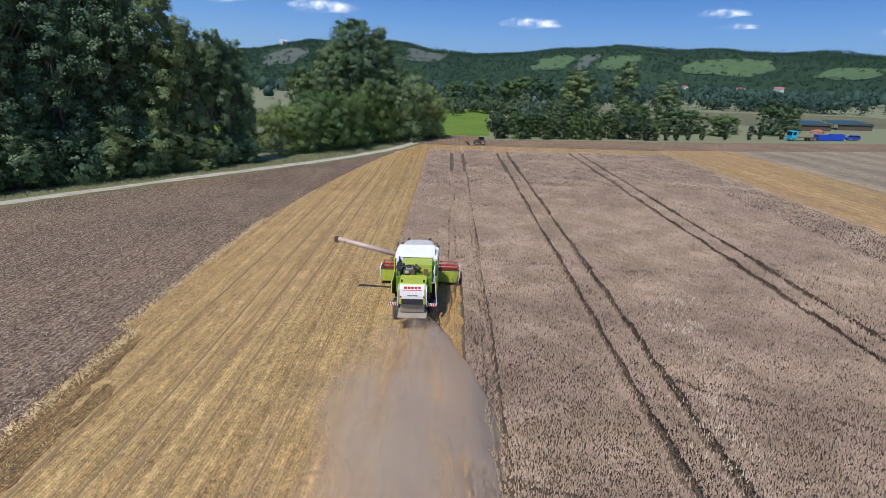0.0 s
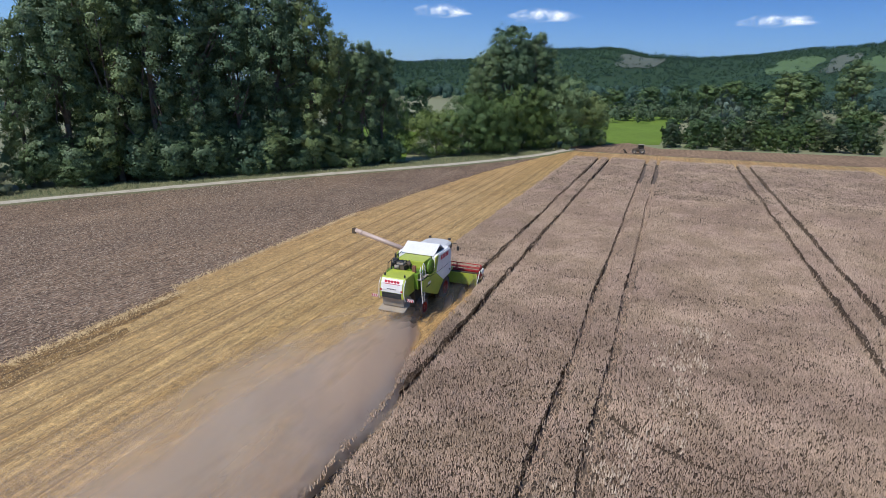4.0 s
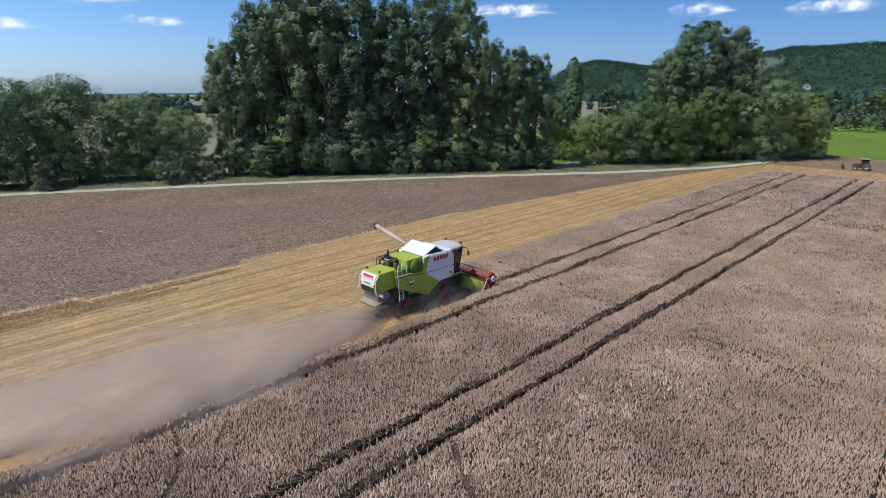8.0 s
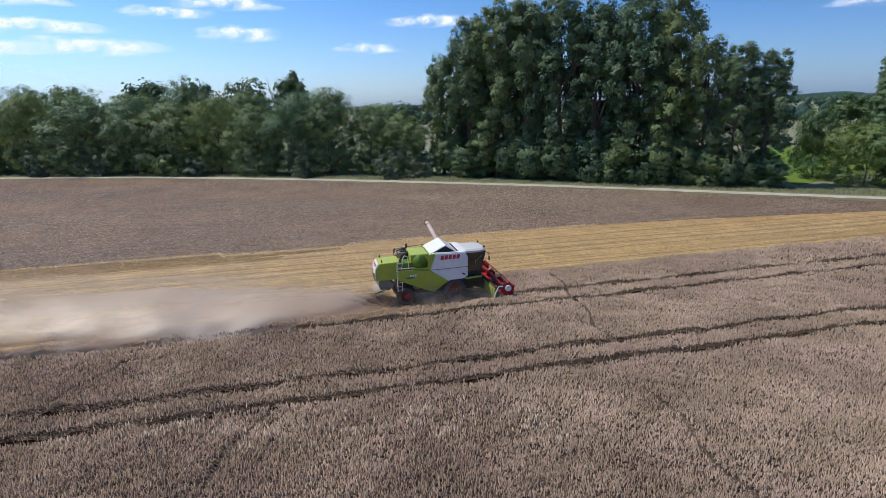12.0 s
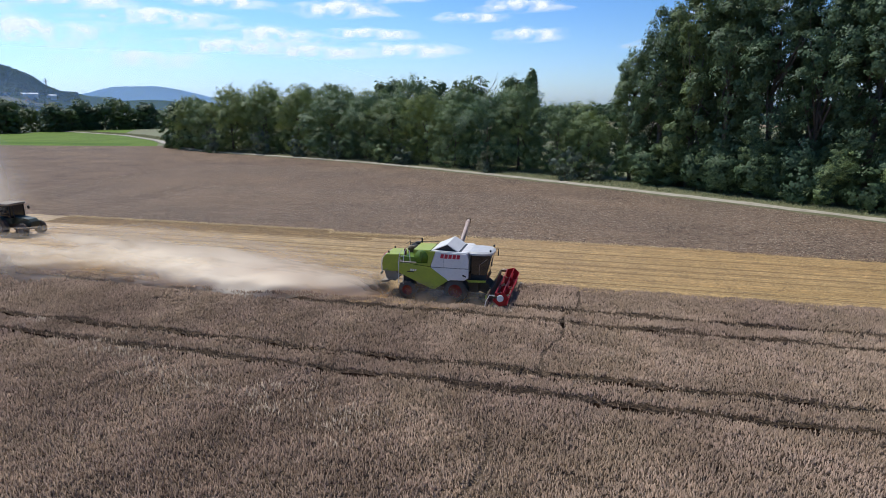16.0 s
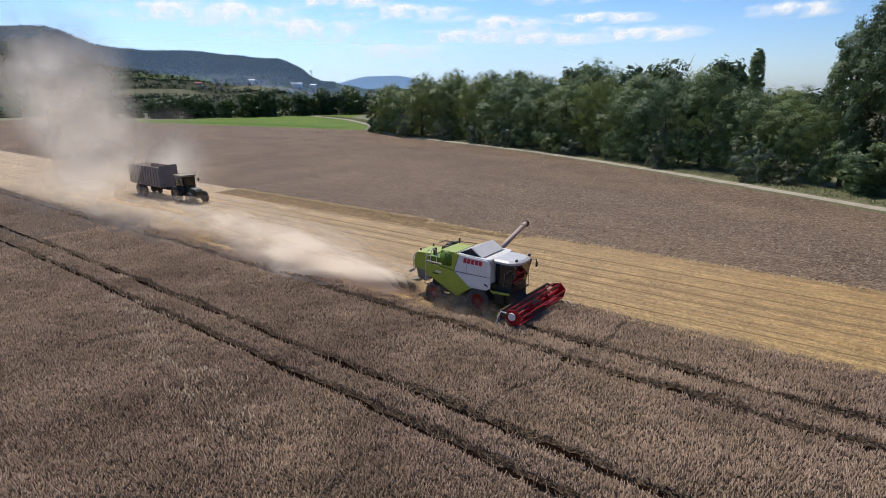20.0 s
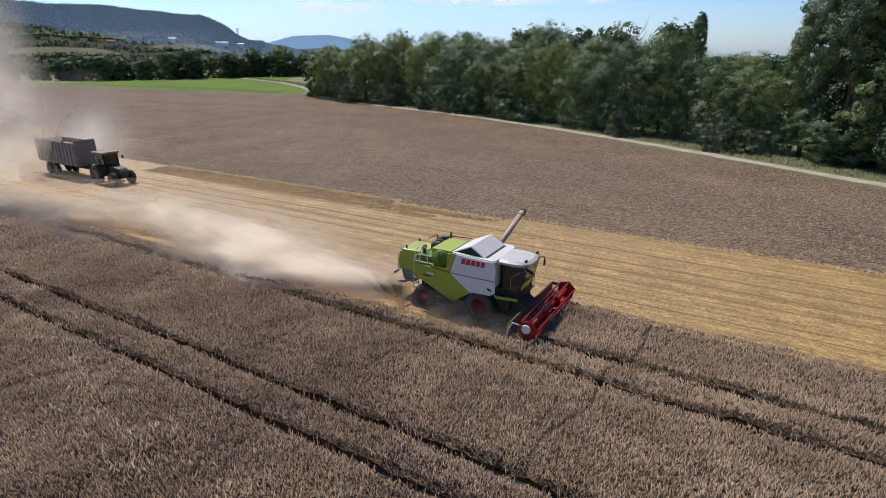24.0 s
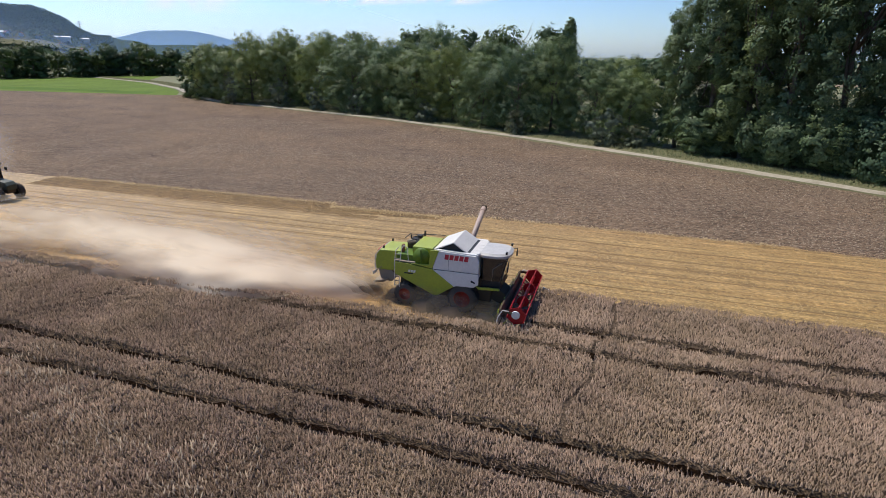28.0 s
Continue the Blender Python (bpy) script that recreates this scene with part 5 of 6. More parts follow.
    for s in S:
        part("side_pane", prism([(1.1, 2.2), (2.25, 2.2), (2.62, 3.72), (1.1, 3.72)], min(s * 0.96, s * 1.0), max(s * 0.96, s * 1.0)), M_GLASS, cab, "dark tinted side pane")
        part("cab_post", rods([(2.24, s * 0.99, 2.15), (2.64, s * 1.0, 3.75)], 0.04), M_BLACK, cab)
        part("door_bar", rods([(1.75, s * 1.04, 2.2), (1.8, s * 1.06, 3.0), (2.35, s * 1.08, 3.45)], 0.022), M_STEEL, cab)
        part("mirror_arm", rods([(2.55, s * 1.05, 3.72), (2.8, s * 1.4, 3.66), (2.8, s * 1.45, 3.3)], 0.025), M_BLACK, cab)
        part("mirror", box(2.74, 2.82, s * 1.5 - 0.10, s * 1.5 + 0.10, 3.1, 3.45, 0.03), M_BLACK, cab, "black wing mirror")
        part("roof_lamp", box(2.5, 2.62, s * 0.85 - 0.1, s * 0.85 + 0.1, 3.98, 4.12, 0.02), M_BLACK, cab)
    part("windscreen", prism([(2.22, 2.15), (2.3, 2.15), (2.68, 3.72), (2.6, 3.72)], -0.95, 0.95), M_GLASS, cab, "curved dark windscreen")
    bm = bmesh.new()
    top, low = [], []
    outline = [(0.98, -1.15), (1.6, -1.2), (2.15, -1.16), (2.5, -1.0), (2.72, -0.68), (2.8, 0), (2.72, 0.68), (2.5, 1.0), (2.15, 1.16), (1.6, 1.2), (0.98, 1.15)]
    rings = [[bm.verts.new((x if k < 2 else 0.98 + (x - 0.98) * 0.9, y * (1 if k < 2 else 0.86), z)) for x, y in outline] for k, z in enumerate((3.72, 3.86, 3.97))]
    for a, b in zip(rings, rings[1:]):
        for i in range(len(outline)):
            j = (i + 1) % len(outline)
            bm.faces.new((a[i], a[j], b[j], b[i]))
    bm.faces.new(rings[0][::-1])
    bm.faces.new(rings[2])
    part("cab_roof", bm, M_CABROOF, cab, "dusty white rounded cab roof")
    part("cab_platform", box(0.9, 2.3, -1.2, 1.45, 1.68, 1.76, 0.03), M_DARK, c)
    part("platform_edge", prism([(0.75, 1.84), (1.1, 1.8), (2.3, 1.86), (2.3, 1.72), (1.0, 1.62)], -1.3, -1.2, 0.02), M_GREEN, c, "narrow lime green sill below the cab")
    part("platform_rail", rods([(1.1, 1.5, 1.8), (1.1, 1.5, 2.8), (2.2, 1.5, 2.8), (2.2, 1.5, 1.8)], 0.022), M_STEEL, c)
    part("cab_ladder", box(1.5, 2.0, 1.5, 1.58, 0.5, 1.75, 0.02), M_STEEL, c)
    # ladder at the tail and rails
    lad = part("rear_ladder", rods([(-4.1, -1.62, 1.25), (-4.1, -1.5, 2.9), (-4.0, -1.4, 3.75), (-3.85, -1.4, 4.0), (-3.6, -1.4, 3.85), (-3.55, -1.42, 3.0)], 0.028), M_WHITE, c, "pale steel ladder with handrails")
    part("ladder_stile", rods([(-4.46, -1.62, 1.25), (-4.46, -1.5, 2.9), (-4.4, -1.4, 3.6), (-4.2, -1.35, 3.85)], 0.028), M_WHITE, lad)
    for k in range(8):
        z = 1.35 + 0.29 * k
        part("rung", box(-4.46, -4.1, -1.66 + 0.022 * k, -1.56 + 0.022 * k, z - 0.02, z + 0.02), M_STEEL, lad)
    part("service_platform", box(-4.45, -3.1, -1.5, -1.2, 2.93, 2.98), M_STEEL, c)
    # lettering on the near flank and the far one
    for s in S:
        y = s * 1.602
        d = 0.012 if s < 0 else -0.012
        for k in range(5):
            part("letter_bar", prism([(-1.12 + 0.31 * k, 3.48), (-1.12 + 0.31 * k + 0.24, 3.47), (-1.06 + 0.31 * k + 0.24, 3.79), (-1.06 + 0.31 * k, 3.80)], min(y, y - d), max(y, y - d)), M_LEG, c, "red lettering bar")
        for k in range(3):
            part("letter_bar", prism([(-3.5 + 0.17 * k, 2.34), (-3.37 + 0.17 * k, 2.34), (-3.34 + 0.17 * k, 2.50), (-3.47 + 0.17 * k, 2.50)], min(y, y - d), max(y, y - d)), M_GREY, c, "grey number bar")
        part("letter_bar", prism([(-3.78, 2.22), (-3.2, 2.22), (-3.18, 2.30), (-3.76, 2.30)], min(y, y - d), max(y, y - d)), M_BLACK, c, "black lettering bar")
        part("letter_bar", prism([(0.55, 2.2), (0.85, 2.1), (0.85, 2.2), (0.6, 2.32)], min(y, y - d), max(y, y - d)), M_BLACK, c, "black emblem bar")
        part("panel_seam", prism([(-1.85, 2.722), (1.04, 2.75), (1.04, 2.77), (-1.85, 2.745)], min(y, y - d * 0.4), max(y, y - d * 0.4)), M_BLACK, c)
        part("panel_seam", prism([(-0.86, 2.78), (-0.85, 2.78), (-0.85, 3.8), (-0.86, 3.8)], min(y, y - d * 0.4), max(y, y - d * 0.4)), M_BLACK, c)
    # unloading auger, swung out
    au = part("unloading_auger", rod((-0.30, 1.3, 3.55), (-0.58, 5.95, 4.82), 0.19, 0.17, 16), M_PIPE, c, "pale unloading auger tube, swung out", True)
    part("auger_elbow", lathe([(0.26, -0.35), (0.28, 0.0), (0.2, 0.3)], (-0.38, 1.45, 3.4), "Z", 16), M_GREEN, au)
    part("auger_spout", prism([(-0.76, 4.56), (-0.44, 4.56), (-0.40, 4.98), (-0.74, 5.02)], 5.92, 6.22, 0.04), M_DARK, au, "brown rubber spout")
    part("auger_rib", rod((-0.55, 5.4, 4.67), (-0.56, 5.52, 4.70), 0.21, 0.21, 16), M_PIPE, au)
    # feeder house and cutting header
    part("feeder_house", prism([(1.2, 1.75), (1.3, 1.0), (2.7, 0.45), (2.75, 1.15), (2.0, 1.7)], -0.72, 0.72, 0.04), M_DARK, c, "dark feeder house")
    hd = part("cutter_bar", box(2.72, 2.8, -3.42, 3.32, 0.3, 1.34, 0.02), M_TABLE, c, "dusty brown header back wall")
    part("header_beam", box(2.68, 2.8, -3.42, 3.32, 1.34, 1.42, 0.02), M_DARK, hd)
    for y0, y1 in ((-3.42, -0.75), (0.75, 3.32)):
        part("rear_sheet", box(2.64, 2.7, y0, y1, 0.35, 1.3, 0.01), M_GREEN, hd, "lime green header rear sheet")
        for k in range(3):
            part("rear_rib", box(2.58, 2.64, y0 + 0.3 + 0.95 * k, y0 + 0.38 + 0.95 * k, 0.35, 1.3), M_GREEN, hd)
    part("header_trough", prism([(2.78, 0.55), (3.0, 0.28), (3.6, 0.2), (4.25, 0.24), (4.25, 0.19), (3.0, 0.2), (2.74, 0.4)], -3.42, 3.32), M_TABLE, hd)
    part("intake_auger", rod((3.15, -3.35, 0.62), (3.15, 3.25, 0.62), 0.2, 0.2, 14), M_TABLE, hd, smooth=True)
    for s, sgn in ((-3.3, 1), (3.2, -1)):
        bm = bmesh.new()
        for k in range(90):
            a, t = k * 0.42, k / 90 * 2.7
            b = (k + 1) * 0.42
            y0, y1 = s + sgn * t, s + sgn * (t + 0.03)
            q = [(3.15 + r * math.cos(w), y, 0.62 + r * math.sin(w)) for r, w, y in ((0.2, a, y0), (0.31, a, y0), (0.31, b, y1), (0.2, b, y1))]
            bm.faces.new([bm.verts.new(p) for p in q])
        part("auger_flight", bm, M_STEEL, hd)
    for k in range(44):
        y = -3.35 + 0.152 * k
        part("knife_finger", prism([(4.22, 0.2), (4.4, 0.22), (4.22, 0.26)], y - 0.02, y + 0.02), M_STEEL, hd)
    for s, y in ((-1, -3.45), (1, 3.35)):
        part("header_end_plate", prism([(2.6, 0.2), (2.62, 1.2), (2.9, 0.95), (3.5, 0.6), (4.3, 0.32), (4.6, 0.15)], y - 0.04, y + 0.04, 0.01), M_STEEL, hd, "dusty grey end plate")
        for k in range(4):
            part("drive_link", rods([(2.75 + 0.25 * k, y + s * 0.06, 0.5 + 0.1 * (k % 2)), (2.95 + 0.25 * k, y + s * 0.1, 1.05 - 0.18 * k)], 0.03), M_GREEN if k % 2 else M_BLACK, hd)
        part("crop_divider", prism([(4.3, 0.2), (4.4, 0.5), (5.3, 0.1), (5.35, 0.05)], y - 0.05, y + 0.05, 0.015), M_WHITE, hd, "white crop divider")
        part("reel_arm", prism([(2.75, 1.3), (2.75, 1.45), (3.75, 1.4), (3.9, 1.32), (3.75, 1.24)], y + s * 0.02 - 0.04, y + s * 0.02 + 0.04, 0.01), M_DARK, hd)
        part("end_shield", lathe([(0.05, -0.05), (0.24, -0.04), (0.25, 0.04), (0.05, 0.06)], (3.72, y + s * 0.12, 1.30), "Y", 18), M_WHITE, hd, "white drive cover")
        part("drive_hoses", rods([(2.6, y, 0.5), (2.7, y + s * 0.1, 1.0), (2.95, y + s * 0.12, 1.5), (3.3, y + s * 0.08, 1.45)], 0.035), M_WHITE, hd)
    reel = part("reel", rod((3.74, -3.38, 1.30), (3.74, 3.28, 1.30), 0.11, 0.11, 14), M_RED, c, "red pick-up reel", True)
    R = 0.57
    for y in (-3.36, -1.15, 1.05, 3.26):
        pts = [(3.74 + R * math.cos(a + 0.26), 1.30 + R * math.sin(a + 0.26)) for a in np.linspace(0, math.tau, 7)[:-1]]
        if abs(y) > 3:
            part("end_disc", prism(pts, y - 0.02, y + 0.02), M_RED, reel, "red hexagonal reel end plate")
        else:
            for k in range(6):
                a = k * math.tau / 6 + 0.26
                part("spoke", rod((3.74, y, 1.30), (3.74 + R * math.cos(a), y, 1.30 + R * math.sin(a)), 0.03, 0.03, 6), M_RED, reel)
            part("spoke_ring", lathe([(0.30, -0.02), (0.36, -0.02), (0.36, 0.02), (0.30, 0.02)], (3.74, y, 1.30), "Y", 18), M_RED, reel)
    for k in range(6):
        a = k * math.tau / 6 + 0.26
        x, z = 3.74 + R * math.cos(a), 1.30 + R * math.sin(a)
        bt = part("reel_bat", rod((x, -3.36, z), (x, 3.26, z), 0.035, 0.035, 8), M_RED, reel)
        tw = math.tau / 6
        x2, z2 = 3.74 + R * math.cos(a + tw), 1.30 + R * math.sin(a + tw)
        if k == 4:
            for y0, y1 in ((-3.34, -1.2), (1.1, 3.24)):
                nx, nz = math.cos(a + tw / 2) * -0.02, math.sin(a + tw / 2) * -0.02
                part("reel_shield", prism([(x, z), (x2, z2), (x2 + nx, z2 + nz), (x + nx, z + nz)], y0, y1), M_RED, reel, "red sheet between the reel bats")
        bm = bmesh.new()
        for j in range(42):
            y = -3.28 + 0.157 * j
            rod((x, y, z), (x - 0.06, y, z - 0.24), 0.009, 0.006, 4, bm)
        tagged(part("tines", bm, M_STEEL, bt), kind="stuff")
    for q in (hd, reel):
        q.scale.y = 0.94
    reel.location.z = -0.13
    return c


harvester = combine()


# ---------------------------------------------------------------- tractor and trailer
def tractor(name, label, at, rz, paint, size=1.0, cab_paint=None):
    t = thing(name, label, "tractor", at, rz)
    part("bonnet", prism([(0.3, 1.0), (0.3, 1.75), (1.9, 1.55), (2.15, 1.3), (2.15, 0.9)], -0.42, 0.42, 0.05), paint, t)
    part("frame", box(-1.6, 2.0, -0.35, 0.35, 0.6, 1.05, 0.04), M_DARK, t)
    cb = part("cab", box(-1.25, 0.35, -0.75, 0.75, 1.1, 1.6, 0.05), paint, t)
    part("roof", box(-1.35, 0.45, -0.85, 0.85, 2.75, 2.95, 0.07), cab_paint or M_WHITE, cb, "pale cab roof")
    for x, y in ((-1.2, -0.7), (-1.2, 0.7), (0.3, -0.7), (0.3, 0.7)):
        part("post", rod((x, y, 1.6), (x * 0.97, y, 2.76), 0.05, 0.05, 6), M_BLACK, cb)
    part("windscreen", box(0.26, 0.29, -0.68, 0.68, 1.6, 2.74), M_GLASS, cb)
    part("rear_pane", box(-1.2, -1.17, -0.68, 0.68, 1.6, 2.74), M_GLASS, cb)
    for y in (-0.7, 0.7):
        part("side_pane", box(-1.15, 0.25, y - 0.015, y + 0.015, 1.6, 2.74), M_GLASS, cb)
        part("mudguard", prism([(-1.6, 1.25), (-1.2, 1.68), (-0.4, 1.68), (-0.1, 1.2), (-0.2, 1.2), (-0.5, 1.58), (-1.15, 1.58), (-1.5, 1.2)], *sorted((y, y * 1.6))), paint, t)
        wheel("rear_wheel", t, -0.8, y * 1.32, 0.85, 0.5, M_STEEL, 16)
        wheel("front_wheel", t, 1.55, y * 1.25, 0.6, 0.4, M_STEEL, 14)
        part("mirror", box(0.3, 0.4, y * 1.6 - 0.08, y * 1.6 + 0.08, 2.2, 2.5, 0.02), M_BLACK, cb)
    part("exhaust", rod((0.5, -0.5, 1.6), (0.5, -0.5, 2.7), 0.05, 0.05, 8), M_BLACK, t)
    t.scale = size if isinstance(size, tuple) else (size,) * 3
    return t


tractor("tractor", "dark dusty tractor drawing a grain trailer over the stubble", (-56.0, 9.0, 0.05), 0, M_TRACTOR, (1.35, 1.25, 1.28), M_STEEL)


def trailer(at, rz):
    t = thing("grain_trailer", "tall dusty grey grain trailer behind the tractor on the stubble", "trailer", at, rz)
    part("floor", box(-4.2, 3.4, -1.2, 1.2, 1.15, 1.3, 0.02), M_TRAILER, t)
    for s in (-1, 1):
        wall = part("side_wall", box(-4.2, 3.4, s * 1.2 - 0.03, s * 1.2 + 0.03, 1.3, 3.1, 0.01), M_TRAILER, t)
        for k in range(12):
            part("rib", box(-4.1 + 0.66 * k, -4.0 + 0.66 * k, s * 1.26 - 0.05, s * 1.26 + 0.05, 1.25, 3.12), M_TRAILER, wall)
        part("top_rail", box(-4.25, 3.45, s * 1.2 - 0.07, s * 1.2 + 0.07, 3.08, 3.2, 0.02), M_TRAILER, wall)
    part("front_wall", box(3.36, 3.42, -1.2, 1.2, 1.3, 3.4, 0.01), M_TRAILER, t)
    part("tailgate", box(-4.26, -4.2, -1.2, 1.2, 1.25, 3.1, 0.01), M_TRAILER, t)
    part("grain_load", prism([(-4.1, 2.5), (-2, 2.8), (0, 2.75), (3.3, 2.6), (3.3, 1.4), (-4.1, 1.4)], -1.15, 1.15), M_STRAW, t)
    part("chassis", box(-3.8, 4.6, -0.35, 0.35, 0.85, 1.15, 0.02), M_DARK, t)
    part("drawbar", rods([(4.4, 0, 0.95), (5.6, 0, 0.75)], 0.08, 8), M_DARK, t)
    for x in (-2.6, -1.2):
        for s in (-1, 1):
            wheel("trailer_wheel", t, x, s * 1.0, 0.55, 0.4, M_STEEL, 12)
    return t


trailer((-65.2, 9.0, 0.05), 0).scale = (1.25, 1.08, 1.42)
tractor("tractor", "small dark tractor harrowing the brown strip behind the field", (104, -10, 0.02), 100, M_DARK, 0.75, M_STEEL)
hr = thing("harrow", "wide dark harrow behind the far tractor", "harrow", (104.6, -6.6, 0.02), 100)
part("beam", box(-0.2, 0.2, -1.9, 1.9, 0.5, 0.7, 0.03), M_DARK, hr)
for k in range(9):
    part("tine", rods([(0.1, -1.8 + 0.45 * k, 0.55), (-0.4, -1.8 + 0.45 * k, 0.3), (-0.25, -1.8 + 0.45 * k, 0.0)], 0.04), M_DARK, hr)


# ---------------------------------------------------------------- lorry, skips, van and sheds behind the field
def lorry(at, rz):
    t = thing("lorry", "cyan flatbed lorry parked behind the field", "lorry", at, rz)
    cb = part("cab", prism([(2.9, 0.8), (5.0, 0.8), (5.1, 1.7), (4.85, 3.0), (3.0, 3.1)], -1.2, 1.2, 0.08), M_CYAN, t, "cyan cab")
    part("windscreen", prism([(5.09, 1.75), (5.12, 1.75), (4.88, 2.85), (4.84, 2.85)], -1.05, 1.05), M_GLASS, cb)
    for s in (-1, 1):
        part("side_pane", prism([(3.6, 1.8), (4.8, 1.8), (4.65, 2.8), (3.6, 2.8)], s * 1.21 - 0.01, s * 1.21 + 0.01), M_GLASS, cb)
    part("bumper", box(4.9, 5.2, -1.2, 1.2, 0.45, 0.85, 0.04), M_CYAN, cb)
    part("bed", box(-4.4, 2.8, -1.1, 1.1, 0.95, 1.15, 0.02), M_DARK, t)
    for x in (4.0, -2.2, -3.4):
        for s in (-1, 1):
            wheel("lorry_wheel", t, x, s * 1.05, 0.5, 0.32, M_STEEL, 12)
    return t


lorry((139, -114.5, 0.0), 100)


def skip(at, rz, size):
    t = thing("skip", "blue open steel container on the ground", "container", at, rz, group="containers")
    w, d, h = size
    for s in (-1, 1):
        part("side_wall", prism([(-w, 0.15), (w, 0.15), (w + 0.25, h), (-w - 0.25, h)], s * d - 0.04, s * d + 0.04), M_BLUE, t)
    for s in (-1, 1):
        part("end_wall", prism([(s * w, 0.15), (s * (w + 0.25), h), (s * (w + 0.3), h), (s * (w + 0.05), 0.15)], -d, d), M_BLUE, t)
    part("bottom", box(-w, w, -d, d, 0.1, 0.2), M_BLUE, t)
    for k in range(6):
        part("rib", box(-w + (2 * w) * k / 5 - 0.06, -w + (2 * w) * k / 5 + 0.06, -d - 0.1, -d - 0.04, 0.15, h), M_BLUE, t)
    part("notice", box(-0.4, 0.4, -d - 0.12, -d - 0.1, h * 0.4, h * 0.8), M_WHITE, t, "white notice")
    return t


skip((141.5, -122.5, 0), 90, (2.1, 1.1, 1.8))
skip((142.5, -127.5, 0), 84, (1.7, 1.1, 2.0))
van = thing("car", "dark blue car parked beside the containers", "car", (145, -134.5, 0), 95)
bd = part("body", prism([(-2.1, 0.35), (2.1, 0.35), (2.15, 0.85), (1.1, 1.0), (0.5, 1.6), (-1.7, 1.65), (-2.1, 1.0)], -0.85, 0.85, 0.08), M_BLUE, van)
part("windscreen", prism([(1.1, 1.02), (1.13, 1.02), (0.55, 1.56), (0.5, 1.56)], -0.75, 0.75), M_GLASS, bd)
for s in (-1, 1):
    part("side_panes", prism([(0.85, 1.02), (0.4, 1.52), (-1.6, 1.54), (-1.85, 1.05)], s * 0.86 - 0.006, s * 0.86 + 0.006), M_GLASS, bd)
    for x in (-1.35, 1.35):
        wheel("wheel", van, x, s * 0.75, 0.34, 0.22, M_STEEL, 10)


def shed(name, at, rz, w, d, h, roof, label):
    t = thing(name, label, "shed", at, rz)
    part("back_wall", box(-w, w, d - 0.1, d, 0, h), M_DARK, t)
    for x in np.linspace(-w + 0.2, w - 0.2, 7):
        part("post", rod((x, -d, 0), (x, -d, h), 0.12, 0.12, 6), M_BARK, t)
    part("roof", prism([(0, 0), (2 * w + 0.8, 0), (2 * w + 0.8, 0.15), (0, 0.15)], -d - 0.5, d + 0.4), roof, t, "blue sheet roof").matrix_local = pose(-w - 0.4, 0, h, -6)
    part("end_wall", box(-w, -w + 0.1, -d, d, 0, h), M_DARK, t)
    return t


shed("open_shed", (186, -142, 0), 90, 9, 5, 2.6, M_ROOFBLUE, "long low open shed with a blue sheet roof")
shed("open_shed", (194, -166, 0), 90, 7, 5, 2.6, M_ROOFBLUE, "low open shed with a blue sheet roof")
hp = thing("straw_heap", "reddish heap beside the shed", "heap", (172, -140, 0))
bm = bmesh.new()
bmesh.ops.create_icosphere(bm, subdivisions=3, radius=1)
for v in bm.verts:
    v.co = Vector((v.co.x * 2, v.co.y * 2.5, max(0, v.co.z) * 1.2)) * (1 + 0.25 * noise.noise(v.co * 2.5))
part("heap", bm, M_TILE, hp)


def house(x, y, z, w, d, h, rz, roof, wall, label):
    t = thing("house", label, "house", (x, y, z), rz, group="distant houses")
    part("walls", prism([(-w, -2), (w, -2), (w, h), (0, h + w * 0.7), (-w, h)], -d, d), wall, t)
    for s in (-1, 1):
        part("roof_side", prism([(0, h + w * 0.74), (s * (w + 0.4), h - 0.25), (s * (w + 0.4), h + 0.05), (0, h + w * 0.74 + 0.3)], -d - 0.4, d + 0.4), roof, t)
    for k in range(3):
        for s in (-1, 1):
            part("window", box(s * w - 0.03, s * w + 0.03, -d * 0.6 + k * d * 0.6 - 0.5, -d * 0.6 + k * d * 0.6 + 0.5, 1.0, 2.3), M_GLASS, t)
    part("chimney", box(0.5, 1.0, -0.4, 0.2, h + 0.6 * w, h + w * 0.9 + 0.8), M_TILE, t)
    return t


HR = np.random.default_rng(5)
for a, k in ((-23.2, 0.16), (-25, 0.18), (-28, 0.16), (-31, 0.18), (12, 0.22), (35.5, 0.2), (36.5, 0.24)):
    p = on_hill(a, k)
    house(p[0], p[1], p[2] + 1, 2.6 + HR.random(), 4 + HR.random() * 2, 3.2, HR.random() * 180, M_TILE if HR.random() < 0.9 else M_WALL, M_WALL, "small pale house with a pitched roof on the slope")
p = on_hill(16.6, 0.98)
house(p[0], p[1], p[2] + 4, 5, 9, 6, 70, M_WALL, M_WALL, "pale building on the hill's ridge")
for k in range(10):
    a = 141.5 + k * 1.15 + HR.normal(0, 0.5)
    p = on_hill(a, 0.33 + 0.08 * HR.random())
    house(p[0], p[1], p[2] + 0.8, 1.9 + 0.6 * HR.random(), 3.0 + HR.random() * 1.5, 2.2, HR.random() * 180, M_TILE, M_WALL, "house with a red tiled roof in the far village")
for a, k, w in ((142.3, 0.43, 11), (140.6, 0.52, 9), (146.5, 0.40, 4)):
    p = on_hill(a, k)
    t = thing("warehouse", "long white flat-roofed warehouse far away", "building", (p[0], p[1], p[2]), a + 90)
    part("walls", box(-w, w, -8, 8, -3, 3.6), M_TIN, t)
    part("roof", prism([(-8.6, 3.6), (8.6, 3.6), (8.6, 3.9), (0, 5.4), (-8.6, 3.9)], -w - 0.5, w + 0.5, 0), M_TIN, t).matrix_local = pose(0, 0, 0, 0, 0, 90)
    part("gate", box(-2, 2, -8.06, -7.98, 0, 3), M_GREY, t)


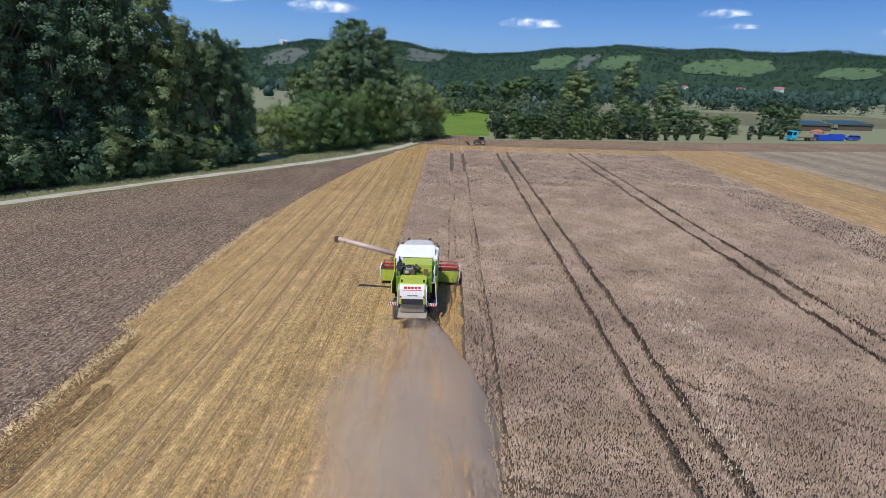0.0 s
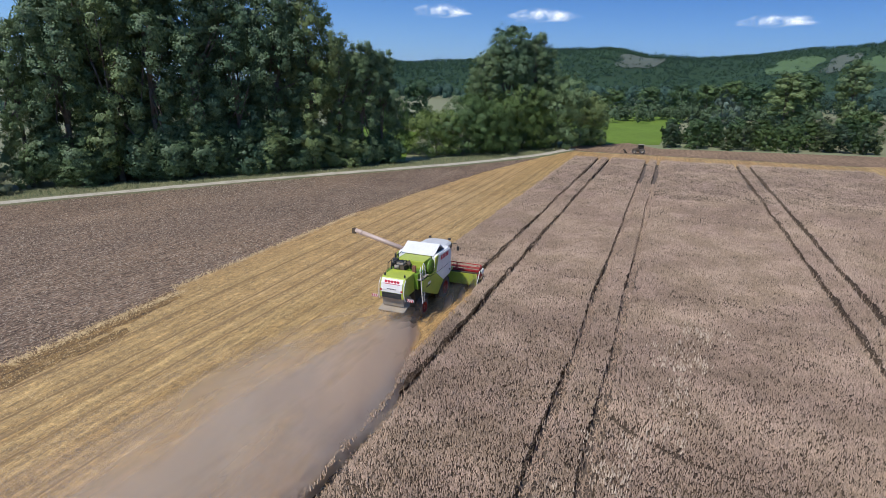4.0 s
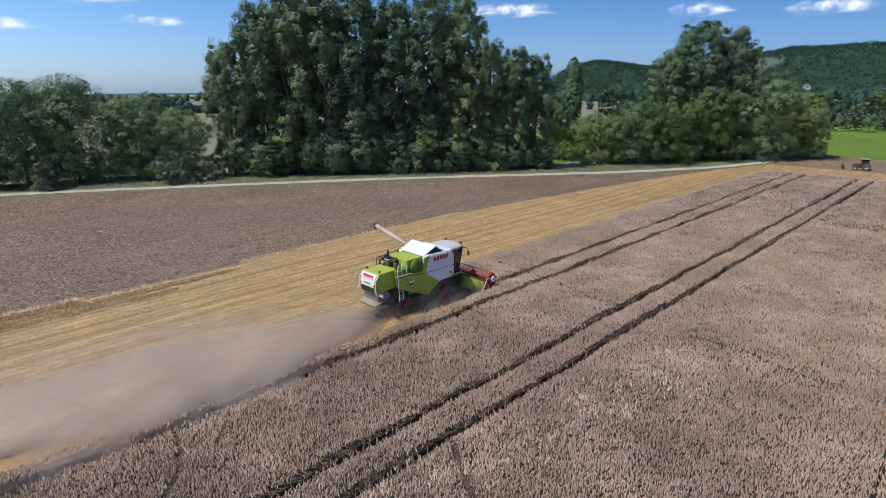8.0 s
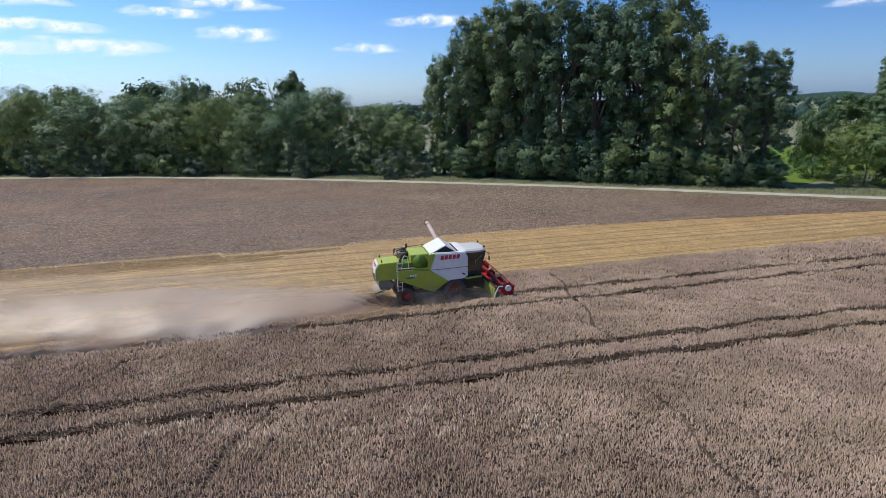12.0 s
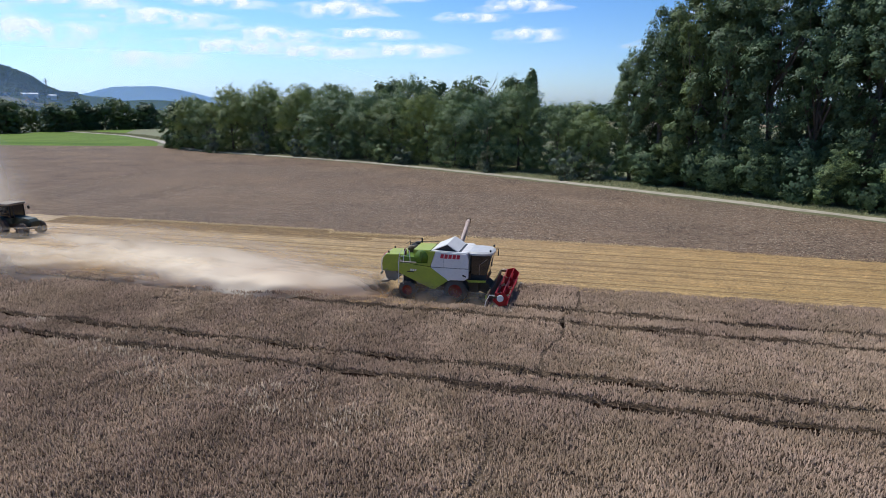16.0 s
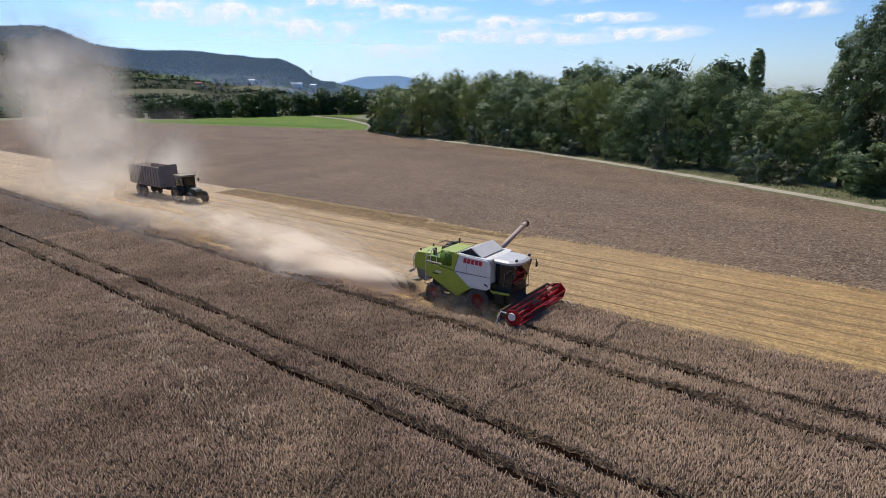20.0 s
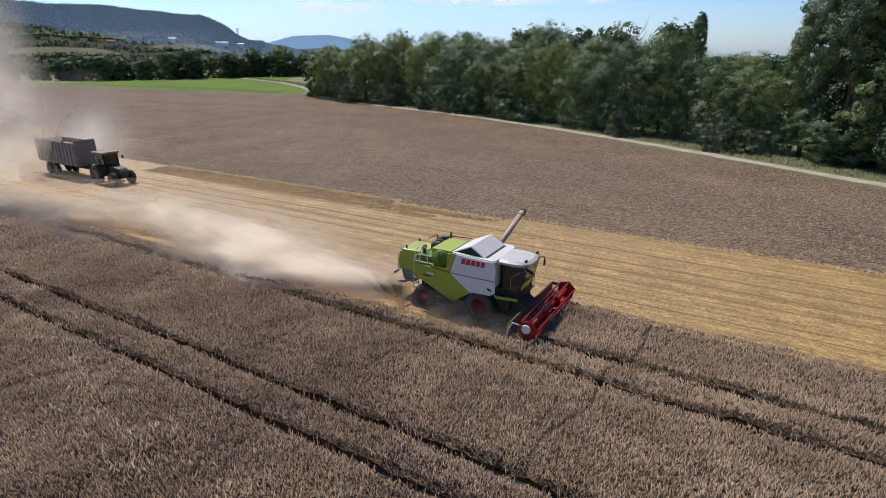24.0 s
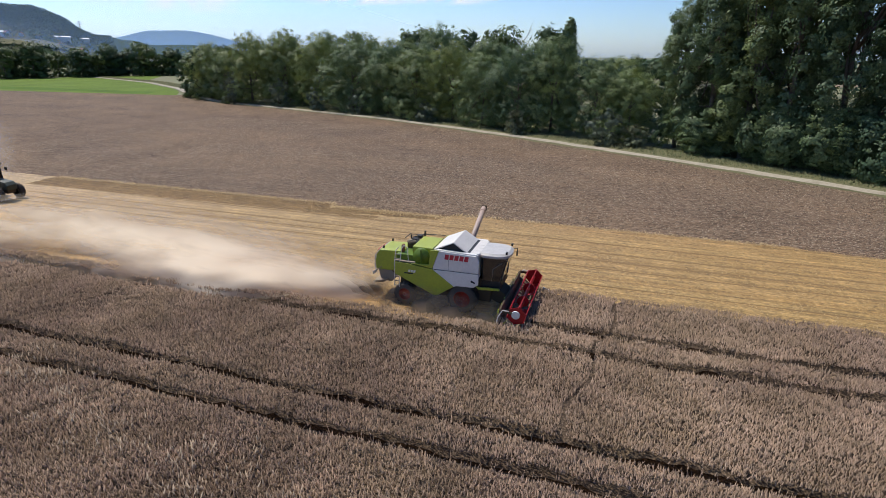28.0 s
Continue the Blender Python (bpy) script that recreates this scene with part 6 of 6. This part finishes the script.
def pylon(x, y, z0, h):
    t = thing("electricity_pylon", "thin grey lattice pylon on the horizon", "pylon", (x, y, z0), 40)
    for sx in (-1, 1):
        for sy in (-1, 1):
            part("leg", rods([(sx * h * 0.09, sy * h * 0.09, 0), (sx * h * 0.02, sy * h * 0.02, h * 0.65), (0, 0, h)], 0.42, 5), M_STEEL, t)
    for k in range(6):
        a, b = h * 0.65 * k / 6, h * 0.65 * (k + 1) / 6
        w0, w1 = h * (0.09 - 0.07 * k / 6), h * (0.09 - 0.07 * (k + 1) / 6)
        part("brace", rods([(-w0, -w0, a), (w1, -w1, b)], 0.14, 4), M_STEEL, t)
        part("brace", rods([(w0, -w0, a), (-w1, -w1, b)], 0.14, 4), M_STEEL, t)
    for z, w in ((0.68, 0.2), (0.8, 0.26), (0.92, 0.17)):
        part("cross_arm", rods([(-h * w, 0, h * z), (0, 0, h * z + 1.2), (h * w, 0, h * z)], 0.4, 5), M_STEEL, t)


p = on_hill(140.4, 0.97)
pylon(p[0], p[1], p[2] - 1, 23)

# ---------------------------------------------------------------- haze over the distance, painted on see-through rings
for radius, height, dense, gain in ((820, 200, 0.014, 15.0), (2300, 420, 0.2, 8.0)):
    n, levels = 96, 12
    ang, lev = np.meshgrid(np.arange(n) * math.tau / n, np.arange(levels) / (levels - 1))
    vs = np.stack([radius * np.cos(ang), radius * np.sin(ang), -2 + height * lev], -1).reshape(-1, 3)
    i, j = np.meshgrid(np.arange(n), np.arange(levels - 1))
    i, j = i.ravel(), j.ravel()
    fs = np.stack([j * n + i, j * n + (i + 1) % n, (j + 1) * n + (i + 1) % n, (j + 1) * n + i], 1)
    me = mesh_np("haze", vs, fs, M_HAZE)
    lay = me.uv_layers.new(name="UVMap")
    # rings are thicker sunward to imitate the brighter haze there
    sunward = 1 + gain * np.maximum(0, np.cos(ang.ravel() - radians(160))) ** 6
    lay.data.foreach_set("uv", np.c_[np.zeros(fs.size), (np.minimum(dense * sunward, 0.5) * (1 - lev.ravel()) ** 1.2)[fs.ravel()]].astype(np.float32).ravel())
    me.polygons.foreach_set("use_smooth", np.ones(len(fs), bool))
    tagged(new("haze", me), "see-through bluish shell painted as haze over the distant valley", "haze", kind="backdrop").visible_shadow = False

# ---------------------------------------------------------------- clouds
CL = np.random.default_rng(33)


def cloud(az_deg, el_deg, dist, width, depth, thick):
    """A fair-weather cloud: a bulging heap of vapour with a flat base, thinning out to its rim."""
    a, h = math.radians(az_deg), dist * math.tan(math.radians(el_deg))
    n, m = 44, 12
    vs, uv = [], []
    for j in range(m):
        r = 1 - j / (m - 1)
        for i in range(n):
            t = i * math.tau / n
            puff = 1 + 0.3 * noise.noise((math.cos(t) * 1.7 + az_deg, math.sin(t) * 1.7, el_deg))
            x, z = width * r * puff * math.cos(t), thick * r * puff * math.sin(t)
            vs.append((x, depth * (1 - r * r), z * (1.0 if z > 0 else 0.45)))
            uv.append(min(1, (1 - r) * 1.5))
    fs = []
    for k in range(1):
        for j in range(m - 1):
            for i in range(n):
                o = k * n * m + j * n
                fs.append((o + i, o + (i + 1) % n, o + n + (i + 1) % n, o + n + i))
    me = mesh_np("cloud", np.array(vs), np.array(fs), M_CLOUD)
    lay = me.uv_layers.new(name="UVMap")
    idx = np.array(fs).ravel()
    lay.data.foreach_set("uv", np.c_[np.zeros(len(idx)), np.array(uv)[idx]].astype(np.float32).ravel())
    me.polygons.foreach_set("use_smooth", np.ones(len(fs), bool))
    ob = tagged(new("cloud", me), "small white fair-weather cloud with frayed edges", "cloud", group="clouds", kind="backdrop")
    ob.matrix_world = pose(dist * math.cos(a), dist * math.sin(a), h, 0, 0, az_deg + 90)
    ob.visible_shadow = False


for az_, el_, w_ in ((-25, 6.2, 170), (-27, 5.0, 120), (-37, 4.6, 160), (-8, 5.6, 200), (13, 6.0, 240), (22, 7.0, 200), (29, 8.5, 170), (38, 6.6, 260), (46, 9.0, 220), (58, 7.2, 200), (66, 9.6, 330), (72, 6.2, 180), (79, 8.0, 260), (85, 5.2, 230), (92, 9.8, 360), (96, 6.6, 300), (104, 8.2, 260), (108, 5.0, 330), (115, 8.8, 330), (121, 6.3, 420), (126, 9.2, 300), (131, 7.2, 420), (138, 8.6, 360), (141, 5.8, 480), (148, 9.6, 420), (154, 7.4, 460), (161, 9.0, 500), (150, 11.6, 380), (136, 11.8, 340), (120, 12.2, 320), (104, 12.0, 300), (88, 12.6, 280), (70, 12.8, 260), (133, 4.6, 420), (126, 5.2, 380), (118, 4.4, 340), (112, 7.0, 360), (146, 7.0, 460), (157, 10.6, 460), (143, 10.4, 420), (128, 10.6, 380), (112, 10.4, 340), (98, 8.6, 300)):
    cloud(az_ + CL.normal(0, 1), el_ + CL.normal(0, 0.3), 3600 + 500 * CL.random(), w_ * (0.85 + 0.5 * CL.random()), w_ * 0.35, w_ * (0.20 + 0.08 * CL.random()))


# ---------------------------------------------------------------- dust behind the harvester
def thin(d):
    """The dust settles with the distance from the harvester."""
    q = max(0.0, min(1.0, (d - 5) / 20))
    return 2.3 - 1.3 * q * q * (3 - 2 * q)


def shell(name, material, label, x0, x1, width, height, centre, dense, seed, n=90, m=26, wobble=0.1, lo=0.75, rise=30.0):
    """A rounded veil of dust along x: width, height and centre are functions of the distance from x0."""
    vs, uv = [], []
    for i in range(n):
        s = i / (n - 1)
        x = x0 + (x1 - x0) * s
        d = abs(x - x0)
        w, h, (cy, cz) = width(d), height(d), centre(d)
        for j in range(m):
            a = math.pi * j / (m - 1)
            wob = 1 + wobble * noise.noise((x * 0.15 + seed, a * 1.2, seed)) + 0.5 * wobble * noise.noise((x * 0.6, a * 3, seed + 5))
            vs.append((x, cy + w * wob * math.cos(a), cz + h * wob * math.sin(a)))
            b = (a + 0.30 * noise.noise((x * 0.28, a * 1.5, seed + 2)) - lo) / (math.pi * 0.62 - lo)
            b = max(0.0, min(1.0, b))
            rim = max(0.0, min(1.0, (math.pi - a) * 5))
            uv.append(dense * (0.5 + 0.5 * abs(math.cos(a)) ** 1.3) * b * b * (3 - 2 * b) * rim * min(1, s * rise) * min(1, (1 - s) * 1.6) * thin(d))
    fs = []
    for i in range(n - 1):
        for j in range(m - 1):
            fs.append((i * m + j, i * m + j + 1, (i + 1) * m + j + 1, (i + 1) * m + j))
    me = mesh_np(name, np.array(vs), np.array(fs), material)
    lay = me.uv_layers.new(name="UVMap")
    idx = np.array(fs).ravel()
    lay.data.foreach_set("uv", np.c_[np.zeros(len(idx)), np.array(uv)[idx]].astype(np.float32).ravel())
    me.polygons.foreach_set("use_smooth", np.ones(len(fs), bool))
    return tagged(new(name, me), label, "dust", kind="stuff")


for k, (size, dense, low) in enumerate(((0.50, 1.0, 1.1), (0.76, 1.0, 0.75), (1.1, 0.8, 0.75))):
    shell("dust_cloud", M_DUST, "beige cloud of chaff dust trailing behind the harvester", -5.1, -84,
          lambda d: min(6.4, 1.45 + 0.80 * d ** 0.70) * size, lambda d: (1.25 + 0.075 * min(d, 26)) * size,
          lambda d: (min(1.8, 0.14 * d) - min(3.6, 0.13 * max(0.0, d - 23)), 0.0), dense, 3.7 * k, wobble=0.16, lo=low).visible_shadow = k == 0


def veil(x, y, z, r, seed, dense, rz=60.0, material=M_PLUME, name="dust_plume", label="beige dust drifting up behind the tractor", wide=1.0):
    """A bulging soft-edged puff of drifting dust."""
    n, m = 28, 10
    vs, uv = [], []
    for j in range(m):
        q = j / (m - 1)
        for i in range(n):
            a = i * math.tau / n
            wob = 1 + 0.25 * noise.noise((math.cos(a) * 1.5, math.sin(a) * 1.5, seed))
            vs.append((wide * r * q * wob * math.cos(a), -0.35 * r * (1 - q * q), r * q * wob * math.sin(a)))
            uv.append(dense * (1 - q) ** 1.1)
    fs = [(j * n + i, j * n + (i + 1) % n, (j + 1) * n + (i + 1) % n, (j + 1) * n + i) for j in range(m - 1) for i in range(n)]
    me = mesh_np(name, np.array(vs), np.array(fs), material)
    lay = me.uv_layers.new(name="UVMap")
    idx = np.array(fs).ravel()
    lay.data.foreach_set("uv", np.c_[np.zeros(len(idx)), np.array(uv)[idx]].astype(np.float32).ravel())
    me.polygons.foreach_set("use_smooth", np.ones(len(fs), bool))
    ob = tagged(new(name, me), label, "dust", group="dust plume", kind="stuff")
    ob.matrix_world = pose(x, y, z, 0, 0, rz)
    ob.visible_shadow = False


for k, (x, y, z, r, q) in enumerate(((-69, 14, 5.0, 7.5, 1.2), (-70, 2, 4.5, 8, 2.0), (-79, 6, 9.5, 9.5, 2.0), (-87, 7, 14.5, 10.5, 1.7), (-96, 8, 20, 12, 1.3))):
    veil(x, y, z, r, k * 2.3, q)
veil(-62, 4.5, 0.5, 2.4, 9.1, 1.2, 4.0, wide=4.2)
for k, (x, y, z, r, q, w) in enumerate(((-5.7, -1.3, 0.8, 1.1, 1.3, 1.5), (-6.7, -1.5, 0.65, 1.05, 1.2, 1.9), (-8.2, -1.8, 0.45, 0.95, 0.9, 2.6), (-4.8, -2.2, 0.35, 0.8, 0.8, 1.5), (-2.2, -2.3, 0.65, 1.2, 1.3, 1.6), (-0.4, -2.6, 0.6, 1.25, 1.2, 1.6), (1.9, -2.8, 0.65, 1.1, 1.2, 1.3))):
    veil(x, y, z, r, 20 + k * 1.7, q, -12.0 + 5 * (k % 3), M_CHAFF if k < 3 else M_WHIRL, "chaff_puff" if k < 3 else "wheel_dust", "brown chaff falling from the chopper" if k < 3 else "brown dust whirled up round the wheels", w)

# ---------------------------------------------------------------- standing grain
CROP = np.random.default_rng(1234)
TRAMS = (-2.7, -5.0, -12.6, -14.8, -29.2, -31.5)


def in_tram(xy):
    hit = np.zeros(len(xy), bool)
    wob = 0.05 * np.sin(xy[:, 0] * 0.35)
    for t in TRAMS:
        hit |= np.abs(xy[:, 1] - t - wob) < 0.35 + 0.03 * np.sin(xy[:, 0] * 2.1) + 0.03 * np.sin(xy[:, 0] * 5.3 + t) + 0.06 * np.sin(xy[:, 0] * 0.23 + 3 * t)
    return hit


def in_trail(xy):
    """Narrow winding trails that cross the stand."""
    hit = np.zeros(len(xy), bool)
    for x0, y0, x1, y1 in ((9.5, 2.5, 7.2, -12.4), (-13.0, -15.2, -16.8, -24.0), (6.0, -18.0, 5.0, -26.5), (-21.0, -5.5, -24.0, -12.0)):
        q = (xy[:, 1] - y0) / (y1 - y0)
        line = x0 + (x1 - x0) * q + 0.25 * np.sin(xy[:, 1] * 1.1 + x0)
        hit |= (q > 0) & (q < 1) & (np.abs(xy[:, 0] - line) < 0.13 + 0.05 * np.sin(xy[:, 1] * 3.1))
    return hit


def swell(xy):
    """Gentle unevenness of the stand, and the bent stalks in the wheel tracks."""
    return -0.3 * in_tram(xy) * (0.4 + 0.6 * np.sin(xy[:, 0] * 37.0) ** 2) + 0.05 * np.sin(xy[:, 0] * 0.31 + 2 * np.sin(xy[:, 1] * 0.23)) * np.sin(xy[:, 1] * 0.37 + xy[:, 0] * 0.11) + 0.06 * np.sin(xy[:, 0] * 2.6 + 1.5 * np.sin(xy[:, 1] * 2.1)) * np.sin(xy[:, 1] * 2.9 + 1.2 * np.sin(xy[:, 0] * 1.7)) + 0.09 * np.sin(xy[:, 0] * 0.9 + 1.7 * np.sin(xy[:, 1] * 0.8)) * np.sin(xy[:, 1] * 1.1)


def scatter(x0, x1, y0, y1, per_m2, g):
    n = int((x1 - x0) * (y1 - y0) * per_m2)
    return np.c_[g.uniform(x0, x1, n), g.uniform(y0, y1, n)]


def crop_bed(name, x0, x1, y0, y1, level, material):
    """The dense lower straw of one strip between two wheel tracks."""
    n, m = max(2, int((x1 - x0) / 0.45)), max(2, int((y1 - y0) / 0.5))
    xs, ys = np.linspace(x0, x1, n), np.linspace(y0, y1, m)
    X, Y = np.meshgrid(xs, ys, indexing="ij")
    Z = level + np.maximum(swell(np.c_[X.ravel(), Y.ravel()]), -0.1).reshape(X.shape) + CROP.normal(0, 0.045, X.shape)
    wob = 0.05 * np.sin(X * 0.35)
    Y = Y + wob
    Y[:, [0, -1]] += CROP.normal(0, 0.03, (n, 2))
    Z[:, [0, -1]] -= 0.12 + 0.16 * CROP.random((n, 2))
    v = np.stack([X, Y, Z], -1).reshape(-1, 3)
    i = (np.arange(n - 1)[:, None] * m + np.arange(m - 1)[None]).ravel()
    f = [np.stack([i, i + m, i + m + 1, i + 1], 1)]
    verts, off = [v], len(v)
    for edge in (np.arange(n) * m, np.arange(n) * m + m - 1, np.arange(m), (n - 1) * m + np.arange(m)):
        low = v[edge].copy()
        low[:, 2] = 0
        k = np.arange(len(edge) - 1)
        f.append(np.stack([edge[k], edge[k + 1], off + k + 1, off + k], 1))
        verts.append(low)
        off += len(low)
    return tagged(new(name, mesh_np(name, np.concatenate(verts), np.concatenate(f), material)), "dense lower straw of the standing grain", "grain", kind="stuff")


cuts = [2.6, *[t for t in TRAMS], -52.6]
for a, b in zip(cuts, cuts[1:]):
    y1, y0 = a - (0.37 if a != 2.6 else 0), b + (0.37 if b != -52.6 else 0)
    if b == TRAMS[0]:
        spans = ((4.5, 46, y1), (46, 88, y1))
    elif a == TRAMS[0]:
        spans = ((-130, -46, -3.55), (-46, 4.4, -3.55), (4.4, 46, y1), (46, 88, y1))
    else:
        spans = ((-130, -46, y1), (-46, 46, y1), (46, 88, y1))
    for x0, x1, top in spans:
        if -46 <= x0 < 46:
            # near strips take the straw colour darkened for the ears' shade
            crop_bed("crop_strip", x0, x1, y0, top, 0.50, M_SHADED_STRAW)
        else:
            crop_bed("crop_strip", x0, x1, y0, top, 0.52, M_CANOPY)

CORE = ((-32, 30, -30, -3.55, 160), (4.08, 30, -3.55, 2.6, 160))
RING = ((-46, -32, -44, -3.55, 62), (30, 46, -44, 2.6, 62), (-32, 30, -44, -30, 75))
FAR = ((46, 88, -52.5, 2.6, 25), (-130, -46, -52.5, -3.55, 9), (-46, 46, -52.5, -44, 24))
for nm, zones, make in (
    ("grain_ears", CORE, lambda p: ears(p, 0.68 + swell(p) + CROP.normal(0, 0.04, len(p)), 0.18, 0.031, CROP)),
    ("grain_ears", RING, lambda p: ears(p, 0.68 + swell(p) + CROP.normal(0, 0.04, len(p)), 0.24, 0.042, CROP)),
    ("grain_stalks", [(*z[:4], 3) for z in CORE + RING], lambda p: spikes(p, 0.5 + swell(p), 0.30, 0.03, 0.10, CROP)),
    ("grain_ears_distant", FAR, lambda p: ears(p, 0.74 + swell(p) + CROP.normal(0, 0.05, len(p)), 0.20, 0.055, CROP)),
):
    xy = np.concatenate([scatter(*z, CROP) for z in zones])
    xy = xy[~(in_tram(xy) | in_trail(xy)) | (CROP.random(len(xy)) < 0.03)]
    v, f = make(xy)
    tagged(new(nm, mesh_np(nm, v, f, M_EARS)), "ripe greyish brown standing grain, close-set ears", "grain", kind="stuff")

for y, x0, x1, w in ((9.2, -60, 74, 0.08), (10.9, -60, 70, 0.13), (12.5, -60, 64, 0.08), (15.2, -60, 40, 0.10), (5.6, -60, 80, 0.06)):
    line = np.c_[np.arange(x0, x1, 2.0), y + 0.12 * np.sin(np.arange(x0, x1, 2.0) * 0.13 + y)]
    strip("wheel_mark", line, w, 0.034, M_MARK, "dark wheel mark pressed into the stubble", "wheel mark", 0.03, int(y * 10))
# pale laid straw along an old wheel track in the grain
u = CROP.random(44)
spots = np.c_[-27 + 27 * u, -13.2 - 7.0 * u + CROP.normal(0, 1.1, 44)]
xy = np.concatenate([p + CROP.normal(0, 0.34, (int(n), 2)) * (1.4, 0.8) for p, n in zip(spots, CROP.integers(5, 26, 44))])
v, f = ears(xy, 0.82 + swell(xy) + CROP.normal(0, 0.03, len(xy)), 0.24, 0.04, CROP)
tagged(new("laid_straw", mesh_np("laid_straw", v, f, M_PALE)), "pale laid straw tips in the standing grain", "grain", kind="stuff")
# trodden stalks in the wheel tracks
xy = np.concatenate([np.c_[CROP.uniform(-46 if y < -3 else 4.4, 60, 3200), y + CROP.normal(0, 0.2, 3200)] for y in TRAMS])
v, f = spikes(xy, 0.02, 0.26, 0.05, 0.12, CROP)
xy = np.concatenate([np.c_[q := CROP.uniform(-46 if y < -3 else 4.4, 60, 260), y + 0.05 * np.sin(q * 0.35) + np.where(CROP.random(260) < 0.7, 0.30, -0.30) + CROP.normal(0, 0.02, 260)] for y in TRAMS])
v2, f2 = spikes(xy, 0.0, 0.55, 0.03, 0.07, CROP)
v, f = np.concatenate([v, v2]), np.concatenate([f, f2 + len(v)])
tagged(new("trodden_stalks", mesh_np("trodden_stalks", v, f, M_EARS)), "bent and trodden stalks in the wheel tracks of the grain", "grain", kind="stuff")
# straw fringe along the edge of the stubble
xy = np.concatenate([np.c_[CROP.uniform(-60, -20, 1500), 19.25 + CROP.normal(0, 0.28, 1500)], np.c_[CROP.uniform(-7, 22, 700), 19.5 + CROP.normal(0, 0.25, 700)], np.c_[CROP.uniform(-20, -7, 900), 18.2 + CROP.normal(0, 0.25, 900)]])
v, f = spikes(xy, 0.0, 0.16, 0.05, 0.12, CROP)
tagged(new("edge_straw", mesh_np("edge_straw", v, f, M_STRAW)), "pale loose straw along the edge of the stubble", "straw", kind="stuff")
# straw stubs in drill rows, and clods on the tilled field
xy = np.concatenate([scatter(-50, 3.6, -3.3, 19.3, 34, CROP), scatter(3.6, 40, 3.0, 19.5, 20, CROP)])
xy[:, 1] = np.round(xy[:, 1] / 0.34) * 0.34 + CROP.normal(0, 0.075, len(xy))
v, f = spikes(xy, 0.02, 0.10, 0.017, 0.05, CROP)
tagged(new("stubble_straw", mesh_np("stubble_straw", v, f, M_STRAW)), "short cut straw standing in rows", "stubble", kind="stuff")
xy = np.concatenate([scatter(-100, 70, 40, 92, 2.2, CROP), scatter(-60, 60, 18.8, 40, 6.0, CROP)])
wx, wy = WAY[:, 0], WAY[:, 1]
o = np.argsort(wx)
xy = xy[xy[:, 1] < np.interp(xy[:, 0], wx[o], wy[o]) - 2.5]
v, f = spikes(xy, 0.0, 0.05, 0.07, 0.05, CROP)
tagged(new("soil_clods", mesh_np("soil_clods", v, f, M_CLOD)), "clods and straw remains on the tilled soil", "clods", kind="stuff")
xy = np.concatenate([scatter(-90, 60, 19.3, 84, 8.0, CROP), scatter(-60, 40, 19.3, 50, 9.0, CROP)])
xy[:, 1] = np.round(xy[:, 1] / 0.84) * 0.84 + CROP.normal(0, 0.26, len(xy))
xy = xy[xy[:, 1] < np.interp(xy[:, 0], wx[o], wy[o]) - 2.5]
v, f = spikes(xy, 0.01, 0.05, 0.036, 0.15, CROP)
tagged(new("straw_remains", mesh_np("straw_remains", v, f, M_BLEACH)), "pale straw remains lying on the tilled soil", "straw", kind="stuff")
# grass along the track
q = CROP.integers(0, len(WAY) - 1, 26000)
side = CROP.uniform(2.1, 8.5, 26000)
d = np.gradient(WAY, axis=0)
d /= np.linalg.norm(d, axis=1)[:, None]
nrm = np.c_[-d[:, 1], d[:, 0]]
xy = WAY[q] + nrm[q] * side[:, None] + d[q] * CROP.normal(0, 1.5, (26000, 1))
v, f = spikes(xy, 0.0, 0.38, 0.12, 0.2, CROP)
tagged(new("verge_grass", mesh_np("verge_grass", v, f, M_BLADES)), "tall dry and green grass along the track", "grass", kind="stuff")
